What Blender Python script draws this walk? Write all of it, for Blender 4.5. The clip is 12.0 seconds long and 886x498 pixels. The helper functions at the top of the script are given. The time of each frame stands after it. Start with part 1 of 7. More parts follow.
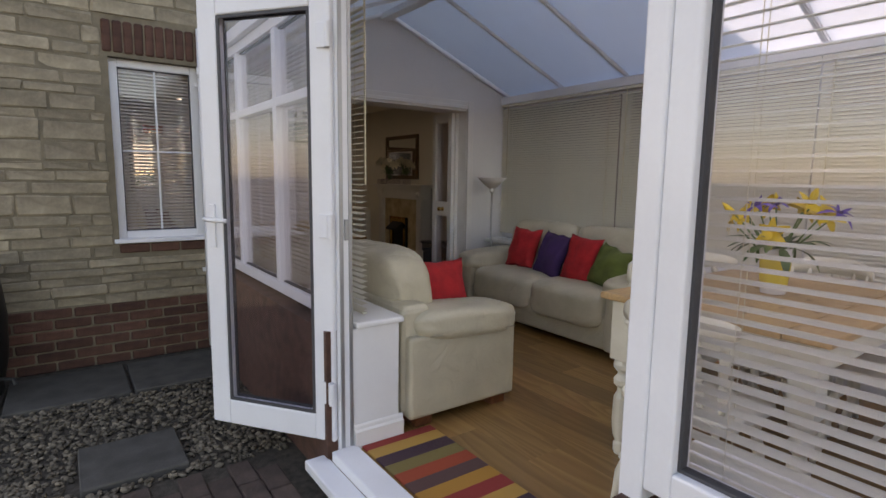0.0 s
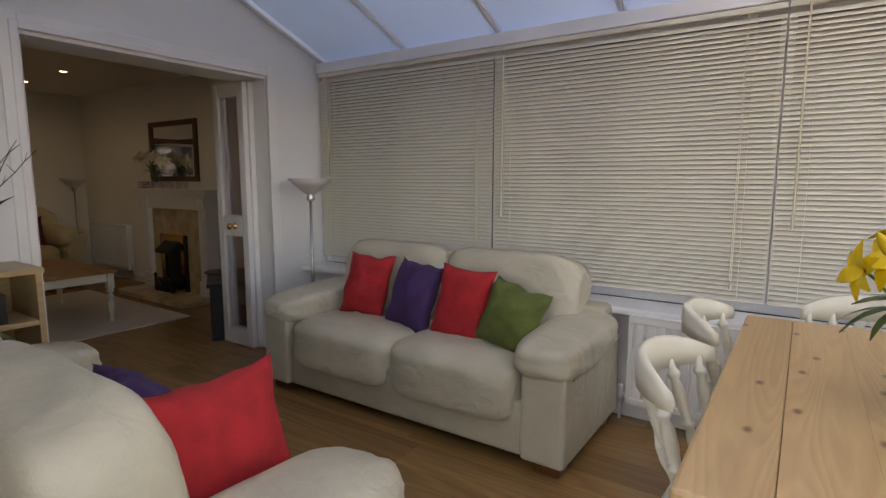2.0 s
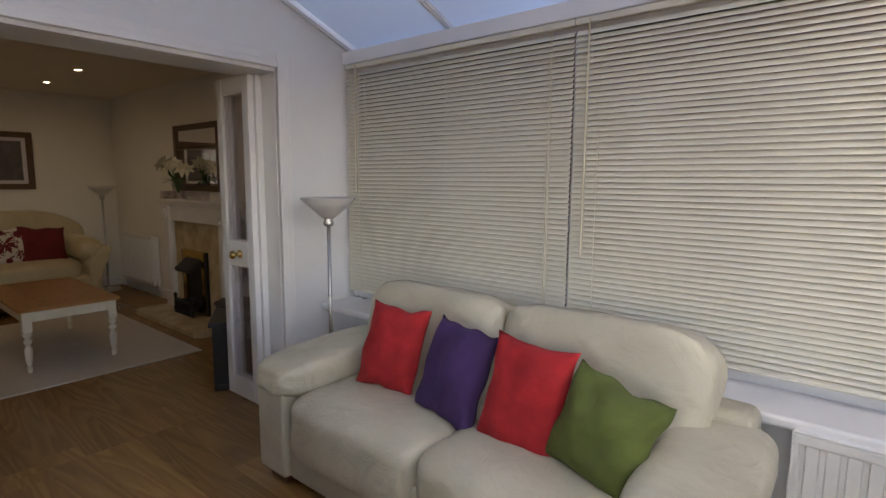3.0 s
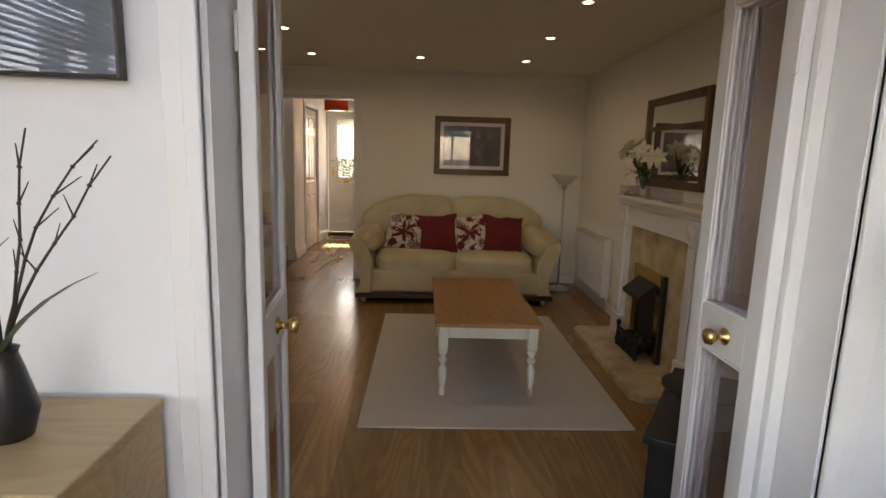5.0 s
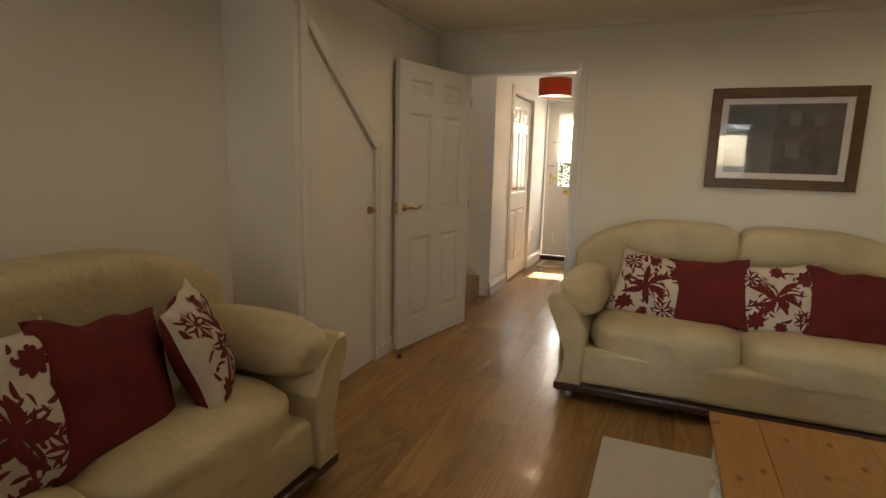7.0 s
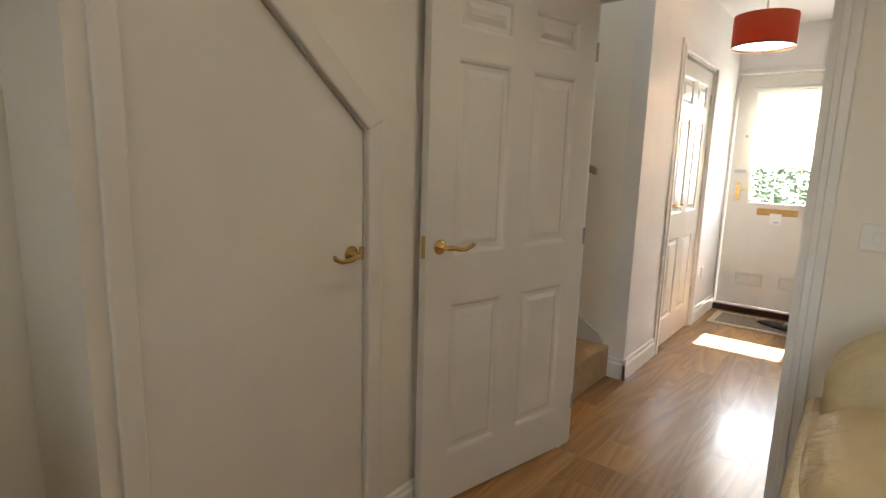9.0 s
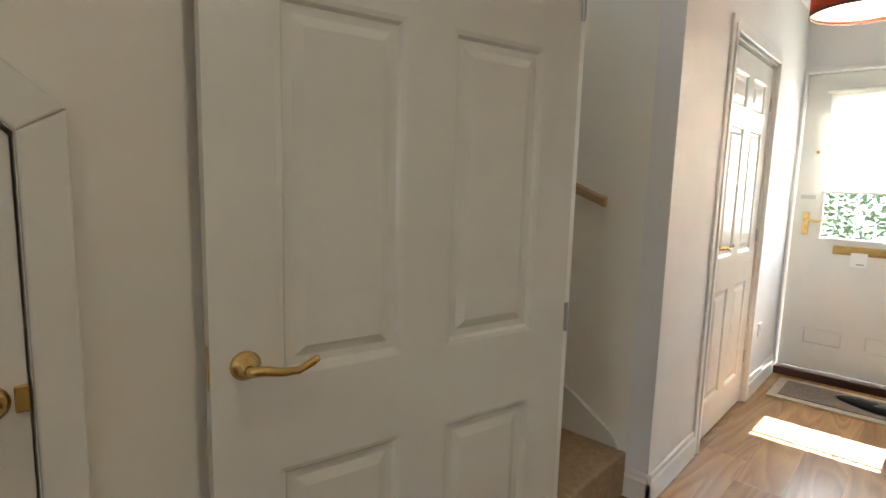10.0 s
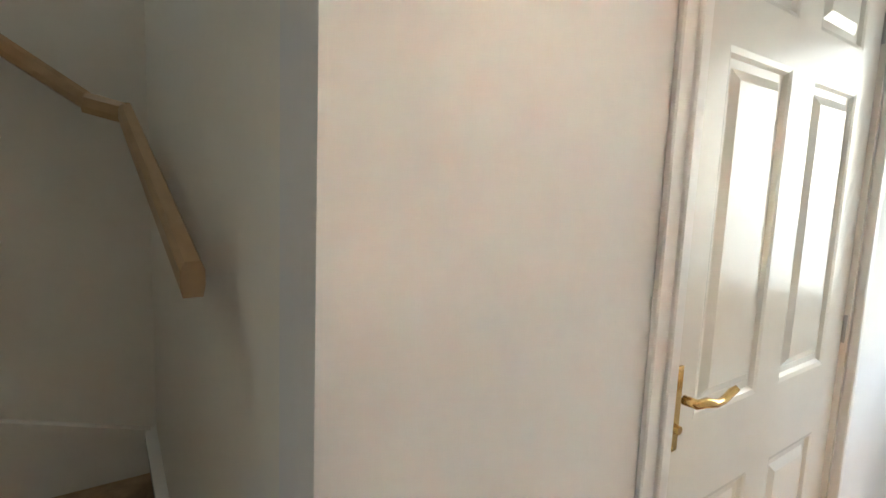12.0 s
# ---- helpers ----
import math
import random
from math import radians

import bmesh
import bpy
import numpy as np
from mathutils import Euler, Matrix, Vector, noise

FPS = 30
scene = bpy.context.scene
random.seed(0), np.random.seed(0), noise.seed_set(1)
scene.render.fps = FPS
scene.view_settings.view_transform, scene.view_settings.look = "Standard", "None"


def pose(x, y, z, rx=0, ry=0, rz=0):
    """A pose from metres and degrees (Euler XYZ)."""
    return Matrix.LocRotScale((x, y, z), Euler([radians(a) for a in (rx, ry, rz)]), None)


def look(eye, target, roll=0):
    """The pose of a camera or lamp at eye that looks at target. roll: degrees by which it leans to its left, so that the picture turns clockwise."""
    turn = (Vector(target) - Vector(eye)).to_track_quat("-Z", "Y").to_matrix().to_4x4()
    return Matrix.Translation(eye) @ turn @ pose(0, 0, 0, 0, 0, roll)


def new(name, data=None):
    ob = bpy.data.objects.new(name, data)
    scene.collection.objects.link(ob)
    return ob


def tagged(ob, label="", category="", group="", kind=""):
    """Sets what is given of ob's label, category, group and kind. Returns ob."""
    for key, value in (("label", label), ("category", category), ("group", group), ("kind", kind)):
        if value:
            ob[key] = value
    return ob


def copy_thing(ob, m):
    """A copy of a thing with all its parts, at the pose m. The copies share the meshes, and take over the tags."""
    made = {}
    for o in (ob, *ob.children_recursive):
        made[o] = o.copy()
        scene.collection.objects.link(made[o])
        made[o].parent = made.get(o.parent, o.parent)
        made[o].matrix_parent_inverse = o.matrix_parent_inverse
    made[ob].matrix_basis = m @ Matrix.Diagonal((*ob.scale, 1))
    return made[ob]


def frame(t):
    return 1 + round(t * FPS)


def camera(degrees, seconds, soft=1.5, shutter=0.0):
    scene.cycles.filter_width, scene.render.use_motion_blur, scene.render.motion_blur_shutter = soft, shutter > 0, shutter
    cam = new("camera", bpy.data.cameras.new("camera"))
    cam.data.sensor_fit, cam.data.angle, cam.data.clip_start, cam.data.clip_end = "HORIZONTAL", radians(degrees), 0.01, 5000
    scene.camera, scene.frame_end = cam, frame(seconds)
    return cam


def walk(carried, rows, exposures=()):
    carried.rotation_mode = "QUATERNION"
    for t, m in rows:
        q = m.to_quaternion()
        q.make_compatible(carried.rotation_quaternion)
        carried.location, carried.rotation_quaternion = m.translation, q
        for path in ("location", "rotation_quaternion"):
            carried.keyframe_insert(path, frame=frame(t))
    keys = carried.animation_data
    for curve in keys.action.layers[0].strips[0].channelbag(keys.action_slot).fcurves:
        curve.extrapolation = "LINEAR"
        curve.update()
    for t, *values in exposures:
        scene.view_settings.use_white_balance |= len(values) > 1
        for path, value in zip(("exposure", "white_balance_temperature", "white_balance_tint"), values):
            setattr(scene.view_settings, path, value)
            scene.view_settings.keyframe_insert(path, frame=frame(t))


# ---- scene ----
cam = camera(79.6, 12.0)
PATH = [
    (0, (0.678, 1.336, 1.226), (1.83, 2.95, 0.966), 0.8),
    (0.5, (0.837, 1.73, 1.215), (2.129, 3.238, 0.974), 0.7),
    (1, (1.069, 2.062, 1.248), (2.535, 3.399, 1.003), 0.2),
    (1.5, (1.388, 2.352, 1.253), (2.947, 3.581, 1.008), 0.0),
    (2, (1.707, 2.66, 1.242), (3.348, 3.774, 0.984), 0.1),
    (2.5, (2.1, 2.915, 1.25), (3.751, 4.011, 0.98), 0.2),
    (3, (2.449, 3.172, 1.349), (3.967, 4.448, 1.091), 0.4),
    (3.5, (2.701, 3.438, 1.388), (3.997, 4.936, 1.113), 0.5),
    (3.7, (2.785, 3.577, 1.397), (3.955, 5.173, 1.105), 1.0),
    (5.3, (3.211, 4.954, 1.383), (3.047, 6.919, 1.051), 1.4),
    (5.5, (3.207, 5.156, 1.401), (2.908, 7.107, 1.08), 1.2),
    (6, (3.182, 5.672, 1.378), (2.685, 7.582, 1.059), 1.4),
    (6.5, (3.156, 6.161, 1.365), (2.514, 8.029, 1.052), 1.4),
    (7, (3.046, 6.66, 1.358), (2.298, 8.484, 1.02), 1.4),
    (7.5, (2.94, 7.122, 1.365), (2.026, 8.875, 1.066), 1.4),
    (7.7, (2.87, 7.313, 1.349), (1.897, 9.038, 1.07), 1.5),
    (9.3, (2.496, 8.779, 1.321), (1.253, 10.308, 0.979), 1.7),
    (9.5, (2.437, 8.979, 1.326), (1.191, 10.509, 0.998), 1.6),
    (10, (2.278, 9.493, 1.353), (0.934, 10.95, 1.087), 1.6),
    (10.5, (2.15, 9.975, 1.353), (0.801, 11.424, 1.069), 1.7),
    (11, (2.076, 10.481, 1.359), (0.643, 11.845, 1.069), 1.7),
    (11.5, (2.037, 10.968, 1.393), (0.533, 12.252, 1.092), 2.4),
    (12, (1.973, 11.453, 1.405), (0.375, 12.629, 1.157), 2.3),
]
EXPOSURES = [(0.0, 1.55, 9300, 22), (1.0, 1.85, 9500, 22), (1.5, 1.87, 9600, 22), (2.0, 2.08, 9300, 22), (3.0, 2.5, 9000, 22), (3.7, 2.75, 8900, 20), (5.5, 3.38, 8800, 20), (6.0, 3.46, 8600, 18), (6.5, 3.58, 8800, 15), (7.5, 4.03, 8300, 13), (9.5, 4.37, 6700, 10), (10.5, 4.25, 6500, 6), (11.0, 4.22, 6600, 5), (11.5, 4.17, 6500, 4), (12.0, 4.02, 6200, 5)]
walk(cam, [(t, look(eye, target, roll)) for t, eye, target, roll in PATH], EXPOSURES)

# ---------------------------------------------------------------- world, sun, lamps
SUN_UP, SUN_SIDE = 46.0, 2.0
world = bpy.data.worlds.new("sky")
scene.world = world
world.use_nodes = True
wn = world.node_tree.nodes
sky = wn.new("ShaderNodeTexSky")
sky.sky_type, sky.sun_disc = "NISHITA", False
sky.sun_elevation, sky.sun_rotation = radians(SUN_UP), radians(SUN_SIDE)
wn["Background"].inputs["Strength"].default_value = 0.15
world.node_tree.links.new(sky.outputs[0], wn["Background"].inputs["Color"])

sun = bpy.data.lights.new("sun", "SUN")
sun.energy, sun.angle, sun.color = 4.0, radians(0.5), (1.0, 0.95, 0.88)
a, e = radians(SUN_SIDE), radians(SUN_UP)
new("sun", sun).matrix_world = look((0, 0, 12), (-math.sin(a) * math.cos(e), -math.cos(a) * math.cos(e), 12 - math.sin(e)))


def area_lamp(name, eye, target, w, h, watts, colour=(1, 1, 1)):
    d = bpy.data.lights.new(name, "AREA")
    d.shape, d.size, d.size_y, d.energy, d.color = "RECTANGLE", w, h, watts, colour
    o = new(name, d)
    o.matrix_world = look(eye, target)
    return o


# daylight through the small living room window and the glazed front door
area_lamp("window_daylight", (1.282, 6.09, 1.40), (1.282, 8.0, 1.1), 0.55, 1.20, 0.25, (0.85, 0.92, 1.0))
area_lamp("front_door_daylight", (1.985, 13.915, 1.50), (1.985, 11.0, 1.1), 0.60, 0.95, 0.35, (0.97, 0.98, 1.0))

# added fill lamp for the dark stairs, with no known window behind it
area_lamp("stair_fill_lamp", (0.38, 10.15, 3.40), (1.3, 10.9, 1.6), 1.15, 1.05, 0.65, (1.0, 0.96, 0.82))

# ---------------------------------------------------------------- materials
MATS = {}


def mat(name, col, rough=0.5, metal=0.0, var=0.10, scale=6.0, bump=0.08, bscale=90.0, stretch=(1, 1, 1), rnd=0.0, coat=0.0, stain=None, crease=0.0):
    """Plain procedural surface: two scales of noise in the colour, fine noise as relief."""
    m = bpy.data.materials.new(name)
    m.use_nodes = True
    n, l = m.node_tree.nodes, m.node_tree.links
    b = n["Principled BSDF"]
    tc = n.new("ShaderNodeTexCoord")
    mp = n.new("ShaderNodeMapping")
    mp.inputs["Scale"].default_value = stretch
    l.new(tc.outputs["Object"], mp.inputs["Vector"])
    big, fine = n.new("ShaderNodeTexNoise"), n.new("ShaderNodeTexNoise")
    big.inputs["Scale"].default_value, big.inputs["Detail"].default_value = scale, 4
    fine.inputs["Scale"].default_value, fine.inputs["Detail"].default_value = bscale, 3
    for t in (big, fine):
        l.new(mp.outputs[0], t.inputs["Vector"])
    mix = n.new("ShaderNodeMixRGB")
    lo = stain or tuple(c * (1 - var) for c in col)
    hi = tuple(min(1, c * (1 + var)) for c in col)
    mix.inputs[1].default_value, mix.inputs[2].default_value = (*lo, 1), (*hi, 1)
    ramp = n.new("ShaderNodeMapRange")
    ramp.inputs[1].default_value, ramp.inputs[2].default_value = 0.3, 0.7
    l.new(big.outputs["Fac"], ramp.inputs[0])
    l.new(ramp.outputs[0], mix.inputs[0])
    g = n.new("ShaderNodeMixRGB")
    g.blend_type = "MULTIPLY"
    g.inputs[0].default_value = var
    l.new(mix.outputs[0], g.inputs[1])
    l.new(fine.outputs["Fac"], g.inputs[2])
    out = g.outputs[0]
    if rnd:
        oi, hs, mr = n.new("ShaderNodeObjectInfo"), n.new("ShaderNodeHueSaturation"), n.new("ShaderNodeMapRange")
        mr.inputs[3].default_value, mr.inputs[4].default_value = 1 - rnd, 1 + rnd
        l.new(oi.outputs["Random"], mr.inputs[0])
        l.new(mr.outputs[0], hs.inputs["Value"])
        l.new(out, hs.inputs["Color"])
        out = hs.outputs[0]
    l.new(out, b.inputs["Base Color"])
    b.inputs["Roughness"].default_value, b.inputs["Metallic"].default_value = rough, metal
    b.inputs["Coat Weight"].default_value = coat
    if bump:
        bp = n.new("ShaderNodeBump")
        bp.inputs["Strength"].default_value, bp.inputs["Distance"].default_value = bump, 0.004
        l.new(fine.outputs["Fac"], bp.inputs["Height"])
        l.new(bp.outputs[0], b.inputs["Normal"])
        if crease:
            cn, cb = n.new("ShaderNodeTexNoise"), n.new("ShaderNodeBump")
            cn.inputs["Scale"].default_value, cn.inputs["Detail"].default_value, cn.inputs["Distortion"].default_value = 7.0, 3.0, 1.6
            l.new(mp.outputs[0], cn.inputs["Vector"])
            cb.inputs["Strength"].default_value, cb.inputs["Distance"].default_value = crease, 0.03
            l.new(cn.outputs["Fac"], cb.inputs["Height"])
            l.new(cb.outputs[0], bp.inputs["Normal"])
    MATS[name] = m
    return m


def wood(name, pale, dark, along="x", rough=0.45, rings=26.0, rnd=0.12, knots=True, contrast=1.0, coat=0.0):
    """Planed pine or laminate: stretched rings, fine fibre and a few dark knots."""
    m = bpy.data.materials.new(name)
    m.use_nodes = True
    n, l = m.node_tree.nodes, m.node_tree.links
    b = n["Principled BSDF"]
    tc, mp, oi = n.new("ShaderNodeTexCoord"), n.new("ShaderNodeMapping"), n.new("ShaderNodeObjectInfo")
    s = {"x": (0.10, 1, 1), "y": (1, 0.10, 1), "z": (1, 1, 0.10)}[along]
    mp.inputs["Scale"].default_value = s
    l.new(tc.outputs["Object"], mp.inputs["Vector"])
    cx = n.new("ShaderNodeVectorMath")
    cx.operation = "SCALE"
    cx.inputs[0].default_value = (17, 13, 11)
    l.new(oi.outputs["Random"], cx.inputs["Scale"])
    ad = n.new("ShaderNodeVectorMath")
    l.new(mp.outputs[0], ad.inputs[0])
    l.new(cx.outputs[0], ad.inputs[1])
    ns = n.new("ShaderNodeTexNoise")
    ns.inputs["Scale"].default_value, ns.inputs["Detail"].default_value, ns.inputs["Distortion"].default_value = 4.2, 1.5, 0.6
    l.new(ad.outputs[0], ns.inputs["Vector"])
    mul = n.new("ShaderNodeMath")
    mul.operation = "MULTIPLY"
    mul.inputs[1].default_value = rings
    l.new(ns.outputs["Fac"], mul.inputs[0])
    fr = n.new("ShaderNodeMath")
    fr.operation = "FRACT"
    l.new(mul.outputs[0], fr.inputs[0])
    cr = n.new("ShaderNodeValToRGB")
    cr.color_ramp.elements[0].position, cr.color_ramp.elements[1].position = 0.0, 0.75
    mid = tuple(p + (d - p) * 0.55 * contrast for p, d in zip(pale, dark))
    cr.color_ramp.elements[0].color, cr.color_ramp.elements[1].color = (*mid, 1), (*pale, 1)
    el = cr.color_ramp.elements.new(1.0)
    el.color = (*mid, 1)
    l.new(fr.outputs[0], cr.inputs[0])
    out = cr.outputs[0]
    fb = n.new("ShaderNodeTexNoise")
    fb.inputs["Scale"].default_value, fb.inputs["Detail"].default_value = 60, 4
    l.new(ad.outputs[0], fb.inputs["Vector"])
    g = n.new("ShaderNodeMixRGB")
    g.blend_type = "MULTIPLY"
    g.inputs[0].default_value = 0.25
    l.new(out, g.inputs[1])
    l.new(fb.outputs["Fac"], g.inputs[2])
    out = g.outputs[0]
    if knots:
        v = n.new("ShaderNodeTexVoronoi")
        v.voronoi_dimensions = "2D"
        v.inputs["Scale"].default_value = 7.0
        mp2 = n.new("ShaderNodeMapping")
        mp2.inputs["Scale"].default_value = {"x": (0.55, 1, 1), "y": (1, 0.55, 1), "z": (1, 1, 0.55)}[along]
        l.new(tc.outputs["Object"], mp2.inputs["Vector"])
        l.new(mp2.outputs[0], v.inputs["Vector"])
        mr = n.new("ShaderNodeMapRange")
        mr.inputs[1].default_value, mr.inputs[2].default_value, mr.inputs[3].default_value, mr.inputs[4].default_value = 0.03, 0.085, 0.9, 0.0
        l.new(v.outputs["Distance"], mr.inputs[0])
        k = n.new("ShaderNodeMixRGB")
        l.new(mr.outputs[0], k.inputs[0])
        l.new(out, k.inputs[1])
        k.inputs[2].default_value = (dark[0] * 0.45, dark[1] * 0.35, dark[2] * 0.3, 1)
        out = k.outputs[0]
    hs, mr2 = n.new("ShaderNodeHueSaturation"), n.new("ShaderNodeMapRange")
    mr2.inputs[3].default_value, mr2.inputs[4].default_value = 1 - rnd, 1 + rnd
    l.new(oi.outputs["Random"], mr2.inputs[0])
    l.new(mr2.outputs[0], hs.inputs["Value"])
    l.new(out, hs.inputs["Color"])
    l.new(hs.outputs[0], b.inputs["Base Color"])
    b.inputs["Roughness"].default_value, b.inputs["Coat Weight"].default_value = rough, coat
    bp = n.new("ShaderNodeBump")
    bp.inputs["Strength"].default_value, bp.inputs["Distance"].default_value = 0.06, 0.003
    l.new(fb.outputs["Fac"], bp.inputs["Height"])
    l.new(bp.outputs[0], b.inputs["Normal"])
    MATS[name] = m
    return m


def glass(name, tint=(0.97, 0.955, 0.98), rough=0.0, bump=0.0, base=0.05):
    """A thin pane: mostly clear, with a mirror gloss that grows to grazing angles."""
    m = bpy.data.materials.new(name)
    m.use_nodes = True
    n, l = m.node_tree.nodes, m.node_tree.links
    n.remove(n["Principled BSDF"])
    tr, gl, mx, fz = n.new("ShaderNodeBsdfTransparent"), n.new("ShaderNodeBsdfGlossy"), n.new("ShaderNodeMixShader"), n.new("ShaderNodeLayerWeight")
    tr.inputs[0].default_value, gl.inputs["Roughness"].default_value = (*tint, 1), rough
    fz.inputs[0].default_value = 0.5
    pw, ml = n.new("ShaderNodeMath"), n.new("ShaderNodeMath")
    pw.operation, ml.operation = "POWER", "MULTIPLY_ADD"
    pw.inputs[1].default_value, ml.inputs[1].default_value, ml.inputs[2].default_value = 3.5, 0.85, base
    l.new(fz.outputs["Facing"], pw.inputs[0])
    l.new(pw.outputs[0], ml.inputs[0])
    if bump:
        nz, bp = n.new("ShaderNodeTexNoise"), n.new("ShaderNodeBump")
        nz.inputs["Scale"].default_value = 30
        bp.inputs["Strength"].default_value = bump
        l.new(nz.outputs["Fac"], bp.inputs["Height"])
        l.new(bp.outputs[0], gl.inputs["Normal"])
    l.new(ml.outputs[0], mx.inputs[0])
    l.new(tr.outputs[0], mx.inputs[1])
    l.new(gl.outputs[0], mx.inputs[2])
    l.new(mx.outputs[0], n["Material Output"].inputs[0])
    MATS[name] = m
    return m


def translucent(name, col, share=0.5, rough=0.5):
    m = bpy.data.materials.new(name)
    m.use_nodes = True
    n, l = m.node_tree.nodes, m.node_tree.links
    b = n["Principled BSDF"]
    b.inputs["Base Color"].default_value, b.inputs["Roughness"].default_value = (*col, 1), rough
    nz, mr = n.new("ShaderNodeTexNoise"), n.new("ShaderNodeMixRGB")
    nz.inputs["Scale"].default_value = 3.0
    mr.inputs[1].default_value, mr.inputs[2].default_value = (*[c * 0.94 for c in col], 1), (*col, 1)
    l.new(nz.outputs["Fac"], mr.inputs[0])
    l.new(mr.outputs[0], b.inputs["Base Color"])
    t, mx = n.new("ShaderNodeBsdfTranslucent"), n.new("ShaderNodeMixShader")
    l.new(mr.outputs[0], t.inputs[0])
    mx.inputs[0].default_value = share
    l.new(b.outputs[0], mx.inputs[1])
    l.new(t.outputs[0], mx.inputs[2])
    l.new(mx.outputs[0], n["Material Output"].inputs[0])
    MATS[name] = m
    return m


def emit(name, col, strength):
    m = bpy.data.materials.new(name)
    m.use_nodes = True
    b = m.node_tree.nodes["Principled BSDF"]
    b.inputs["Base Color"].default_value, b.inputs["Emission Color"].default_value = (*col, 1), (*col, 1)
    b.inputs["Emission Strength"].default_value = strength
    MATS[name] = m
    return m


UPVC = mat("white_upvc", (0.80, 0.81, 0.83), 0.32, var=0.04, scale=3, bump=0.02)
PLASTER = mat("white_plaster", (0.76, 0.755, 0.75), 0.85, var=0.035, scale=1.6, bump=0.10, bscale=45)
CREAMWALL = mat("cream_wall_paint", (0.80, 0.77, 0.70), 0.8, var=0.035, scale=1.3, bump=0.10, bscale=45)
CEIL = mat("ceiling_paint", (0.76, 0.71, 0.61), 0.85, var=0.03, scale=1.2, bump=0.12, bscale=60)
GLOSS = mat("white_gloss_paint", (0.76, 0.74, 0.69), 0.24, var=0.03, scale=4, bump=0.02, coat=0.06)
TRIM = mat("white_trim_paint", (0.78, 0.77, 0.75), 0.35, var=0.04, scale=4, bump=0.03)
LEATHER = mat("cream_leather", (0.52, 0.47, 0.35), 0.42, var=0.10, scale=5, bump=0.22, bscale=160, crease=0.35)
LEATHER2 = mat("buff_leather", (0.56, 0.46, 0.28), 0.40, var=0.10, scale=5, bump=0.20, bscale=160, crease=0.35)
SEAM = mat("leather_piping", (0.36, 0.32, 0.24), 0.5)
RED = mat("red_knit", (0.48, 0.018, 0.022), 0.9, var=0.2, scale=14, bump=0.5, bscale=240, crease=0.3)
PURPLE = mat("purple_cotton", (0.055, 0.022, 0.10), 0.9, var=0.2, scale=10, bump=0.3, bscale=260, crease=0.3)
GREEN = mat("green_cotton", (0.11, 0.14, 0.03), 0.9, var=0.2, scale=10, bump=0.3, bscale=260, crease=0.3)
MAROON = mat("maroon_cotton", (0.15, 0.010, 0.010), 0.9, var=0.18, scale=10, bump=0.3, bscale=260, crease=0.3)
PINE = wood("waxed_pine", (0.60, 0.38, 0.18), (0.30, 0.13, 0.045), "x", 0.38, 30, 0.05, True, 0.42)
PINE_Y = wood("waxed_pine_long", (0.46, 0.22, 0.065), (0.22, 0.075, 0.018), "y", 0.34, 34, 0.05, True, 0.5)
OAK = wood("oak_laminate", (0.37, 0.205, 0.078), (0.17, 0.078, 0.026), "y", 0.27, 14, 0.20, False, 0.75, 0.15)
OAKX = wood("pale_oak_veneer", (0.55, 0.38, 0.19), (0.35, 0.2, 0.09), "x", 0.4, 14, 0.05, False, 0.6)
DARKWOOD = wood("dark_stained_wood", (0.060, 0.022, 0.014), (0.03, 0.010, 0.006), "x", 0.3, 14, 0.05, False)
BROWNFRAME = wood("brown_frame_wood", (0.13, 0.07, 0.028), (0.06, 0.03, 0.012), "x", 0.4, 14, 0.05, False)
BLACKFRAME = mat("black_frame", (0.02, 0.014, 0.010), 0.35)
FOOTWOOD = wood("mahogany_foot", (0.22, 0.075, 0.03), (0.10, 0.03, 0.015), "x", 0.35, 14, 0.05, False)
CREAM_PAINT = mat("cream_painted_wood", (0.74, 0.70, 0.58), 0.35, var=0.05, scale=6, bump=0.04, stain=(0.66, 0.61, 0.48))
SLATC = mat("cream_slat", (0.69, 0.655, 0.54), 0.45, var=0.05, scale=2, bump=0.0)
CORD = mat("cream_cord", (0.66, 0.60, 0.44), 0.7)
STEEL = mat("brushed_steel", (0.55, 0.55, 0.54), 0.28, 1.0, var=0.06, bump=0.02)
BRASS = mat("polished_brass", (0.72, 0.50, 0.20), 0.22, 1.0, var=0.10, scale=30, bump=0.03)
GREYMETAL = mat("galvanised_hinge", (0.42, 0.43, 0.44), 0.4, 0.8)
RADPAINT = mat("radiator_enamel", (0.76, 0.75, 0.71), 0.35, var=0.03, bump=0.02)
RUBBER = mat("dark_rubber_gasket", (0.06, 0.06, 0.065), 0.6)
BLACK = mat("black_plastic", (0.012, 0.012, 0.013), 0.35, var=0.2)
COAL = mat("black_iron", (0.010, 0.010, 0.010), 0.6, var=0.3, bump=0.4)
MARBLE = mat("cream_marble", (0.62, 0.50, 0.32), 0.25, var=0.18, scale=7, bump=0.02, stain=(0.46, 0.34, 0.19))
MIRROR = mat("mirror_silver", (0.86, 0.86, 0.86), 0.02, 1.0, var=0.0, bump=0.0)
CARPET = mat("beige_stair_carpet", (0.42, 0.295, 0.175), 1.0, var=0.16, scale=40, bump=0.9, bscale=420)
RUGC = mat("cream_wool_rug", (0.60, 0.54, 0.46), 1.0, var=0.04, scale=25, bump=0.8, bscale=380)
STONE = mat("limestone_block", (0.34, 0.285, 0.20), 0.9, var=0.34, scale=7, bump=0.8, bscale=38, rnd=0.22)
MORTAR = mat("sand_mortar", (0.21, 0.175, 0.12), 0.95, var=0.2, scale=10, bump=0.7, bscale=120)
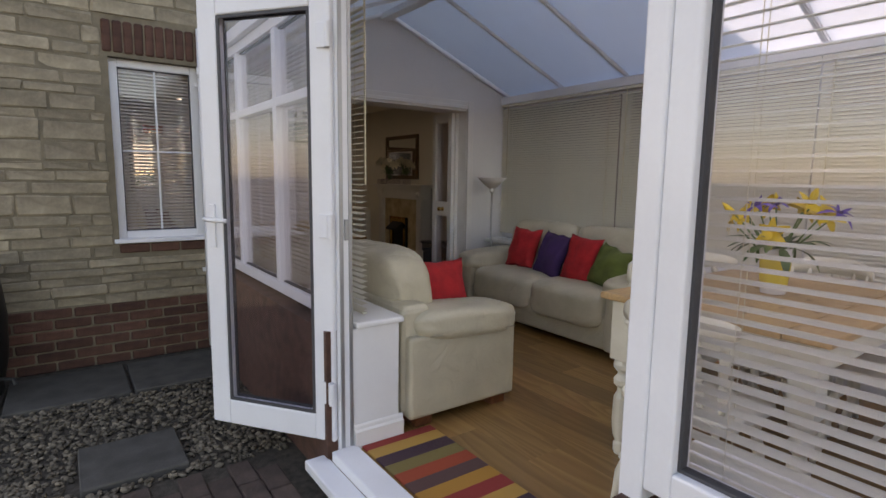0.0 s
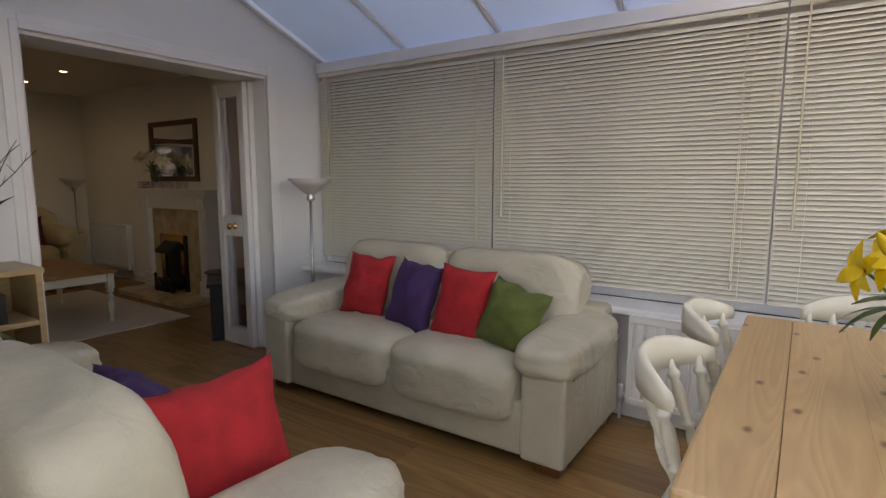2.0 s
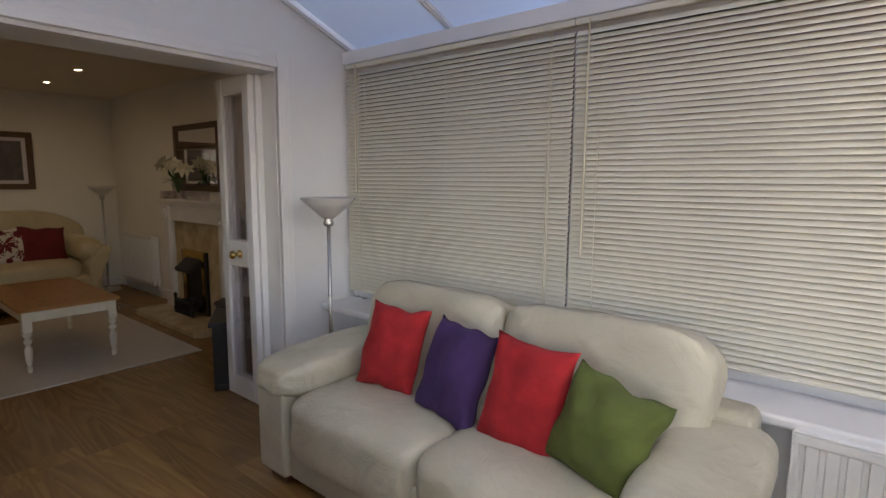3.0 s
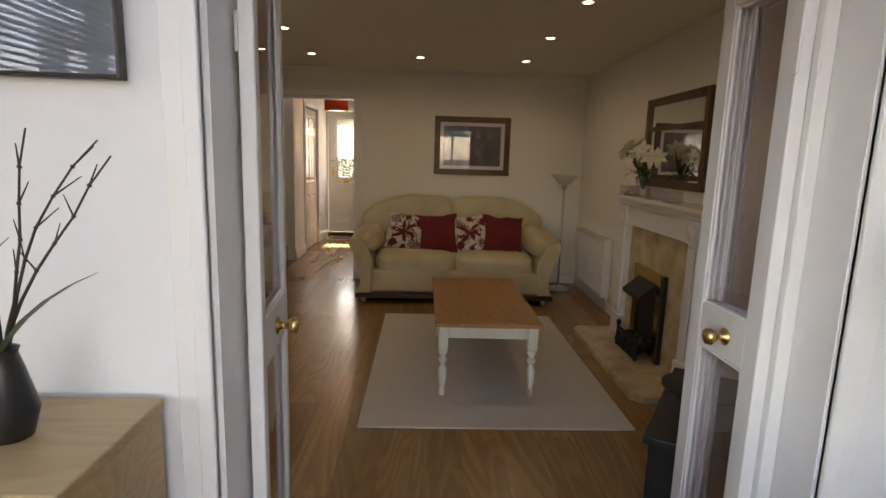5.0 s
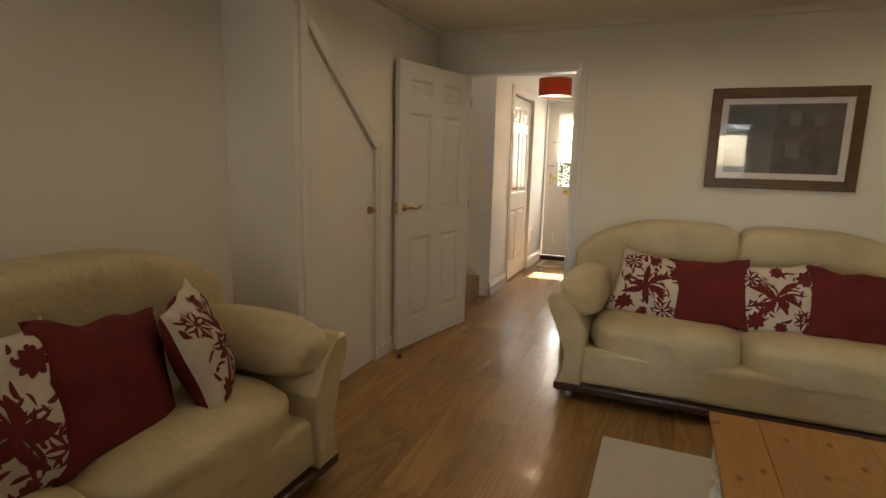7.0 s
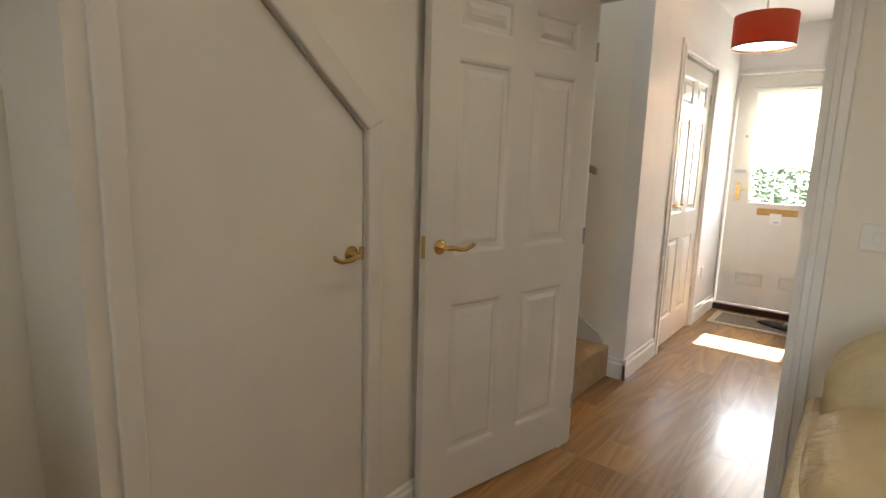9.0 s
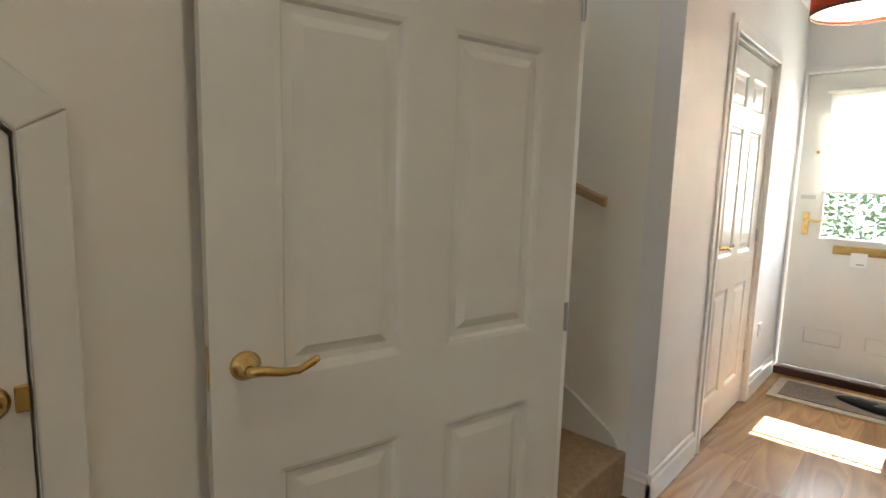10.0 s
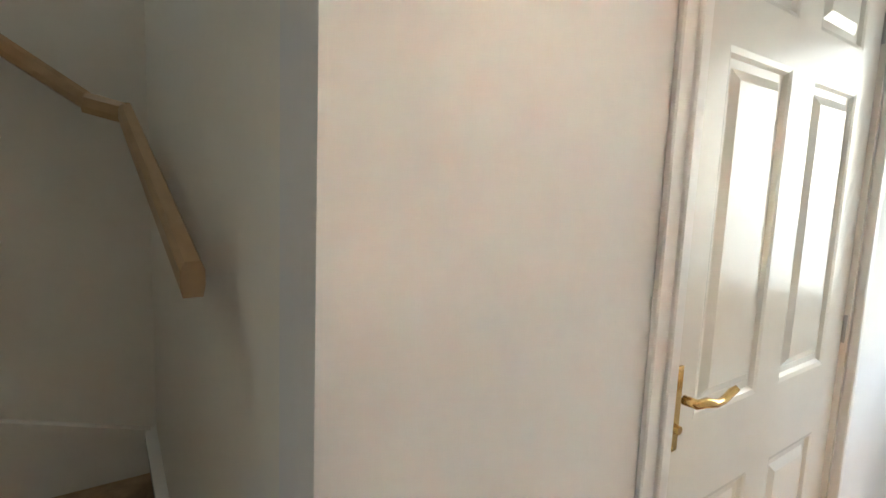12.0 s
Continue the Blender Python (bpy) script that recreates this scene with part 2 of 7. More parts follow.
BRICK = mat("red_brick", (0.125, 0.058, 0.040), 0.9, var=0.3, scale=14, bump=0.6, bscale=110, rnd=0.28)
PAVE = mat("grey_paving_slab", (0.085, 0.08, 0.07), 0.9, var=0.25, scale=8, bump=0.6, bscale=90, rnd=0.10)
BLOCKPAVE = mat("brown_block_paving", (0.095, 0.065, 0.052), 0.9, var=0.3, scale=10, bump=0.6, bscale=90, rnd=0.25)
PEBBLE = mat("mixed_pebbles", (0.17, 0.14, 0.10), 0.85, var=0.35, scale=20, bump=0.4, bscale=120)
EARTH = mat("dark_gravel_bed", (0.085, 0.072, 0.055), 0.95, var=0.4, scale=30, bump=1.0, bscale=160)
RENDERW = mat("brown_roof_tile", (0.12, 0.07, 0.05), 0.9, var=0.3, scale=12)
LEAF = mat("green_leaf", (0.045, 0.11, 0.022), 0.45, var=0.3, scale=20, bump=0.1)
HEDGE = mat("hedge_leaf", (0.05, 0.10, 0.03), 0.6, var=0.4, scale=12, bump=0.2, rnd=0.3)
STEM = mat("green_stem", (0.08, 0.17, 0.04), 0.5, var=0.2)
YELLOW = mat("yellow_petal", (0.75, 0.50, 0.015), 0.5, var=0.18, scale=25, bump=0.1)
IRIS = mat("violet_petal", (0.11, 0.05, 0.32), 0.5, var=0.3, scale=25, bump=0.1)
LILYW = mat("cream_lily_petal", (0.74, 0.70, 0.55), 0.5, var=0.12, scale=25, bump=0.1)
TWIG = mat("dark_twig", (0.05, 0.035, 0.028), 0.8)
BUTT = mat("black_water_butt", (0.010, 0.011, 0.011), 0.5)
PAPER = mat("white_paper", (0.8, 0.8, 0.78), 0.8, var=0.02)
MATGREY = mat("picture_grey", (0.22, 0.235, 0.24), 0.5, var=0.3, scale=9)
MATDARK = mat("picture_dark_print", (0.16, 0.15, 0.14), 0.5, var=0.5, scale=14)
MATBLUE = mat("picture_blue_grey", (0.13, 0.17, 0.18), 0.4, var=0.3, scale=9)
MATWOOD = mat("brown_coir_mat", (0.20, 0.155, 0.12), 1.0, var=0.3, scale=60, bump=1.0, bscale=300)
MATEDGE = mat("beige_mat_border", (0.42, 0.36, 0.27), 1.0, var=0.15, scale=40, bump=0.8, bscale=300)
SHOE = mat("black_shoe_leather", (0.010, 0.009, 0.010), 0.3)
WAX = mat("white_candle_wax", (0.8, 0.76, 0.66), 0.6)
LAMPGLASS = translucent("opal_lamp_glass", (0.80, 0.77, 0.74), 0.4, 0.3)
LAMPDIFF = translucent("white_lamp_diffuser", (0.90, 0.88, 0.84), 0.75, 0.4)
STEEL_HINGE = mat("dull_steel_hinge", (0.30, 0.29, 0.26), 0.4, 0.9)
SHADE = translucent("orange_red_lampshade", (0.36, 0.075, 0.035), 0.25, 0.8)
ROOFP = translucent("opal_roof_sheet", (0.80, 0.86, 0.93), 0.55, 0.4)
BLINDW = translucent("white_roller_fabric", (0.90, 0.88, 0.82), 0.55, 0.8)
PANE = glass("clear_pane")
VASEG = glass("vase_glass", (0.97, 0.955, 0.975))
OBSCURE = glass("obscure_pane", (0.93, 0.98, 0.97), 0.12, 0.3)
SPOT = emit("spot_bulb", (1.0, 0.90, 0.72), 3.0)
BULB = emit("warm_bulb", (1.0, 0.80, 0.52), 3.0)


def stripes_mat(name, cols, axis, width):
    m = mat(name, cols[0], 0.95, var=0.1, bump=0.8, bscale=300)
    n, l = m.node_tree.nodes, m.node_tree.links
    tc, sp, mu, cr = n.new("ShaderNodeTexCoord"), n.new("ShaderNodeSeparateXYZ"), n.new("ShaderNodeMath"), n.new("ShaderNodeValToRGB")
    l.new(tc.outputs["Object"], sp.inputs[0])
    mu.operation = "WRAP"
    mu.inputs[1].default_value, mu.inputs[2].default_value = width, 0.0
    l.new(sp.outputs[axis], mu.inputs[0])
    dv = n.new("ShaderNodeMath")
    dv.operation = "DIVIDE"
    dv.inputs[1].default_value = width
    l.new(mu.outputs[0], dv.inputs[0])
    l.new(dv.outputs[0], cr.inputs[0])
    cr.color_ramp.interpolation = "CONSTANT"
    els = cr.color_ramp.elements
    els[0].position, els[0].color = 0.0, (*cols[0], 1)
    els[1].position, els[1].color = 1.0 / len(cols), (*cols[1], 1)
    for i in range(2, len(cols)):
        el = els.new(i / len(cols))
        el.color = (*cols[i], 1)
    l.new(cr.outputs[0], n["Principled BSDF"].inputs["Base Color"])
    return m


STRIPES = stripes_mat("striped_rag_weave", [(0.30, 0.035, 0.03), (0.42, 0.20, 0.035), (0.10, 0.05, 0.045), (0.36, 0.06, 0.025), (0.20, 0.15, 0.05), (0.06, 0.03, 0.04), (0.45, 0.25, 0.06)], 1, 0.56)


FLORAL = mat("cream_printed_cotton", (0.60, 0.53, 0.44), 0.9, var=0.1, scale=12, bump=0.3, bscale=260)


# ---------------------------------------------------------------- mesh helpers
def finish(name, bm, material, smooth=False):
    me = bpy.data.meshes.new(name)
    bmesh.ops.recalc_face_normals(bm, faces=bm.faces)
    bm.to_mesh(me)
    bm.free()
    me.materials.append(material)
    if smooth:
        me.polygons.foreach_set("use_smooth", [True] * len(me.polygons))
    return me


def part(name, bm, material, parent=None, label="", smooth=False):
    ob = new(name, finish(name, bm, material, smooth))
    if parent is not None:
        ob.parent = parent
    return tagged(ob, label)


def thing(name, label, category, group="", m=None):
    ob = tagged(new(name), label, category, group)
    if m is not None:
        ob.matrix_basis = m
    return ob


def structure(name, bm, material, label, category, smooth=False):
    return tagged(part(name, bm, material, None, "", smooth), label, category, "", "structure")


def box(bm, x0, x1, y0, y1, z0, z1, bev=0.0, seg=2):
    m = Matrix.LocRotScale(((x0 + x1) / 2, (y0 + y1) / 2, (z0 + z1) / 2), None, (x1 - x0, y1 - y0, z1 - z0))
    vs = bmesh.ops.create_cube(bm, size=1.0, matrix=m)["verts"]
    if bev:
        es = list({e for v in vs for e in v.link_edges})
        bmesh.ops.bevel(bm, geom=es, offset=bev, segments=seg, affect="EDGES", profile=0.5)
    return bm


def boxes(*rows, bev=0.0):
    bm = bmesh.new()
    for r in rows:
        box(bm, *r, bev=bev)
    return bm


def cyl(bm, p0, p1, r0, r1=None, n=14):
    p0, p1 = Vector(p0), Vector(p1)
    d = p1 - p0
    m = Matrix.Translation((p0 + p1) / 2) @ d.to_track_quat("Z", "Y").to_matrix().to_4x4()
    bmesh.ops.create_cone(bm, cap_ends=True, segments=n, radius1=r0, radius2=r0 if r1 is None else r1, depth=d.length, matrix=m)
    return bm


def lathe(bm, prof, m=None, n=16):
    """Turned shape from (radius, height) pairs."""
    m = m or Matrix()
    rings = []
    for r, z in prof:
        rings.append([bm.verts.new(m @ Vector((r * math.cos(2 * math.pi * i / n), r * math.sin(2 * math.pi * i / n), z))) for i in range(n)])
    for p, q in zip(rings, rings[1:]):
        for i in range(n):
            bm.faces.new((p[i], p[(i + 1) % n], q[(i + 1) % n], q[i]))
    for ring in (rings[0], rings[-1]):
        if (ring[0].co - ring[n // 2].co).length > 1e-4:
            bm.faces.new(ring)
    return bm


def tube(bm, pts, r, n=8, flat=1.0):
    pts = [Vector(p) for p in pts]
    rings = []
    for i, p in enumerate(pts):
        d = (pts[min(i + 1, len(pts) - 1)] - pts[max(i - 1, 0)]).normalized()
        q = d.to_track_quat("Z", "Y")
        rr = r[i] if isinstance(r, (list, tuple)) else r
        rings.append([bm.verts.new(p + q @ Vector((rr * math.cos(2 * math.pi * k / n), rr * flat * math.sin(2 * math.pi * k / n), 0))) for k in range(n)])
    for a_, b_ in zip(rings, rings[1:]):
        for k in range(n):
            bm.faces.new((a_[k], a_[(k + 1) % n], b_[(k + 1) % n], b_[k]))
    bm.faces.new(rings[0])
    bm.faces.new(rings[-1])
    return bm


def prism(bm, pts, axis, a0, a1, bev=0.0):
    """Outline in the two other axes, drawn out along axis."""
    def place(u, v, w):
        return {"x": (w, u, v), "y": (u, w, v), "z": (u, v, w)}[axis]
    lo = [bm.verts.new(place(u, v, a0)) for u, v in pts]
    hi = [bm.verts.new(place(u, v, a1)) for u, v in pts]
    fs = [bm.faces.new(lo), bm.faces.new(hi)]
    for i in range(len(pts)):
        j = (i + 1) % len(pts)
        fs.append(bm.faces.new((lo[i], lo[j], hi[j], hi[i])))
    if bev:
        es = list({e for f in fs[:2] for e in f.edges})
        bmesh.ops.bevel(bm, geom=es, offset=bev, segments=3, affect="EDGES", profile=0.5)
    return bm


def puff(bm, c, size, e=4.0, n=9, wrinkle=0.0, seed=0, m=None, sag=0.0):
    """A stuffed block with rounded edges, and a little unevenness."""
    vs = bmesh.ops.create_cube(bm, size=2.0)["verts"]
    es = list({x for v in vs for x in v.link_edges})
    bmesh.ops.subdivide_edges(bm, edges=es, cuts=n, use_grid_fill=True)
    for v in bm.verts:
        p = v.co
        k = (abs(p.x) ** e + abs(p.y) ** e + abs(p.z) ** e) ** (1 / e)
        q = p / k
        d = 1.0
        if wrinkle:
            d += wrinkle * noise.noise(Vector((q.x * 2.3 + seed, q.y * 2.3, q.z * 2.3 - seed)))
            d += wrinkle * 0.45 * noise.noise(Vector((q.x * 6 + seed, q.y * 6, q.z * 6)))
        w = Vector((q.x * size[0] / 2, q.y * size[1] / 2, q.z * size[2] / 2)) * d
        if sag:
            w.z -= sag * max(0, 1 - q.x * q.x) * max(0, 1 - q.y * q.y) * (1 if q.z > 0 else 0)
        w = (m @ w) if m else w
        v.co = w + Vector(c)
    return bm


def pillow_point(u, v, s, w, h, thick, seed):
    t = thick / 2 * (max(0, 1 - u ** 2) * max(0, 1 - v ** 2)) ** 0.42
    t *= 1 + 0.35 * noise.noise(Vector((u * 1.7 + seed, v * 1.7, s * 2 + seed)))
    t += 0.006 * noise.noise(Vector((u * 4 + seed, v * 4, s * 3))) * (1 - u * u) * (1 - v * v)
    x = u * w / 2 * (1 - 0.10 * (1 - v * v)) + 0.012 * noise.noise(Vector((v * 2, seed, u)))
    z = v * h / 2 * (1 - 0.10 * (1 - u * u)) + 0.018 * noise.noise(Vector((u * 2, seed + 5, v)))
    return Vector((x, s * t, z))


def pillow(bm, w, h, thick, seed=0, n=18):
    """A scatter cushion: fat in the middle, thin and pointed at its corners; stands in x and z."""
    grid = {}
    for s in (-1, 1):
        for i in range(n + 1):
            for j in range(n + 1):
                if ((i in (0, n)) or (j in (0, n))) and s == 1:
                    grid[(s, i, j)] = grid[(-1, i, j)]
                else:
                    grid[(s, i, j)] = bm.verts.new(pillow_point(2 * i / n - 1, 2 * j / n - 1, s, w, h, thick, seed))
    for s in (-1, 1):
        for i in range(n):
            for j in range(n):
                q = [grid[(s, i, j)], grid[(s, i + 1, j)], grid[(s, i + 1, j + 1)], grid[(s, i, j + 1)]]
                f = bm.faces.new(q if s < 0 else q[::-1])
                f.material_index = 0 if s < 0 else 1
    return bm


def flower_print(w, h, thick, seed):
    """Maroon blossoms, curling leaves and seed heads, laid on the cushion's front."""
    bm = bmesh.new()
    def blob(cu, cv, ang, L, wd, bend, hollow=False):
        if max(abs(cu), abs(cv)) > 0.97:
            return
        ca, sa = math.cos(ang), math.sin(ang)
        rows_ = []
        for i in range(8):
            t = i / 7
            ww = wd * math.sin(math.pi * (0.04 + 0.93 * t ** 1.25)) ** 0.8
            yy, off = L * t, bend * L * t * t
            row = []
            for k in (-1, -0.35, 0.35, 1):
                lx, ly = k * ww + off, yy
                u, v = cu + ca * lx - sa * ly, cv + sa * lx + ca * ly
                u, v = max(-0.97, min(0.97, u)), max(-0.97, min(0.97, v))
                row.append(bm.verts.new(pillow_point(u, v, -1, w, h, thick, seed) + Vector((0, -0.0022, 0))))
            rows_.append(row)
        for p, q in zip(rows_, rows_[1:]):
            for k in range(3):
                if hollow and k == 1:
                    continue
                bm.faces.new((p[k], p[k + 1], q[k + 1], q[k]))
    r_ = random.Random(seed)
    ou, ov = r_.uniform(-0.15, 0.15), r_.uniform(-0.15, 0.1)
    for i in range(11):
        a_ = i * 2 * math.pi / 11 + r_.uniform(-0.1, 0.1)
        blob(ou, ov, a_, r_.uniform(0.38, 0.72), r_.uniform(0.085, 0.125), r_.choice((-0.5, 0.5, 0.35)), i % 3 == 0)
    for cu, cv, k in ((-0.62, 0.60, 0.26), (0.58, -0.60, 0.28), (-0.55, -0.66, 0.22), (0.66, 0.58, 0.2), (0.0, 0.82, 0.15), (0.02, -0.86, 0.14)):
        n_ = 8
        for i in range(n_):
            a_ = i * 2 * math.pi / n_ + cu
            blob(cu - 0.12 * k * math.sin(a_), cv + 0.12 * k * math.cos(a_), a_, k, k * 0.30, 0.15, k > 0.23)
        blob(cu, cv - 0.05, 0, 0.10, 0.05, 0)
    for i in range(62):
        blob(r_.uniform(-0.9, 0.9), r_.uniform(-0.9, 0.9), r_.uniform(0, 6.28), r_.uniform(0.12, 0.24), r_.uniform(0.03, 0.05), r_.choice((-0.6, 0.6)))
    return bm


def panel(bm, axis, us, vs, w0, w1, holes=()):
    """One wall sheet in u and v (v is height) with holes through it, from w0 to w1 across."""
    U = sorted({*us, *[h[0] for h in holes], *[h[1] for h in holes]})
    V = sorted({*vs, *[h[2] for h in holes], *[h[3] for h in holes]})
    def place(u, v, w):
        return (w, u, v) if axis == "x" else (u, w, v) if axis == "y" else (u, v, w)
    cache = {}
    def vert(i, j, k):
        if (i, j, k) not in cache:
            cache[(i, j, k)] = bm.verts.new(place(U[i], V[j], (w0, w1)[k]))
        return cache[(i, j, k)]
    def full(i, j):
        if not (0 <= i < len(U) - 1 and 0 <= j < len(V) - 1):
            return False
        u, v = (U[i] + U[i + 1]) / 2, (V[j] + V[j + 1]) / 2
        return not any(h[0] < u < h[1] and h[2] < v < h[3] for h in holes)
    for i in range(len(U) - 1):
        for j in range(len(V) - 1):
            if not full(i, j):
                continue
            for k in (0, 1):
                bm.faces.new([vert(i, j, k), vert(i + 1, j, k), vert(i + 1, j + 1, k), vert(i, j + 1, k)])
            for di, dj, p, q in ((-1, 0, (i, j), (i, j + 1)), (1, 0, (i + 1, j), (i + 1, j + 1)), (0, -1, (i, j), (i + 1, j)), (0, 1, (i, j + 1), (i + 1, j + 1))):
                if not full(i + di, j + dj):
                    bm.faces.new([vert(*p, 0), vert(*q, 0), vert(*q, 1), vert(*p, 1)])
    return bm

# ---------------------------------------------------------------- plan (metres)
HY = 5.79            # house wall, face to the conservatory
HY2 = 6.07           # the same wall, face to the living room
OPX0, OPX1, OPZ = 2.74, 4.14, 1.945     # opening between conservatory and living room
FARY = 10.65         # far wall of the living room
LX, RX = 0.90, 4.95  # living room side walls
CX, CY = 1.34, 8.86  # wall of the cupboard under the stairs, and its south end
CEILZ = 2.31
HX0, HX1, HEND, HCEIL = 1.505, 2.43, 13.975, 2.52
SNY = 11.65          # stair wall beyond the living room
SWX = 0.45           # stair wall on the far side
DW0, DWZ = 1.56, 1.985   # hall doorway, hinge side and head
CKY0, CKY1 = 12.275, 13.16  # cloakroom doorway
EX = 4.70            # conservatory eaves, east
WX = 1.64            # conservatory frame, west
SY = 1.26            # conservatory south end
RIDX, RIDZ, EAVZ = 3.17, 2.70, 2.10
GZ = -0.12           # ground outside


# ---------------------------------------------------------------- floors, ceilings, walls
structure("floor", boxes((1.60, 4.80, SY - 0.1, HY2, -0.30, -0.012)), OAK, "oak laminate subfloor", "floor")
structure("floor_living", boxes((-0.6, RX + 0.3, HY2, HEND + 0.25, -0.30, -0.012)), OAK, "oak laminate subfloor in the house", "floor")
FLOOR = bpy.data.objects["floor"]
FLOOR_LIVING = bpy.data.objects["floor_living"]

structure("ceiling_living", boxes((LX - 0.3, RX + 0.3, HY2 - 0.1, FARY + 0.06, CEILZ, CEILZ + 0.2)), CEIL, "plain cream painted living room ceiling", "ceiling")
structure("ceiling_hall", boxes((HX0 - 0.05, HX1 + 0.1, FARY + 0.06, HEND + 0.2, HCEIL, HCEIL + 0.15)), PLASTER, "white painted hall ceiling", "ceiling")

# house wall between conservatory and living room, with the opening and the small window
bm = panel(bmesh.new(), "y", (-1.4, 5.6), (GZ - 0.2, 4.40), HY + 0.03, HY2, [(OPX0, OPX1, -0.012, OPZ), (0.99, 1.575, 0.76, 2.04)])
structure("wall_house", bm, MORTAR, "thick masonry house wall with a wide door opening", "wall")
bm = bmesh.new()
prof = [(1.73, -0.01), (OPX0, -0.01), (OPX0, OPZ), (OPX1, OPZ), (OPX1, -0.01), (4.74, -0.01), (4.74, EAVZ + 0.01), (RIDX, RIDZ + 0.03), (1.73, EAVZ + 0.05)]
prism(bm, prof, "y", HY, HY + 0.03)
structure("wall_gable", bm, PLASTER, "white plastered gable wall round the folding door opening", "wall")
bm = panel(bmesh.new(), "y", (LX, RX), (-0.012, CEILZ), HY2, HY2 + 0.012, [(OPX0, OPX1, -0.012, OPZ), (0.99, 1.575, 0.76, 2.04)])
structure("wall_south", bm, CREAMWALL, "cream painted living room wall beside the folding doors", "wall")
bm = panel(bmesh.new(), "y", (CX - 0.0, RX), (-0.012, CEILZ + 0.2), FARY, FARY + 0.11, [(DW0, HX1 - 0.004, -0.012, DWZ + 0.025)])
structure("wall_north", bm, CREAMWALL, "cream painted end wall with the hall doorway", "wall")
structure("wall_east", boxes((RX, RX + 0.28, HY2, HEND, -0.012, CEILZ + 0.3)), CREAMWALL, "cream painted living room chimney wall", "wall")
structure("wall_west", boxes((LX - 0.12, LX, HY2, CY + 0.1, -0.012, CEILZ)), CREAMWALL, "cream painted living room side wall", "wall")
structure("wall_cupboard_end", boxes((LX, CX - 0.1, CY, CY + 0.1, -0.012, CEILZ)), CREAMWALL, "cream painted end of the under-stair cupboard", "wall")
# under-stair cupboard wall with a slant-topped doorway
DY0, DY1, DZ0, DZ1 = 8.955, 9.635, 1.40, 1.985
bm = bmesh.new()
prism(bm, [(CY, -0.012), (DY0, -0.012), (DY0, DZ1), (DY1, DZ0), (DY1, -0.012), (FARY, -0.012), (FARY, CEILZ), (CY, CEILZ)], "x", CX - 0.1, CX)
structure("wall_cupboard", bm, CREAMWALL, "cream painted wall under the stairs", "wall")
structure("wall_hall_west", panel(bmesh.new(), "x", (SNY, HEND), (-0.012, HCEIL), HX0 - 0.1, HX0, [(CKY0, CKY1, -0.012, 2.06)]), PLASTER, "white hall wall with a panelled door", "wall")
structure("wall_hall_east", boxes((HX1, HX1 + 0.1, FARY + 0.11, HEND, -0.012, HCEIL)), PLASTER, "white hall side wall", "wall")
structure("wall_hall_end", panel(bmesh.new(), "y", (HX0 - 0.1, HX1 + 0.1), (-0.012, HCEIL), HEND, HEND + 0.25, [(1.525, 2.385, 0.03, 2.13)]), PLASTER, "white hall end wall round the front door", "wall")
structure("wall_stair_north", boxes((SWX - 0.1, HX0 - 0.1, SNY, SNY + 0.1, -0.012, 4.3)), CREAMWALL, "cream painted stair wall", "wall")
# the high hole is invented, only to hold the added stair fill lamp
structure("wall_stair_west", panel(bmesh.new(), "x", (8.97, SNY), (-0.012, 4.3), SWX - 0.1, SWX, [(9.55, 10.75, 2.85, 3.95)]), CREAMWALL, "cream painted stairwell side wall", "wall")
structure("wall_stair_south", boxes((CX - 0.1, CX, FARY + 0.11, FARY + 0.17, -0.012, 4.3), (SWX, CX - 0.1, FARY + 0.05, FARY + 0.11, -0.012, 0.5)), CREAMWALL, "cream painted stair newel wall", "wall")
structure("wall_over_stairs", boxes((HX0 - 0.1, HX0, FARY + 0.11, SNY, 2.30, 4.3)), CREAMWALL, "cream painted bulkhead over the stairs", "wall")
structure("ceiling_stair", boxes((SWX - 0.1, HX0, 8.97, SNY + 0.1, 4.3, 4.4)), PLASTER, "white stairwell ceiling", "ceiling")
structure("wall_cloakroom_back", boxes((SWX - 0.1, SWX, SNY + 0.1, HEND + 0.25, -0.012, 4.3), (SWX, HX0 - 0.1, HEND, HEND + 0.25, -0.012, 4.3)), PLASTER, "plain white cloakroom wall", "wall")

structure("wall_stone_facing", panel(bmesh.new(), "y", (-1.4, 1.725), (GZ - 0.2, 4.3), HY - 0.001, HY + 0.029, [(0.99, 1.575, 0.76, 2.04)]), MORTAR, "sandy mortar bed of the rubble stone wall", "wall")
# outer shell of the house above
structure("wall_upper_north", boxes((-1.4, 5.6, HEND + 0.25, HEND + 0.5, GZ, 0.03), (-1.4, 1.2, HEND + 0.25, HEND + 0.5, 0.03, 4.40), (2.6, 5.6, HEND + 0.25, HEND + 0.5, 0.03, 4.40), (1.2, 2.6, HEND + 0.25, HEND + 0.5, 2.4, 4.40)), STONE, "stone front wall of the house", "wall")
structure("wall_upper_sides", boxes((-1.4, -1.1, HY2, HEND + 0.25, GZ, 4.40), (5.3, 5.6, HY2, HEND + 0.25, GZ, 4.40)), STONE, "stone side walls of the house", "wall")
bm = bmesh.new()
prism(bm, [(5.43, 4.36), (9.95, 6.9), (HEND + 0.75, 4.36), (HEND + 0.75, 4.50), (9.95, 7.1), (5.43, 4.50)], "x", -1.7, 5.9)
structure("roof", bm, RENDERW, "brown tiled house roof", "roof")

# ground outside
structure("ground", boxes((-600, 600, -600, 600, GZ - 0.4, GZ - 0.02)), EARTH, "dark gravelled garden ground", "ground")


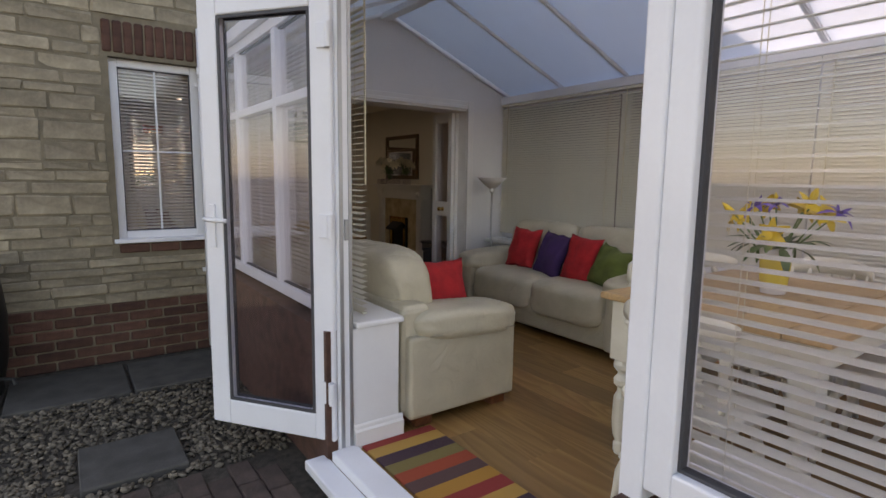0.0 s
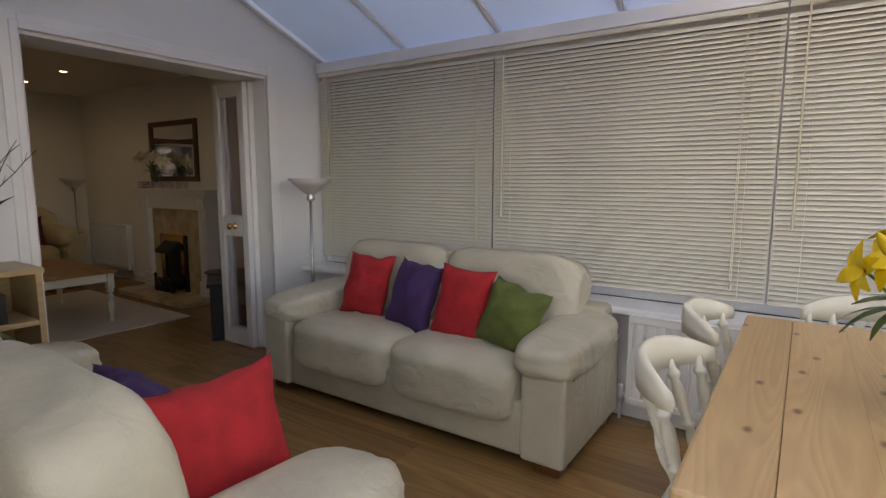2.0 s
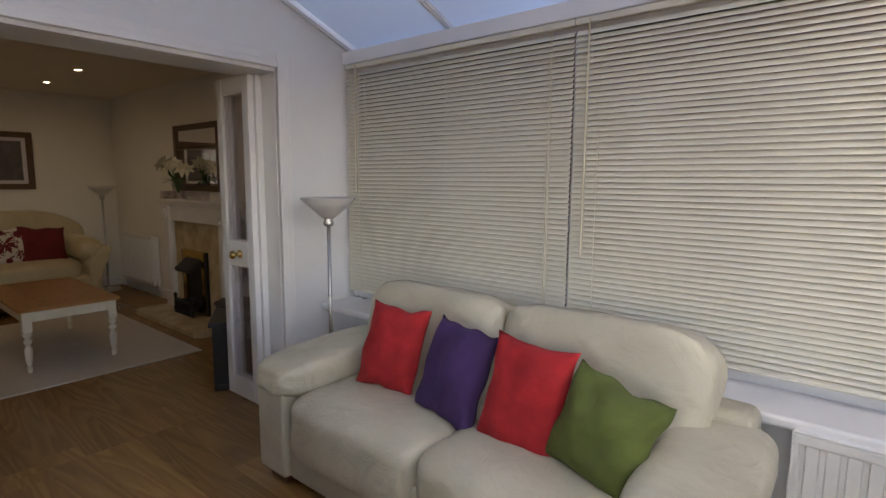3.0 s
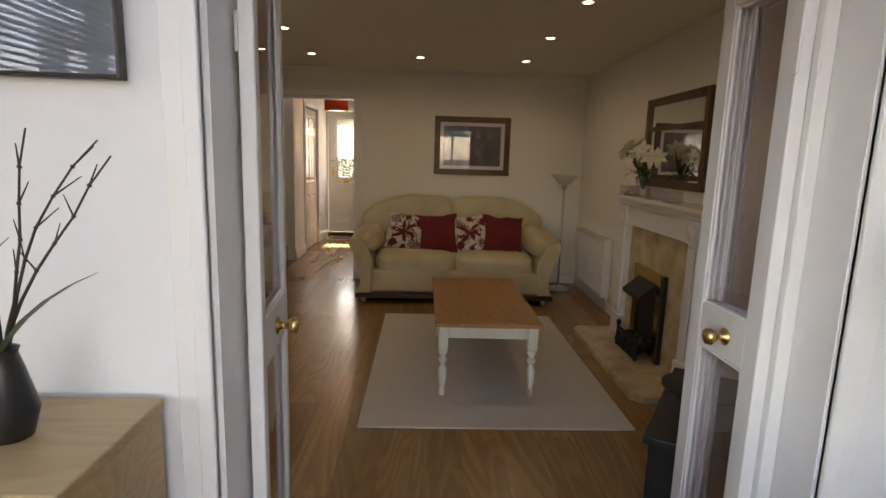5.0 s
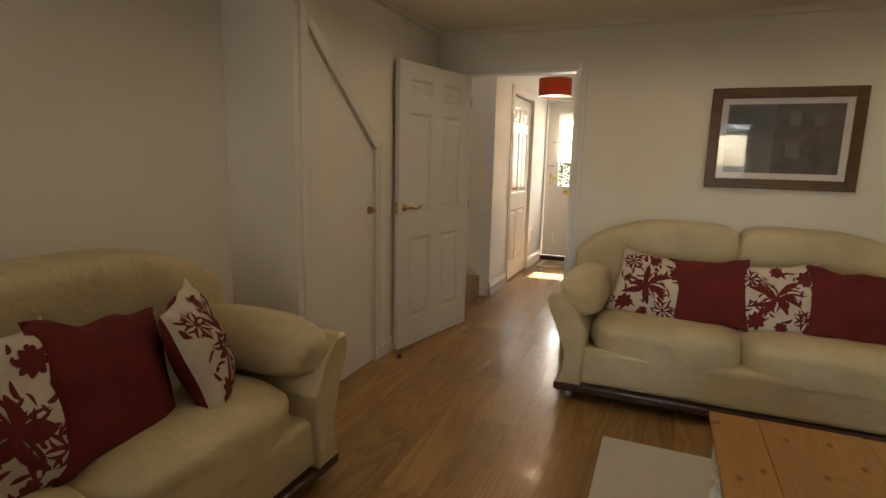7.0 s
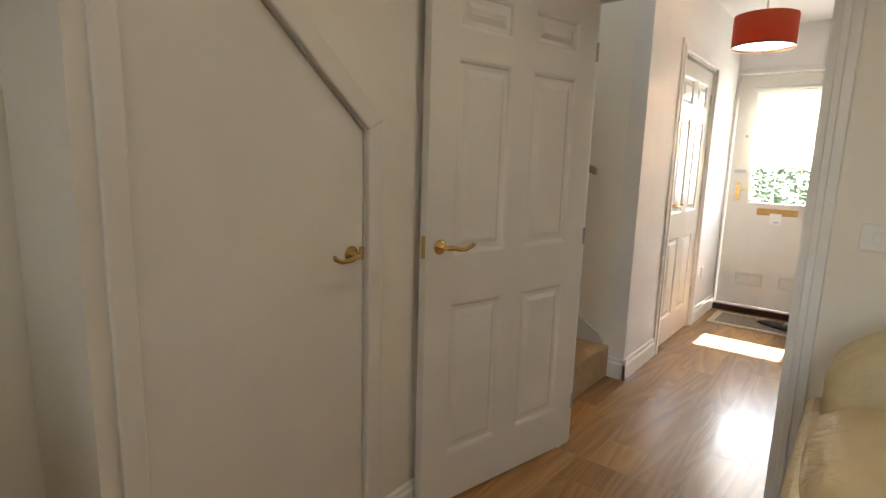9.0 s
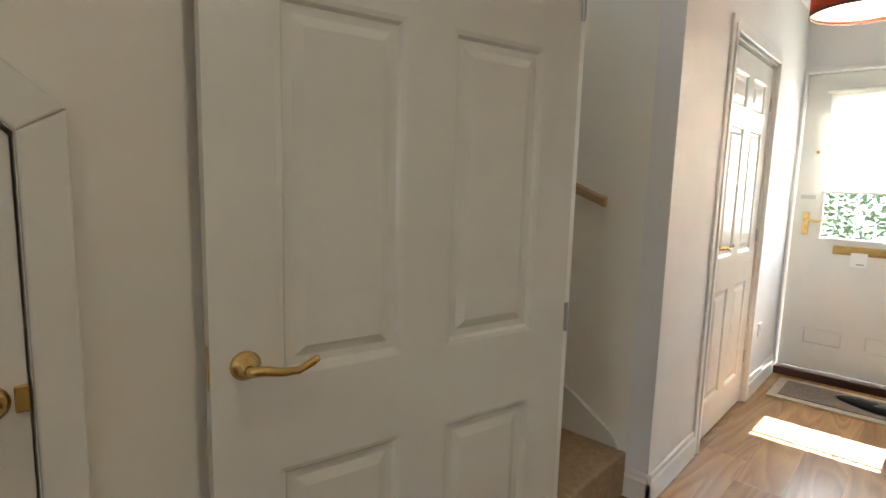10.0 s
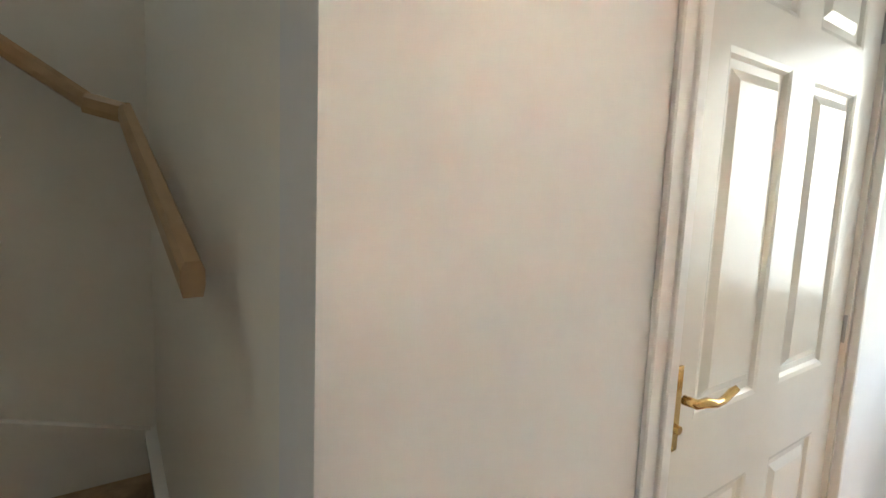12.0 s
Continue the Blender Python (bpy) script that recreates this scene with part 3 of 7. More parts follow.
# unseen wall added close by on the blind side, to darken the slat gaps
structure("wall_boundary", boxes((5.62, 5.80, -1.5, 6.5, GZ - 0.1, 2.75)), BRICK, "unseen brick wall added outside the blinds to darken the slat gaps", "wall")

# trim: skirting boards, architraves
def skirting(name, pts, side, h=0.11, t=0.018, mt=TRIM):
    """Moulded board along a straight run from pts[0] to pts[1]; side is the way it stands proud."""
    (x0, y0), (x1, y1) = pts
    bm = bmesh.new()
    sec = [(0, 0), (t, 0), (t, h * 0.72), (t * 0.55, h * 0.8), (t * 0.5, h * 0.93), (0.004, h), (0, h)]
    d = Vector((x1 - x0, y1 - y0, 0)).normalized()
    s = Vector((side[0], side[1], 0))
    ring0 = [bm.verts.new(Vector((x0, y0, z)) + s * u) for u, z in sec]
    ring1 = [bm.verts.new(Vector((x1, y1, z)) + s * u) for u, z in sec]
    bm.faces.new(ring0)
    bm.faces.new(ring1)
    for i in range(len(sec)):
        j = (i + 1) % len(sec)
        bm.faces.new((ring0[i], ring0[j], ring1[j], ring1[i]))
    return structure(name, bm, mt, "white painted moulded skirting board", "skirting")


skirting("baseboard_north", ((HX1 + 0.06, FARY), (RX, FARY)), (0, -1))
skirting("baseboard_east", ((RX, 9.02), (RX, FARY)), (-1, 0))
skirting("baseboard_east_south", ((RX, HY2 + 0.02), (RX, 7.5)), (-1, 0))
skirting("baseboard_west", ((LX, HY2 + 0.02), (LX, CY)), (1, 0))
skirting("baseboard_cupboard", ((LX, CY), (CX, CY)), (0, -1))
skirting("baseboard_cupboard_side", ((CX, DY1 + 0.075), (CX, FARY)), (1, 0))
skirting("baseboard_hall_west", ((HX0, SNY - 0.018), (HX0, CKY0 - 0.065)), (1, 0), 0.13)
skirting("baseboard_hall_corner", ((HX0 - 0.1, SNY), (HX0 + 0.018, SNY)), (0, -1), 0.13)
skirting("baseboard_hall_far", ((HX0, CKY1 + 0.065), (HX0, HEND)), (1, 0), 0.13)
skirting("baseboard_hall_east", ((HX1, FARY + 0.11), (HX1, HEND)), (-1, 0), 0.13)
skirting("baseboard_gable_left", ((1.97, HY), (2.63, HY)), (0, -1))
skirting("baseboard_gable_right", ((4.22, HY), (4.46, HY)), (0, -1))


def architrave(name, axis, u0, u1, top, w, side, wide=0.078, thick=0.022):
    """Moulded casing round three sides of a doorway in the plane axis = w."""
    bm = bmesh.new()
    for lip, k in ((1.0, 0.6), (0.45, 1.0)):
        t = thick * k * side
        lo, hi = min(w, w + t), max(w, w + t)
        d = wide * lip
        for a0, a1, b0, b1 in ((u0 - d, u0, 0, top + d), (u1, u1 + d, 0, top + d), (u0, u1, top, top + d)):
            if axis == "y":
                box(bm, a0, a1, lo, hi, b0, b1, 0.003, 1)
            else:
                box(bm, lo, hi, a0, a1, b0, b1, 0.003, 1)
    return structure(name, bm, TRIM, "white painted moulded door casing", "architrave")


architrave("trim_folding_doors", "y", OPX0, OPX1, OPZ, HY, -1)
architrave("trim_folding_doors_inner", "y", OPX0, OPX1, OPZ, HY2 + 0.012, 1)
architrave("trim_cloakroom_door", "x", CKY0, CKY1, 2.06, HX0, 1, 0.065)
architrave("trim_front_door", "y", 1.525, 2.385, 2.13, HEND, -1, 0.04)
structure("trim_door_lining", boxes((OPX0, OPX0 + 0.012, HY + 0.005, HY2 + 0.01, 0, OPZ), (OPX1 - 0.004, OPX1, HY + 0.005, HY2 + 0.01, 0, OPZ), (OPX0 + 0.012, OPX1 - 0.004, HY + 0.005, HY2 + 0.01, OPZ - 0.02, OPZ)), TRIM, "white painted door lining", "door lining")
structure("trim_hall_lining", boxes((DW0, DW0 + 0.015, FARY - 0.004, FARY + 0.114, 0, DWZ + 0.025), (HX1 - 0.03, HX1 - 0.004, FARY - 0.004, FARY + 0.114, 0, DWZ + 0.025), (DW0 + 0.015, HX1 - 0.03, FARY - 0.004, FARY + 0.114, DWZ, DWZ + 0.025)), TRIM, "white painted hall doorway lining", "door lining")
architrave("trim_hall_doorway", "y", DW0, HX1 - 0.004, DWZ + 0.025, FARY, -1, 0.055)
# slanted casing round the cupboard door
bm = bmesh.new()
sl = Vector((DY1 - DY0, DZ0 - DZ1)).normalized()
nx, nz = -sl.y * 0.06, sl.x * 0.06
prism(bm, [(DY0, DZ1), (DY1, DZ0), (DY1 + 0.06, DZ0 + 0.035), (DY0, DZ1 + 0.075)], "x", CX, CX + 0.022, 0.006)
prism(bm, [(DY1, 0), (DY1 + 0.06, 0), (DY1 + 0.06, DZ0 + 0.035), (DY1, DZ0)], "x", CX, CX + 0.0225, 0.006)
prism(bm, [(DY0 - 0.055, 0), (DY0, 0), (DY0, DZ1 + 0.07), (DY0 - 0.055, DZ1 + 0.11)], "x", CX, CX + 0.022, 0.006)
structure("trim_cupboard_door", bm, GLOSS, "white gloss slanted casing round the cupboard door", "architrave")
structure("trim_coving", boxes((CX, RX, FARY - 0.035, FARY, CEILZ - 0.035, CEILZ), (CX, CX + 0.035, CY, FARY - 0.035, CEILZ - 0.035, CEILZ)), CEIL, "narrow cream ceiling coving", "coving")


# ---------------------------------------------------------------- conservatory shell
structure("wall_dwarf_west", boxes((WX + 0.04, 1.925, 3.43, HY, -0.012, 0.56), (WX + 0.04, 1.925, SY, 1.985, -0.012, 0.56), bev=0.004), PLASTER, "low white plastered conservatory wall", "wall")
structure("wall_dwarf_west_outer", boxes((WX - 0.07, WX + 0.04, 3.45, HY + 0.03, GZ - 0.1, 0.56), (WX - 0.07, WX + 0.04, SY - 0.1, 1.98, GZ - 0.1, 0.56)), BRICK, "low red brick conservatory wall", "wall")
structure("wall_dwarf_east", boxes((4.50, 4.80, SY, HY, -0.012, 0.56)), PLASTER, "low white plastered conservatory wall under the windows", "wall")
structure("wall_dwarf_south", boxes((WX - 0.07, 4.80, SY - 0.25, SY, -0.1, 0.56)), PLASTER, "low white plastered conservatory end wall", "wall")
bm = bmesh.new()
box(bm, 4.40, 4.66, SY, HY - 0.002, 0.56, 0.60, 0.012, 3)
structure("window_sill_east", bm, TRIM, "deep white rounded window board", "window sill")
bm = bmesh.new()
box(bm, 1.70, 1.945, 3.41, HY - 0.002, 0.56, 0.59, 0.010, 3)
box(bm, 1.70, 1.945, SY, 1.995, 0.56, 0.59, 0.010, 3)
structure("window_sill_west", bm, TRIM, "white rounded window board on the low wall", "window sill")
skirting("baseboard_east_cons", ((4.50, SY), (4.50, HY)), (-1, 0))
skirting("baseboard_west_cons", ((1.925, 3.43), (1.925, HY)), (1, 0))
skirting("baseboard_west_return", ((1.69, 3.43), (1.943, 3.43)), (0, -1))


def window(name, axis, w, u0, u1, z0, z1, label, bars=(), wide=0.06, thick=0.07, hb=(), pane_mat=None):
    """A uPVC window unit with frame, mullions, beads and one pane a light."""
    root = tagged(thing(name, label, "window"), kind="structure")
    bm = bmesh.new()
    def add(a0, a1, b0, b1, t, off=0.0):
        if axis == "x":
            box(bm, w - t / 2 + off, w + t / 2 + off, a0, a1, b0, b1, 0.005, 2)
        else:
            box(bm, a0, a1, w - t / 2 + off, w + t / 2 + off, b0, b1, 0.005, 2)
    add(u0, u0 + wide, z0, z1, thick)
    add(u1 - wide, u1, z0, z1, thick)
    add(u0 + wide, u1 - wide, z0, z0 + wide, thick - 0.002)
    add(u0 + wide, u1 - wide, z1 - wide, z1, thick - 0.002)
    part("window_frame", bm, UPVC, root)
    cuts = [u0 + wide, *bars, u1 - wide]
    for b in bars:
        bm = bmesh.new()
        add(b - wide / 2, b + wide / 2, z0 + wide, z1 - wide, thick - 0.004)
        part("mullion", bm, UPVC, root)
    rows = [z0 + wide, *hb, z1 - wide]
    for h in hb:
        bm = bmesh.new()
        add(u0 + wide, u1 - wide, h - wide * 0.4, h + wide * 0.4, thick - 0.006)
        part("transom", bm, UPVC, root)
    for a0, a1 in zip(cuts, cuts[1:]):
        for b0, b1 in zip(rows, rows[1:]):
            bm = bmesh.new()
            if axis == "x":
                box(bm, w - 0.003, w + 0.003, a0 - 0.005, a1 + 0.005, b0 - 0.005, b1 + 0.005)
            else:
                box(bm, a0 - 0.005, a1 + 0.005, w - 0.003, w + 0.003, b0 - 0.005, b1 + 0.005)
            p = part("pane", bm, pane_mat or PANE, root)
            p.visible_shadow = False
            bm = bmesh.new()
            g_ = 0.007
            for q in ((a0, a0 + g_, b0, b1), (a1 - g_, a1, b0, b1), (a0 + g_, a1 - g_, b0, b0 + g_), (a0 + g_, a1 - g_, b1 - g_, b1)):
                if axis == "x":
                    box(bm, w - 0.012, w + 0.012, q[0], q[1], q[2], q[3])
                else:
                    box(bm, q[0], q[1], w - 0.012, w + 0.012, q[2], q[3])
            part("gasket", bm, RUBBER, p)
    return root


DIV = (4.26, 2.78)
window("window_1", "x", 4.70, SY, HY, 0.60, 2.04, "long white uPVC window behind cream blinds", DIV)
window("window_2", "x", WX + 0.02, 3.50, HY - 0.01, 0.59, 2.06, "white uPVC side window over the low wall", (4.24, 4.98), hb=(1.62,))
window("window_3", "x", WX + 0.02, SY, 1.935, 0.59, 2.06, "white uPVC side window beside the garden door")
window("window_4", "y", SY - 0.08, WX, 4.74, 0.56, 2.06, "white uPVC end window of the conservatory", (2.4, 3.17, 3.95))

# eaves beams, ridge, rafters, roof sheets
structure("eaves_beam_east", boxes((4.60, 4.76, SY - 0.15, HY, 2.03, 2.105), bev=0.006), UPVC, "white eaves beam over the blinds", "beam")
structure("eaves_beam_west", boxes((WX - 0.05, WX + 0.10, SY - 0.15, HY, 2.06, 2.135), bev=0.006), UPVC, "white eaves beam over the garden door", "beam")
structure("eaves_beam_south", boxes((WX + 0.10, 4.60, SY - 0.14, SY - 0.02, 2.06, 2.14), bev=0.006), UPVC, "white tie beam at the conservatory end", "beam")
structure("ridge_beam", boxes((RIDX - 0.05, RIDX + 0.05, SY - 0.15, HY, RIDZ - 0.05, RIDZ + 0.06), bev=0.008), UPVC, "white ridge beam of the conservatory roof", "beam")
WEX = WX + 0.02
RAFT = [4.995, 4.26, 3.525, 2.79, 2.055, 1.32]
for side, ex in (("east", EX), ("west", WEX)):
    root = tagged(thing("roof_" + side, "pitched opal polycarbonate conservatory roof with white rafters", "roof"), kind="structure")
    dx, dz = RIDX - ex, RIDZ - EAVZ
    ln = math.hypot(dx, dz)
    ux, uz = dx / ln, dz / ln
    px, pz = -uz * (1 if ux > 0 else -1), abs(ux)
    for y in [HY - 0.02] + RAFT:
        bm = bmesh.new()
        prism(bm, [(ex, EAVZ), (RIDX, RIDZ), (RIDX + px * 0.045, RIDZ + pz * 0.045), (ex + px * 0.045, EAVZ + pz * 0.045)], "y", y - 0.018, y + 0.018)
        part("rafter", bm, UPVC, root)
        bm = bmesh.new()
        prism(bm, [(ex + ux * 0.02, EAVZ + uz * 0.02 - 0.008), (RIDX - ux * 0.02, RIDZ - uz * 0.02 - 0.008), (RIDX, RIDZ), (ex, EAVZ)], "y", y - 0.008, y + 0.008)
        part("rafter_cap", bm, UPVC, root)
    ys = [HY - 0.04] + RAFT
    for y1, y0 in zip(ys, ys[1:]):
        bm = bmesh.new()
        prism(bm, [(ex, EAVZ + 0.02), (RIDX, RIDZ + 0.02), (RIDX + px * 0.016, RIDZ + pz * 0.016 + 0.02), (ex + px * 0.016, EAVZ + pz * 0.016 + 0.02)], "y", y0 + 0.019, y1 - 0.019)
        part("roof_sheet", bm, ROOFP, root, "milky translucent roof sheet")
bm = bmesh.new()
prism(bm, [(WX, 2.14), (RIDX, RIDZ), (4.70, 2.14)], "y", SY - 0.10, SY - 0.07)
structure("wall_gable_south", bm, ROOFP, "milky translucent gable infill", "wall")

# garden door: fixed frame, threshold and the open leaf
root = tagged(thing("door_frame_1", "white uPVC garden door frame with its threshold", "door frame"), kind="structure")
part("jamb", boxes((WX - 0.02, WX + 0.05, 3.43, 3.50, -0.02, 2.06), bev=0.006), UPVC, root)
part("jamb", boxes((WX - 0.02, WX + 0.05, 1.935, 1.99, -0.02, 2.06), bev=0.006), UPVC, root)
part("threshold", boxes((WX - 0.06, WX + 0.06, 1.99, 3.43, -0.03, 0.018), bev=0.006), UPVC, root)
part("outer_sill", boxes((WX - 0.16, WX - 0.06, 1.98, 3.50, -0.07, -0.025), bev=0.006), UPVC, root)
part("weather_bead", boxes((WX - 0.012, WX + 0.004, 3.424, 3.43, 0.02, 2.05), (WX + 0.03, WX + 0.045, 3.424, 3.43, 0.02, 2.05)), GREYMETAL, root)
part("lock_keep", boxes((WX + 0.010, WX + 0.026, 3.418, 3.43, 0.96, 1.05), bev=0.002), GREYMETAL, root)
structure("door_step_1", boxes((WX - 0.10, WX + 0.06, 1.98, 3.50, GZ - 0.1, -0.071)), BRICK, "brick footing under the garden door", "step")


def garden_leaf():
    root = thing("garden_door", "white uPVC glazed garden door standing open outwards", "door")
    w, z0, z1, t = 0.665, 0.05, 2.02, 0.06
    s, gap = 0.10, 0.0
    bm = bmesh.new()
    box(bm, 0.0, s, -t / 2, t / 2, z0, z1, 0.008, 2)
    box(bm, w - s, w, -t / 2, t / 2, z0, z1, 0.008, 2)
    box(bm, s, w - s, -t / 2, t / 2, z0, z0 + s + 0.02, 0.008, 2)
    box(bm, s, w - s, -t / 2, t / 2, z1 - s, z1, 0.008, 2)
    part("sash", bm, UPVC, root)
    bm = bmesh.new()
    for y in (-t / 2 + 0.004, t / 2 - 0.010):
        for r in ((s, s + 0.014, z0 + s + 0.02, z1 - s), (w - s - 0.014, w - s, z0 + s + 0.02, z1 - s), (s + 0.014, w - s - 0.014, z0 + s + 0.02, z0 + s + 0.034), (s + 0.014, w - s - 0.014, z1 - s - 0.014, z1 - s)):
            box(bm, r[0], r[1], y, y + 0.006, r[2], r[3])
    part("gasket", bm, RUBBER, root)
    g = part("pane", boxes((s, w - s, -0.006, 0.006, z0 + s + 0.02, z1 - s)), PANE, root)
    g.visible_shadow = False
    for z in (0.28, 1.02, 1.80):
        bm = bmesh.new()
        cyl(bm, (0.004, 0.045, z - 0.05), (0.004, 0.045, z + 0.05), 0.013)
        box(bm, 0.002, 0.06, 0.030, 0.042, z - 0.05, z + 0.05, 0.003)
        part("hinge", bm, UPVC, root)
    h = part("handle_plate", boxes((w - 0.065, w - 0.035, t / 2, t / 2 + 0.012, 0.90, 1.10), bev=0.004), UPVC, root)
    bm = bmesh.new()
    tube(bm, [(w - 0.05, t / 2 + 0.01, 1.03), (w - 0.05, t / 2 + 0.045, 1.03), (w - 0.07, t / 2 + 0.05, 1.03), (w - 0.16, t / 2 + 0.05, 1.028)], 0.010, 8)
    box(bm, w - 0.010, w + 0.028, -0.022, 0.02, 1.02, 1.035, 0.004)
    part("lever", bm, UPVC, root, smooth=True)
    part("keyhole", boxes((w - 0.002, w + 0.006, -0.008, 0.008, 0.92, 0.95), bev=0.002), GREYMETAL, root)
    return root


gl = garden_leaf()
gl.matrix_basis = pose(1.625, 3.455, 0, 0, 0, 126.5)


# ---------------------------------------------------------------- venetian blinds
def slat_mesh(length, axis, tilt, wide=0.030):
    bm = bmesh.new()
    pts = []
    for k in range(5):
        u = (k / 4 - 0.5) * wide
        pts.append((u * math.cos(tilt), u * math.sin(tilt) + 0.0025 * (1 - (k / 2 - 1) ** 2)))
    top = [[bm.verts.new(((w, s, h) if axis == "y" else (s, w, h))) for w, h in pts] for s in (-length / 2, length / 2)]
    low = [[bm.verts.new(((w, s, h - 0.0009) if axis == "y" else (s, w, h - 0.0009))) for w, h in pts] for s in (-length / 2, length / 2)]
    for k in range(4):
        bm.faces.new((top[0][k], top[0][k + 1], top[1][k + 1], top[1][k]))
        bm.faces.new((low[0][k], low[1][k], low[1][k + 1], low[0][k + 1]))
    for k in (0, 4):
        bm.faces.new((top[0][k], top[1][k], low[1][k], low[0][k]))
    for e in (0, 1):
        bm.faces.new([*top[e], *low[e][::-1]])
    return finish("slat", bm, SLATC)


def blind(label, axis, w, u0, u1, z0, z1, tilt, pitch=0.0262, wand=None, cords=(), inward=-1):
    root = thing("venetian_blind", label, "blind", "cream blinds of the conservatory")
    L, mid = u1 - u0, (u0 + u1) / 2
    def bx(a0, a1, w0, w1, b0, b1, bev=0.002):
        bm = bmesh.new()
        if axis == "y":
            box(bm, w + w0, w + w1, a0, a1, b0, b1, bev, 1)
        else:
            box(bm, a0, a1, w + w0, w + w1, b0, b1, bev, 1)
        return bm
    part("headrail", bx(u0, u1, -0.014, 0.014, z1 - 0.026, z1), SLATC, root)
    part("bottom_rail", bx(u0 + 0.003, u1 - 0.003, -0.011, 0.011, z0, z0 + 0.010), SLATC, root)
    me = slat_mesh(L - 0.006, axis, tilt)
    n = int((z1 - 0.034 - z0 - 0.012) / pitch)
    for i in range(n):
        o = new("slat", me)
        o.parent = root
        o.location = (w, mid, z0 + 0.020 + i * pitch) if axis == "y" else (mid, w, z0 + 0.020 + i * pitch)
    for c in (u0 + 0.12, u1 - 0.12):
        for d in (-0.0125, 0.0125):
            bm = bmesh.new()
            p = (w + d, c) if axis == "y" else (c, w + d)
            cyl(bm, (*p, z0 + 0.01), (*p, z1 - 0.026), 0.0009, n=5)
            part("ladder_cord", bm, CORD, root)
    for c, lo in cords:
        bm = bmesh.new()
        p = (w + inward * 0.022, c) if axis == "y" else (c, w + inward * 0.022)
        q = (p[0], p[1] + 0.007) if axis == "y" else (p[0] + 0.007, p[1])
        cyl(bm, (*p, lo), (*p, z1 - 0.01), 0.0014, n=5)
        cyl(bm, (*q, lo + 0.02), (*q, z1 - 0.01), 0.0014, n=5)
        cord = part("pull_cord", bm, CORD, root)
        bm = bmesh.new()
        lathe(bm, [(0.002, lo + 0.012), (0.005, lo), (0.007, lo - 0.022), (0.004, lo - 0.026)], Matrix.Translation((*p, 0)), 8)
        part("cord_tassel", bm, CORD, cord)
    if wand:
        bm = bmesh.new()
        p = (w + inward * 0.024, wand[0]) if axis == "y" else (wand[0], w + inward * 0.024)
        cyl(bm, (*p, wand[1]), (*p, z1 - 0.012), 0.0042, n=6)
        part("tilt_wand", bm, CORD, root)
    return root


TILT = radians(49)
blind("cream aluminium venetian blind drawn down nearly shut", "y", 4.615, 4.262, 5.765, 0.655, 2.026, TILT, 0.0235, wand=(5.66, 1.28), cords=((4.36, 0.76),))
blind("wide cream aluminium venetian blind drawn down nearly shut", "y", 4.615, 2.782, 4.258, 0.655, 2.026, TILT, 0.0235, wand=(4.19, 1.02), cords=((2.93, 0.74),))
blind("cream aluminium venetian blind drawn down beside the pine table", "y", 4.615, 1.30, 2.778, 0.655, 2.026, TILT, 0.0235, wand=(2.70, 1.02), cords=((1.42, 0.76),))
blind("cream aluminium venetian blind with slats tilted open over the low wall", "y", 1.785, 3.50, 5.70, 0.60, 2.03, radians(10), wand=(3.54, 1.20), inward=1)
blind("cream aluminium venetian blind with open slats beside the garden door", "y", 1.735, SY + 0.02, 1.94, 0.60, 2.03, radians(8), inward=1)
blind("pale venetian blind behind the small casement window", "x", 5.93, 1.0, 1.565, 0.79, 2.02, radians(30), pitch=0.024)


# ---------------------------------------------------------------- radiators
def radiator(name, label, length, h, m):
    """Panel radiator along local x, its front towards -y, with valves at each end."""
    root = thing(name, label, "radiator", "", m)
    pts = []
    n = int(length / 0.05)
    bm = bmesh.new()
    prof = []
    step = length / n
    for i in range(n):
        x = -length / 2 + i * step
        prof += [(x + 0.004, 0.0), (x + step * 0.30, -0.0), (x + step * 0.38, 0.010), (x + step * 0.62, 0.010), (x + step * 0.70, 0.0)]
    prof += [(length / 2, 0.0), (length / 2, 0.022), (-length / 2, 0.022), (-length / 2, 0.0)]
    prism(bm, prof, "z", 0.035, h - 0.035)
    box(bm, -length / 2, length / 2, -0.002, 0.022, 0.0, 0.036, 0.006)
    box(bm, -length / 2, length / 2, -0.002, 0.022, h - 0.036, h, 0.006)
    part("front_panel", bm, RADPAINT, root)
    bm = bmesh.new()
    box(bm, -length / 2, length / 2, 0.055, 0.075, 0.0, h, 0.006)
    part("rear_panel", bm, RADPAINT, root)
    part("top_grille", boxes((-length / 2, length / 2, -0.004, 0.078, h, h + 0.008), bev=0.003), RADPAINT, root)
    for s in (-1, 1):
        part("end_cap", boxes((s * length / 2 - 0.004, s * length / 2 + 0.004, -0.002, 0.077, 0.01, h), bev=0.003), RADPAINT, root)
        bm = bmesh.new()
        tube(bm, [(s * length / 2, 0.038, 0.035), (s * (length / 2 + 0.035), 0.038, 0.035), (s * (length / 2 + 0.04), 0.038, 0.02), (s * (length / 2 + 0.04), 0.038, -0.10)], 0.009, 8)
        lathe(bm, [(0.013, -0.02), (0.016, 0.0), (0.015, 0.05), (0.010, 0.058)], Matrix.Translation((s * (length / 2 + 0.04), 0.038, 0.03)), 10)
        part("valve", bm, TRIM, root, smooth=True)
    return root


radiator("radiator", "white panel radiator under the window board", 0.95, 0.46, pose(4.385, 2.87, 0.105, 0, 0, -90))
radiator("radiator", "white panel radiator on the cream wall", 0.92, 0.55, pose(4.865, 9.92, 0.13, 0, 0, -90))


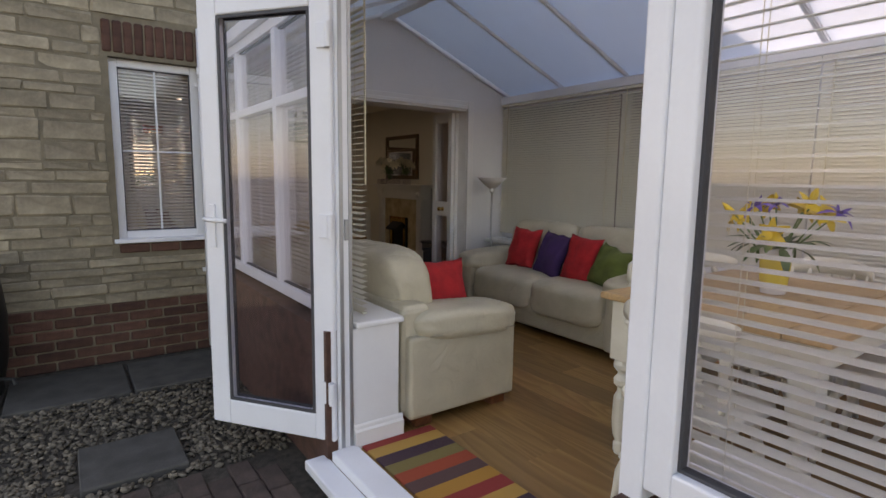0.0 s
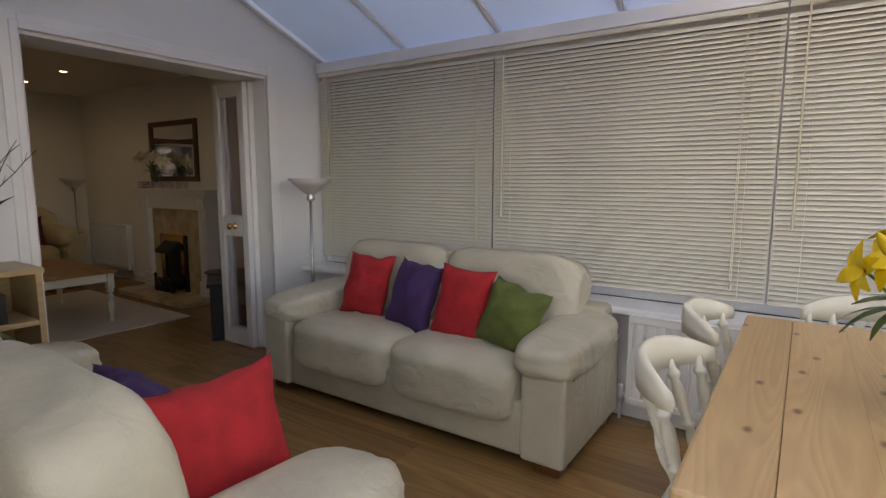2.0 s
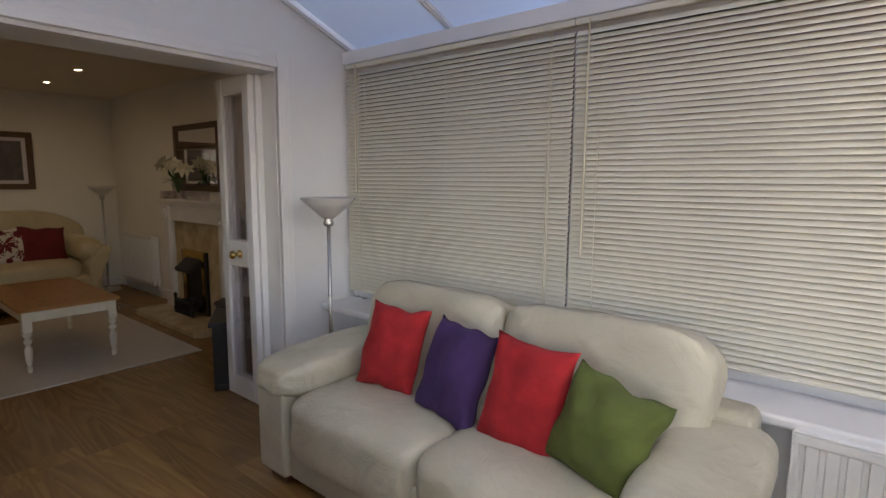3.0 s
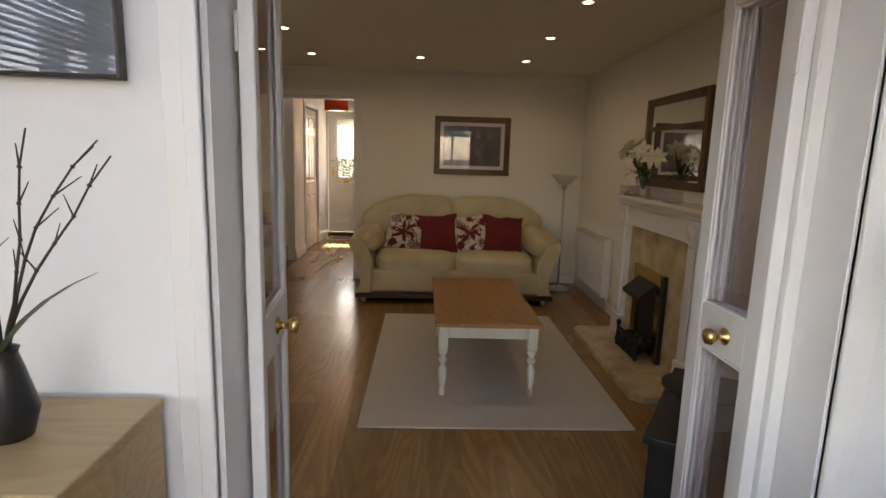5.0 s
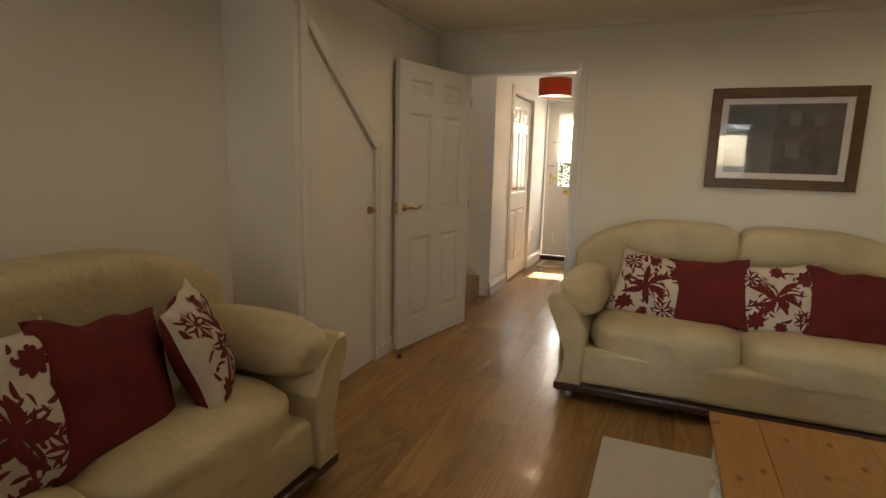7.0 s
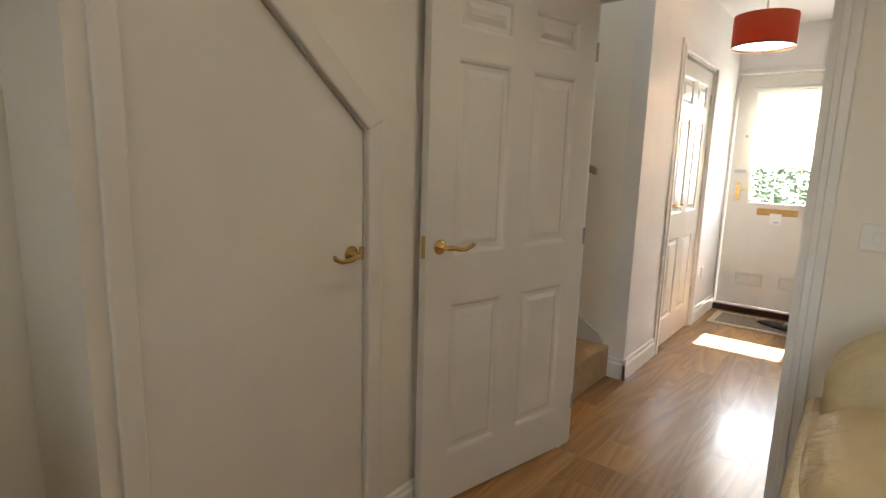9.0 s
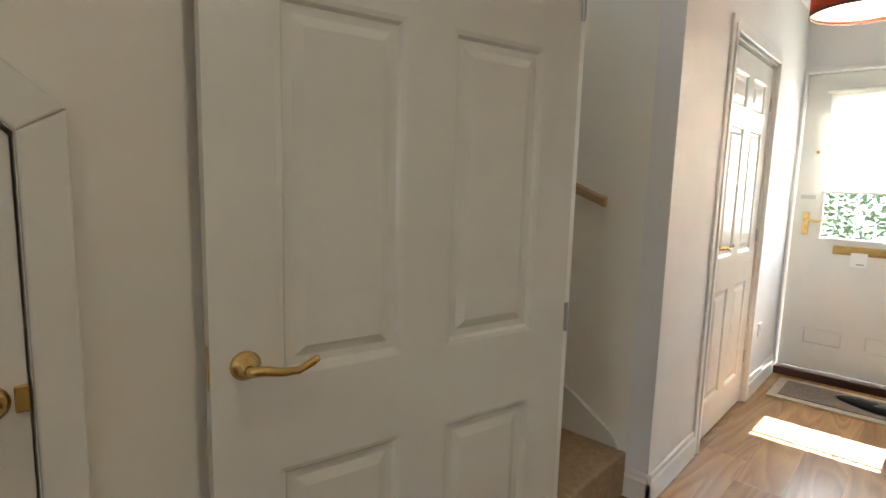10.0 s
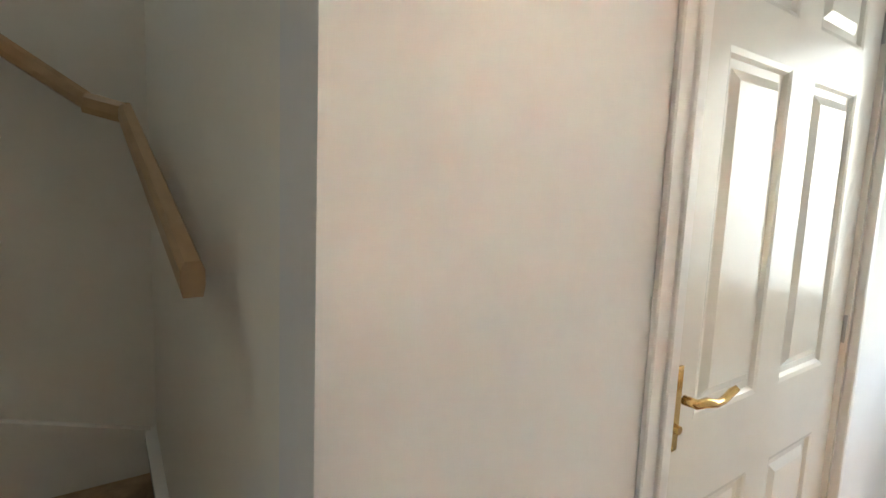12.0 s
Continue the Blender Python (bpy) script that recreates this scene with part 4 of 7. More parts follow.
# ---------------------------------------------------------------- sofas
def plump_sofa(label, group, W, D, m, seats=2):
    """Rounded leather sofa: its length along x, its front towards -y, origin at the middle of the floor below."""
    root = thing("leather_sofa", label, "sofa", group, m)
    aw = 0.25
    for s in (-1, 1):
        bm = bmesh.new()
        x0, x1 = (s * W / 2, s * (W / 2 - aw + 0.03))
        box(bm, min(x0, x1) + 0.01, max(x0, x1) - 0.01, -D / 2 + 0.03, D / 2 - 0.02, 0.055, 0.47, 0.02, 3)
        part("arm_panel", bm, LEATHER, root, smooth=False)
        bm = bmesh.new()
        puff(bm, (s * (W / 2 - aw / 2), -0.03, 0.485), (aw + 0.06, D - 0.06, 0.17), 3.6, 10, 0.035, s * 3 + W)
        for v in bm.verts:
            v.co.z += 0.035 * max(0, (v.co.y + D / 2) / D) 
        pad = part("arm_pad", bm, LEATHER, root, "padded rounded arm", True)
        bm = bmesh.new()
        tube(bm, [(s * (W / 2 + 0.012), -D / 2 + 0.06, 0.445), (s * (W / 2 + 0.016), 0.0, 0.455), (s * (W / 2 + 0.012), D / 2 - 0.12, 0.47)], 0.004, 6)
        part("piping", bm, SEAM, pad)
    bm = bmesh.new()
    box(bm, -W / 2 + aw - 0.04, W / 2 - aw + 0.04, -D / 2 + 0.055, D / 2 - 0.05, 0.055, 0.30, 0.02, 3)
    part("seat_base", bm, LEATHER, root)
    bm = bmesh.new()
    box(bm, -W / 2 + 0.05, W / 2 - 0.05, D / 2 - 0.17, D / 2, 0.055, 0.62, 0.04, 3)
    part("back_frame", bm, LEATHER, root)
    iw = W - 2 * aw + 0.03
    for i in range(seats):
        cx = -iw / 2 + (i + 0.5) * iw / seats
        bm = bmesh.new()
        puff(bm, (cx, -0.085, 0.335), (iw / seats + 0.004, D - 0.17, 0.24), 6.5, 13, 0.014, i * 7 + W, sag=-0.012)
        for v in bm.verts:
            if v.co.y < -D / 2 + 0.12:
                v.co.z -= 0.05 * max(0, min(1, (-D / 2 + 0.12 - v.co.y) / 0.12)) * (1 if v.co.z < 0.34 else 0.35)
        seat = part("seat_cushion", bm, LEATHER, root, "plump leather seat cushion", True)
        bm = bmesh.new()
        puff(bm, (cx * (W - 0.33) / iw, 0, 0), ((W - 0.33) / seats + 0.01, 0.26, 0.52), 5.2, 14, 0.04, i * 5 + W * 2, m=pose(0, 0, 0, -13, 0, 0))
        bmesh.ops.translate(bm, vec=(0, D / 2 - 0.16, 0.60), verts=bm.verts)
        part("back_cushion", bm, LEATHER, root, "plump leather back cushion", True)
        bm = bmesh.new()
        pts = [(cx + u * (iw / seats * 0.46), -D / 2 + 0.075 - 0.006 * (1 - u * u), 0.372 + 0.016 * (1 - u * u)) for u in [k / 8 * 2 - 1 for k in range(9)]]
        tube(bm, pts, 0.003, 6)
        part("seam", bm, SEAM, seat)
    for s in (-1, 1):
        for t in (-1, 1):
            part("foot", boxes((s * (W / 2 - 0.10) - 0.06, s * (W / 2 - 0.10) + 0.06, t * (D / 2 - 0.12) - 0.05, t * (D / 2 - 0.12) + 0.05, 0.0, 0.058), bev=0.006), FOOTWOOD, root, "mahogany block foot")
    return root


SOFA_E = plump_sofa("cream leather two-seat sofa against the window board", "cream leather sofas", 1.90, 0.80, pose(4.03, 4.335, 0, 0, 0, -90))
SOFA_W = plump_sofa("cream leather two-seat sofa beside the garden door", "cream leather sofas", 1.86, 0.73, pose(2.325, 4.335, 0, 0, 0, 90))


def camel_sofa(label, W, D, m):
    """Scroll-armed leather sofa with an arched back on a dark plinth."""
    root = thing("scroll_arm_sofa", label, "sofa", "buff leather sofas", m)
    bm = bmesh.new()
    box(bm, -W / 2 + 0.06, W / 2 - 0.06, -D / 2 + 0.03, D / 2 - 0.02, 0.055, 0.105, 0.012, 2)
    part("plinth", bm, DARKWOOD, root, "dark stained wooden plinth")
    for s in (-1, 1):
        for t in (-1, 1):
            bm = bmesh.new()
            lathe(bm, [(0.02, 0), (0.026, 0.008), (0.026, 0.035), (0.018, 0.045), (0.018, 0.056)], Matrix.Translation((s * (W / 2 - 0.14), t * (D / 2 - 0.10), 0)), 12)
            part("castor", bm, STEEL, root, "small metal castor", True)
    bm = bmesh.new()
    box(bm, -W / 2 + 0.13, W / 2 - 0.13, -D / 2 + 0.055, D / 2 - 0.05, 0.105, 0.32, 0.03, 3)
    part("seat_base", bm, LEATHER2, root)
    for s in (-1, 1):
        # scrolled side panel: concave below, rolled out above
        out = []
        for k in range(13):
            z = 0.105 + (0.58 - 0.105) * k / 12
            u = k / 12
            out.append((W / 2 - 0.075 - 0.055 * math.sin(math.pi * min(1, u * 1.5)) + (0.075 * max(0, (u - 0.55) / 0.45) ** 1.3), z))
        for k in range(1, 6):
            a_ = math.pi * k / 6
            out.append((W / 2 - 0.045 + 0.045 * math.cos(a_), 0.585 + 0.045 * math.sin(a_)))
        out += [(W / 2 - 0.16, 0.56), (W / 2 - 0.23, 0.42), (W / 2 - 0.21, 0.105)]
        bm = bmesh.new()
        prism(bm, [(s * x, z) for x, z in out], "y", -D / 2 + 0.02, D / 2 - 0.08, 0.015)
        part("arm_panel", bm, LEATHER2, root)
        bm = bmesh.new()
        puff(bm, (s * (W / 2 - 0.165), -0.06, 0.585), (0.27, D - 0.20, 0.26), 2.8, 11, 0.06, s * 4 + W, m=pose(0, 0, 0, 0, s * 18, 0))
        part("arm_pad", bm, LEATHER2, root, "overstuffed drooping arm pad", True)
    # arched back
    for i in (0, 1):
        bm = bmesh.new()
        half = (W - 0.10) / 4
        cx = (-half if i == 0 else half)
        puff(bm, (cx, D / 2 - 0.17, 0.66), (half * 2 + 0.012, 0.27, 0.52), 7.0, 15, 0.02, i * 3 + 1)
        for v in bm.verts:
            u = abs(v.co.x) / (W / 2)
            v.co.z += (0.07 - 0.62 * max(0, u - 0.42) ** 2.0) * max(0, (v.co.z - 0.42) / 0.5)
        part("back_cushion", bm, LEATHER2, root, "arched leather back cushion", True)
        bm = bmesh.new()
        puff(bm, (cx * 0.80, -0.075, 0.375), (half * 1.66, D - 0.26, 0.23), 4.0, 12, 0.03, i * 9 + 2, sag=-0.02)
        for v in bm.verts:
            if v.co.y < -D / 2 + 0.15:
                v.co.z -= 0.06 * min(1, (-D / 2 + 0.15 - v.co.y) / 0.1) * (1 if v.co.z < 0.37 else 0.2)
        part("seat_cushion", bm, LEATHER2, root, "plump leather seat cushion", True)
    bm = bmesh.new()
    box(bm, -W / 2 + 0.13, W / 2 - 0.13, D / 2 - 0.14, D / 2, 0.105, 0.72, 0.05, 3)
    part("back_frame", bm, LEATHER2, root)
    return root


camel_sofa("buff leather scroll-arm sofa under the framed picture", 2.02, 0.98, pose(3.50, 10.05, 0, 0, 0, 0))
camel_sofa("buff leather scroll-arm sofa along the side wall", 2.02, 0.92, pose(1.425, 7.50, 0, 0, 0, 90))


def cushion(label, material, w, h, thick, m, seed, group="scatter cushions"):
    bm = pillow(bmesh.new(), w, h, thick, seed)
    ob = part("scatter_cushion", bm, material, None, "", True)
    ob.data.materials.append(MAROON if material is FLORAL else material)
    if material is FLORAL:
        part("flower_print", flower_print(w, h, thick, seed), MAROON, ob, "maroon printed flowers", True)
    tagged(ob, label, "cushion", group)
    ob.matrix_basis = m
    return ob


# on the sofa under the blinds (it faces west)
def lean(x, y, z, yaw, tilt, roll=0):
    return Matrix.Translation((x, y, z)) @ pose(0, 0, 0, 0, 0, yaw) @ pose(0, 0, 0, tilt, 0, 0) @ pose(0, 0, 0, 0, roll, 0)


cushion("red knitted scatter cushion", RED, 0.32, 0.38, 0.13, lean(4.02, 4.775, 0.625, -84, -20, 2), 1)
cushion("purple cotton scatter cushion", PURPLE, 0.32, 0.40, 0.16, lean(4.0, 4.41, 0.605, -96, -20, 5), 2)
cushion("red knitted scatter cushion", RED, 0.33, 0.40, 0.13, lean(3.98, 4.085, 0.605, -90, -18, 3), 3)
cushion("green cotton scatter cushion", GREEN, 0.34, 0.34, 0.18, lean(3.95, 3.785, 0.585, -100, -22, 10), 4)
# on the sofa by the garden door (it faces east)
cushion("red knitted scatter cushion", RED, 0.47, 0.42, 0.16, lean(2.40, 3.80, 0.565, 8, -14, 3), 5)
cushion("purple cotton scatter cushion", PURPLE, 0.40, 0.34, 0.16, lean(2.45, 4.22, 0.555, 80, -34, 6), 6)
cushion("red knitted scatter cushion", RED, 0.38, 0.38, 0.14, lean(2.30, 4.55, 0.60, 95, -24, 4), 7)
cushion("green cotton scatter cushion", GREEN, 0.38, 0.38, 0.15, lean(2.28, 4.88, 0.61, 100, -24, -6), 8)
# on the far living room sofa (it faces south)
for i, (lab, mt, x, rl) in enumerate([("cream cushion with a maroon flower print", FLORAL, 3.02, 8), ("maroon cotton scatter cushion", MAROON, 3.33, -4), ("cream cushion with a maroon flower print", FLORAL, 3.66, -7), ("maroon cotton scatter cushion", MAROON, 3.98, 4)]):
    cushion(lab, mt, 0.42, 0.40, 0.15, lean(x, 9.92 - 0.02 * (i % 2), 0.645, (-8, 4, -3, 6)[i], -20, rl), 11 + i)
# on the side sofa (it faces east)
for i, (lab, mt, y, yaw, rl) in enumerate([("maroon cotton scatter cushion", MAROON, 7.08, 80, 6), ("cream cushion with a maroon flower print", FLORAL, 7.29, 84, -10), ("maroon cotton scatter cushion", MAROON, 7.62, 100, 10), ("cream cushion with a maroon flower print", FLORAL, 7.97, 128, -3)]):
    cushion(lab, mt, 0.46, 0.45, 0.17, lean(1.52, y + 0.08, 0.645, yaw, -20, rl), 21 + i)


# ---------------------------------------------------------------- pine dining table and painted chairs
def turned_leg(h, top=0.30, r=0.042):
    """Square block above a turned shaft."""
    bm = bmesh.new()
    box(bm, -r, r, -r, r, h - top, h, 0.004, 2)
    k = h - top
    prof = [(0.020, 0), (0.026, 0.02), (0.026, 0.05), (0.018, 0.06), (0.030, 0.09), (0.037, 0.16), (0.034, 0.24 * k / 0.4), (0.022, k * 0.66), (0.020, k * 0.70), (0.036, k * 0.74), (0.038, k * 0.79), (0.022, k * 0.84), (0.022, k * 0.86), (0.040, k * 0.91), (0.042, k * 0.95), (0.034, k * 0.99), (0.034, k)]
    lathe(bm, [(a_ * r / 0.042, b_) for a_, b_ in prof], None, 16)
    return bm


TX0, TX1, TY0, TY1, TZ = 2.585, 3.95, 1.93, 2.81, 0.745
tab = thing("dining_table", "pine topped dining table with white painted turned legs", "table", "", pose(0, 0, 0))
nb = 6
for i in range(nb):
    y0, y1 = TY0 + (TY1 - TY0) * i / nb, TY0 + (TY1 - TY0) * (i + 1) / nb
    bm = bmesh.new()
    box(bm, TX0, TX1, y0 + 0.0001, y1 - 0.0001, TZ - 0.03, TZ, 0.0006 if 0 < i < nb - 1 else 0.008, 2)
    part("board", bm, PINE, tab)
ap = 0.06
part("apron", boxes((TX0 + 0.12, TX1 - 0.12, TY1 - ap - 0.022, TY1 - ap, TZ - 0.15, TZ - 0.031), bev=0.003), CREAM_PAINT, tab)
part("apron", boxes((TX0 + 0.12, TX1 - 0.12, TY0 + ap, TY0 + ap + 0.022, TZ - 0.15, TZ - 0.031), bev=0.003), CREAM_PAINT, tab)
part("apron", boxes((TX0 + ap, TX0 + ap + 0.022, TY0 + 0.12, TY1 - 0.12, TZ - 0.15, TZ - 0.031), bev=0.003), CREAM_PAINT, tab)
part("apron", boxes((TX1 - ap - 0.022, TX1 - ap, TY0 + 0.12, TY1 - 0.12, TZ - 0.15, TZ - 0.031), bev=0.003), CREAM_PAINT, tab)
for x in (TX0 + 0.085, TX1 - 0.085):
    for y in (TY0 + 0.085, TY1 - 0.085):
        bm = turned_leg(TZ - 0.031, 0.27, 0.045)
        bmesh.ops.translate(bm, vec=(x, y, 0), verts=bm.verts)
        part("leg", bm, CREAM_PAINT, tab, "white painted turned leg", False)


def spindle(p0, p1, r=0.014):
    p0, p1 = Vector(p0), Vector(p1)
    d = p1 - p0
    L = d.length
    m = Matrix.Translation(p0) @ d.to_track_quat("Z", "Y").to_matrix().to_4x4()
    prof = [(0.6, 0), (0.8, 0.10), (1.25, 0.28), (1.0, 0.36), (0.7, 0.40), (1.3, 0.42), (1.3, 0.45), (0.7, 0.47), (1.0, 0.55), (1.2, 0.68), (0.75, 0.80), (1.25, 0.83), (1.25, 0.86), (0.7, 0.89), (0.75, 1.0)]
    return lathe(bmesh.new(), [(r * a_, L * b_) for a_, b_ in prof], m, 12)


def farmhouse_chair(label, m):
    """Painted kitchen chair: bowed yoke, turned spindles, a pierced splat, saddle seat and turned legs. It faces +y."""
    root = thing("kitchen_chair", label, "chair", "painted chairs round the pine table", m)
    bm = bmesh.new()
    puff(bm, (0, 0.02, 0.44), (0.42, 0.40, 0.045), 7.0, 8, 0.0, sag=0.008)
    part("seat", bm, CREAM_PAINT, root, smooth=True)
    # yoke: curved and thick in the middle, its ends swept forward
    bm = bmesh.new()
    rings = []
    for k in range(17):
        u = k / 16 * 2 - 1
        x = 0.205 * u
        y = -0.255 + 0.11 * abs(u) ** 2.2
        hgt = 0.085 * (1 - 0.55 * abs(u) ** 3)
        z = 0.778 - 0.02 * abs(u) ** 3
        t = 0.013
        rings.append([bm.verts.new((x, y + a_, z + b_)) for a_, b_ in ((-t, -hgt / 2), (t, -hgt / 2), (t * 1.2, 0), (t, hgt / 2), (0, hgt / 2 + 0.008), (-t, hgt / 2), (-t * 1.2, 0))])
    for p, q in zip(rings, rings[1:]):
        for i in range(7):
            bm.faces.new((p[i], p[(i + 1) % 7], q[(i + 1) % 7], q[i]))
    bm.faces.new(rings[0])
    bm.faces.new(rings[-1])
    part("yoke", bm, CREAM_PAINT, root, "bowed painted top rail", True)
    for u in (-0.88, -0.52, 0.52, 0.88):
        yb = -0.255 + 0.11 * abs(u) ** 2.2
        part("spindle", spindle((u * 0.17, -0.13 - 0.01 + 0.05 * abs(u), 0.455), (u * 0.205, yb, 0.765)), CREAM_PAINT, root, smooth=True)
    # fiddle-shaped splat with a pierced middle
    bm = bmesh.new()
    half = [(0.030, 0.0), (0.036, 0.04), (0.060, 0.08), (0.066, 0.12), (0.044, 0.155), (0.052, 0.19), (0.060, 0.225), (0.038, 0.262), (0.030, 0.30)]
    for s in (-1, 1):
        inner = [(0.008, 0.0), (0.008, 0.06), (0.024, 0.09), (0.028, 0.12), (0.010, 0.15), (0.014, 0.185), (0.022, 0.215), (0.008, 0.245), (0.008, 0.30)]
        for (o0, z0), (o1, z1), (i0, _), (i1, _) in zip(half, half[1:], inner, inner[1:]):
            def pt(o, z, d):
                return bm.verts.new((s * o, -0.155 - 0.10 * z / 0.30 + d, 0.458 + z))
            f = [pt(i0, z0, -0.007), pt(o0, z0, -0.007), pt(o1, z1, -0.007), pt(i1, z1, -0.007)]
            b = [pt(i0, z0, 0.007), pt(o0, z0, 0.007), pt(o1, z1, 0.007), pt(i1, z1, 0.007)]
            bm.faces.new(f)
            bm.faces.new(b)
            for i in range(4):
                j = (i + 1) % 4
                bm.faces.new((f[i], f[j], b[j], b[i]))
    box(bm, -0.03, 0.03, -0.162, -0.148, 0.456, 0.475)
    box(bm, -0.03, 0.03, -0.262, -0.248, 0.745, 0.762)
    part("splat", bm, CREAM_PAINT, root, "pierced fiddle-shaped splat")
    feet = {}
    for s in (-1, 1):
        for t in (-1, 1):
            a_, b_ = (s * 0.14, 0.02 + t * 0.13, 0.425), (s * 0.195, 0.02 + t * 0.19, 0.0)
            part("leg", spindle(b_, a_, 0.018), CREAM_PAINT, root, smooth=True)
    for s in (-1, 1):
        bm = bmesh.new()
        tube(bm, [(s * 0.172, -0.145, 0.17), (s * 0.172, 0.02, 0.17), (s * 0.172, 0.185, 0.17)], [0.009, 0.014, 0.009], 8)
        part("stretcher", bm, CREAM_PAINT, root, smooth=True)
    bm = bmesh.new()
    tube(bm, [(-0.172, 0.02, 0.17), (0, 0.02, 0.17), (0.172, 0.02, 0.17)], [0.009, 0.014, 0.009], 8)
    part("stretcher", bm, CREAM_PAINT, root, smooth=True)
    return root


ch = farmhouse_chair("cream painted kitchen chair with turned spindles at the table", pose(2.505, 2.31, 0, 0, 0, -90))
copy_thing(ch, pose(3.10, 2.72, 0, 0, 0, 176))
copy_thing(ch, pose(3.68, 2.715, 0, 0, 0, 180))
copy_thing(ch, pose(3.87, 2.44, 0, 0, 0, 90))
copy_thing(ch, pose(3.50, 1.98, 0, 0, 0, 3))


# ---------------------------------------------------------------- flowers
def petal(bm, m, L, w, curl, n=5):
    rows_ = []
    for i in range(n + 1):
        u = i / n
        wd = w * math.sin(math.pi * min(0.98, 0.08 + 0.92 * u)) ** 0.7
        z = L * (u - 0.35 * curl * u * u)
        y = L * curl * u * u * 0.8
        rows_.append([bm.verts.new(m @ Vector((s * wd / 2, y - abs(s) * 0.10 * wd, z))) for s in (-1, 0, 1)])
    for p, q in zip(rows_, rows_[1:]):
        for k in (0, 1):
            bm.faces.new((p[k], p[k + 1], q[k + 1], q[k]))


def bloom(bm, c, way, size, n=6, curl=0.7, w=0.36):
    q = Vector(way).normalized().to_track_quat("Z", "Y").to_matrix().to_4x4()
    for i in range(n):
        m = Matrix.Translation(c) @ q @ pose(0, 0, 0, 0, 0, i * 360 / n) @ pose(0, 0, 0, -34 - 14 * (i % 2), 0, 0)
        petal(bm, m, size, size * w, curl)
    for v in bm.verts:
        if (v.co - Vector(c)).length < size * w * 0.28:
            v.co = Vector(c)
    bmesh.ops.remove_doubles(bm, verts=bm.verts, dist=0.0005)
    bmesh.ops.dissolve_degenerate(bm, edges=bm.edges, dist=0.0002)


def bunch(name, label, m, heads, vase_parts):
    root = thing(name, label, "flowers", "", m)
    vase_parts(root)
    for mt, kind, x, y, z, size, way in heads:
        x, y = x * 0.82, y * 0.82
        bm = bmesh.new()
        tube(bm, [(x * 0.08, y * 0.08, 0.06), (x * 0.35, y * 0.35, z * 0.6), (x * 0.9, y * 0.9, z * 0.95), (x, y, z)], 0.0035, 6)
        part("stem", bm, STEM, root)
        bm = bmesh.new()
        if kind == "bud":
            lathe(bm, [(0.002, 0), (size * 0.17, size * 0.3), (size * 0.15, size * 0.65), (0.002, size)], Matrix.Translation((x, y, z)) @ Vector(way).to_track_quat("Z", "Y").to_matrix().to_4x4(), 8)
        else:
            bloom(bm, (x, y, z), way, size, 6, 0.75 if kind == "lily" else 1.1, 0.50 if kind == "lily" else 0.34)
            if kind == "iris":
                bloom(bm, (x, y, z), way, size * 0.75, 3, 0.1, 0.4)
        part("bloom", bm, mt, root, smooth=True)
    return root


def leaves(root, rows, L=0.14, w=0.03, mt=None):
    for x, y, z, yaw, droop in rows:
        bm = bmesh.new()
        petal(bm, Matrix.Translation((x, y, z)) @ pose(0, 0, 0, 0, 0, yaw) @ pose(0, 0, 0, -droop, 0, 0), L, w, 0.6)
        part("leaf", bm, mt or LEAF, root, smooth=True)


def ceramic_vase(root):
    bm = bmesh.new()
    H = 0.205
    prof = [(0.0, 0.0), (0.048, 0), (0.050, 0.004), (0.055, 0.05), (0.060, 0.12), (0.066, H - 0.004), (0.064, H), (0.059, H - 0.004), (0.048, 0.03), (0.0, 0.02)]
    lathe(bm, prof, None, 28)
    part("vase", bm, VASEMAT, root, "yellow and white glazed vase", True)


VASEMAT = mat("yellow_white_glaze", (0.7, 0.7, 0.68), 0.25)
n, l = VASEMAT.node_tree.nodes, VASEMAT.node_tree.links
tc, sp, cr = n.new("ShaderNodeTexCoord"), n.new("ShaderNodeSeparateXYZ"), n.new("ShaderNodeValToRGB")
l.new(tc.outputs["Object"], sp.inputs[0])
mr = n.new("ShaderNodeMapRange")
mr.inputs[1].default_value, mr.inputs[2].default_value = 0.0, 0.205
l.new(sp.outputs[2], mr.inputs[0])
l.new(mr.outputs[0], cr.inputs[0])
cr.color_ramp.elements[0].position, cr.color_ramp.elements[0].color = 0.16, (0.62, 0.60, 0.58, 1)
cr.color_ramp.elements[1].position, cr.color_ramp.elements[1].color = 0.22, (0.62, 0.46, 0.06, 1)
for p, c in ((0.74, (0.62, 0.46, 0.06, 1)), (0.80, (0.62, 0.61, 0.59, 1))):
    el = cr.color_ramp.elements.new(p)
    el.color = c
l.new(cr.outputs[0], n["Principled BSDF"].inputs["Base Color"])

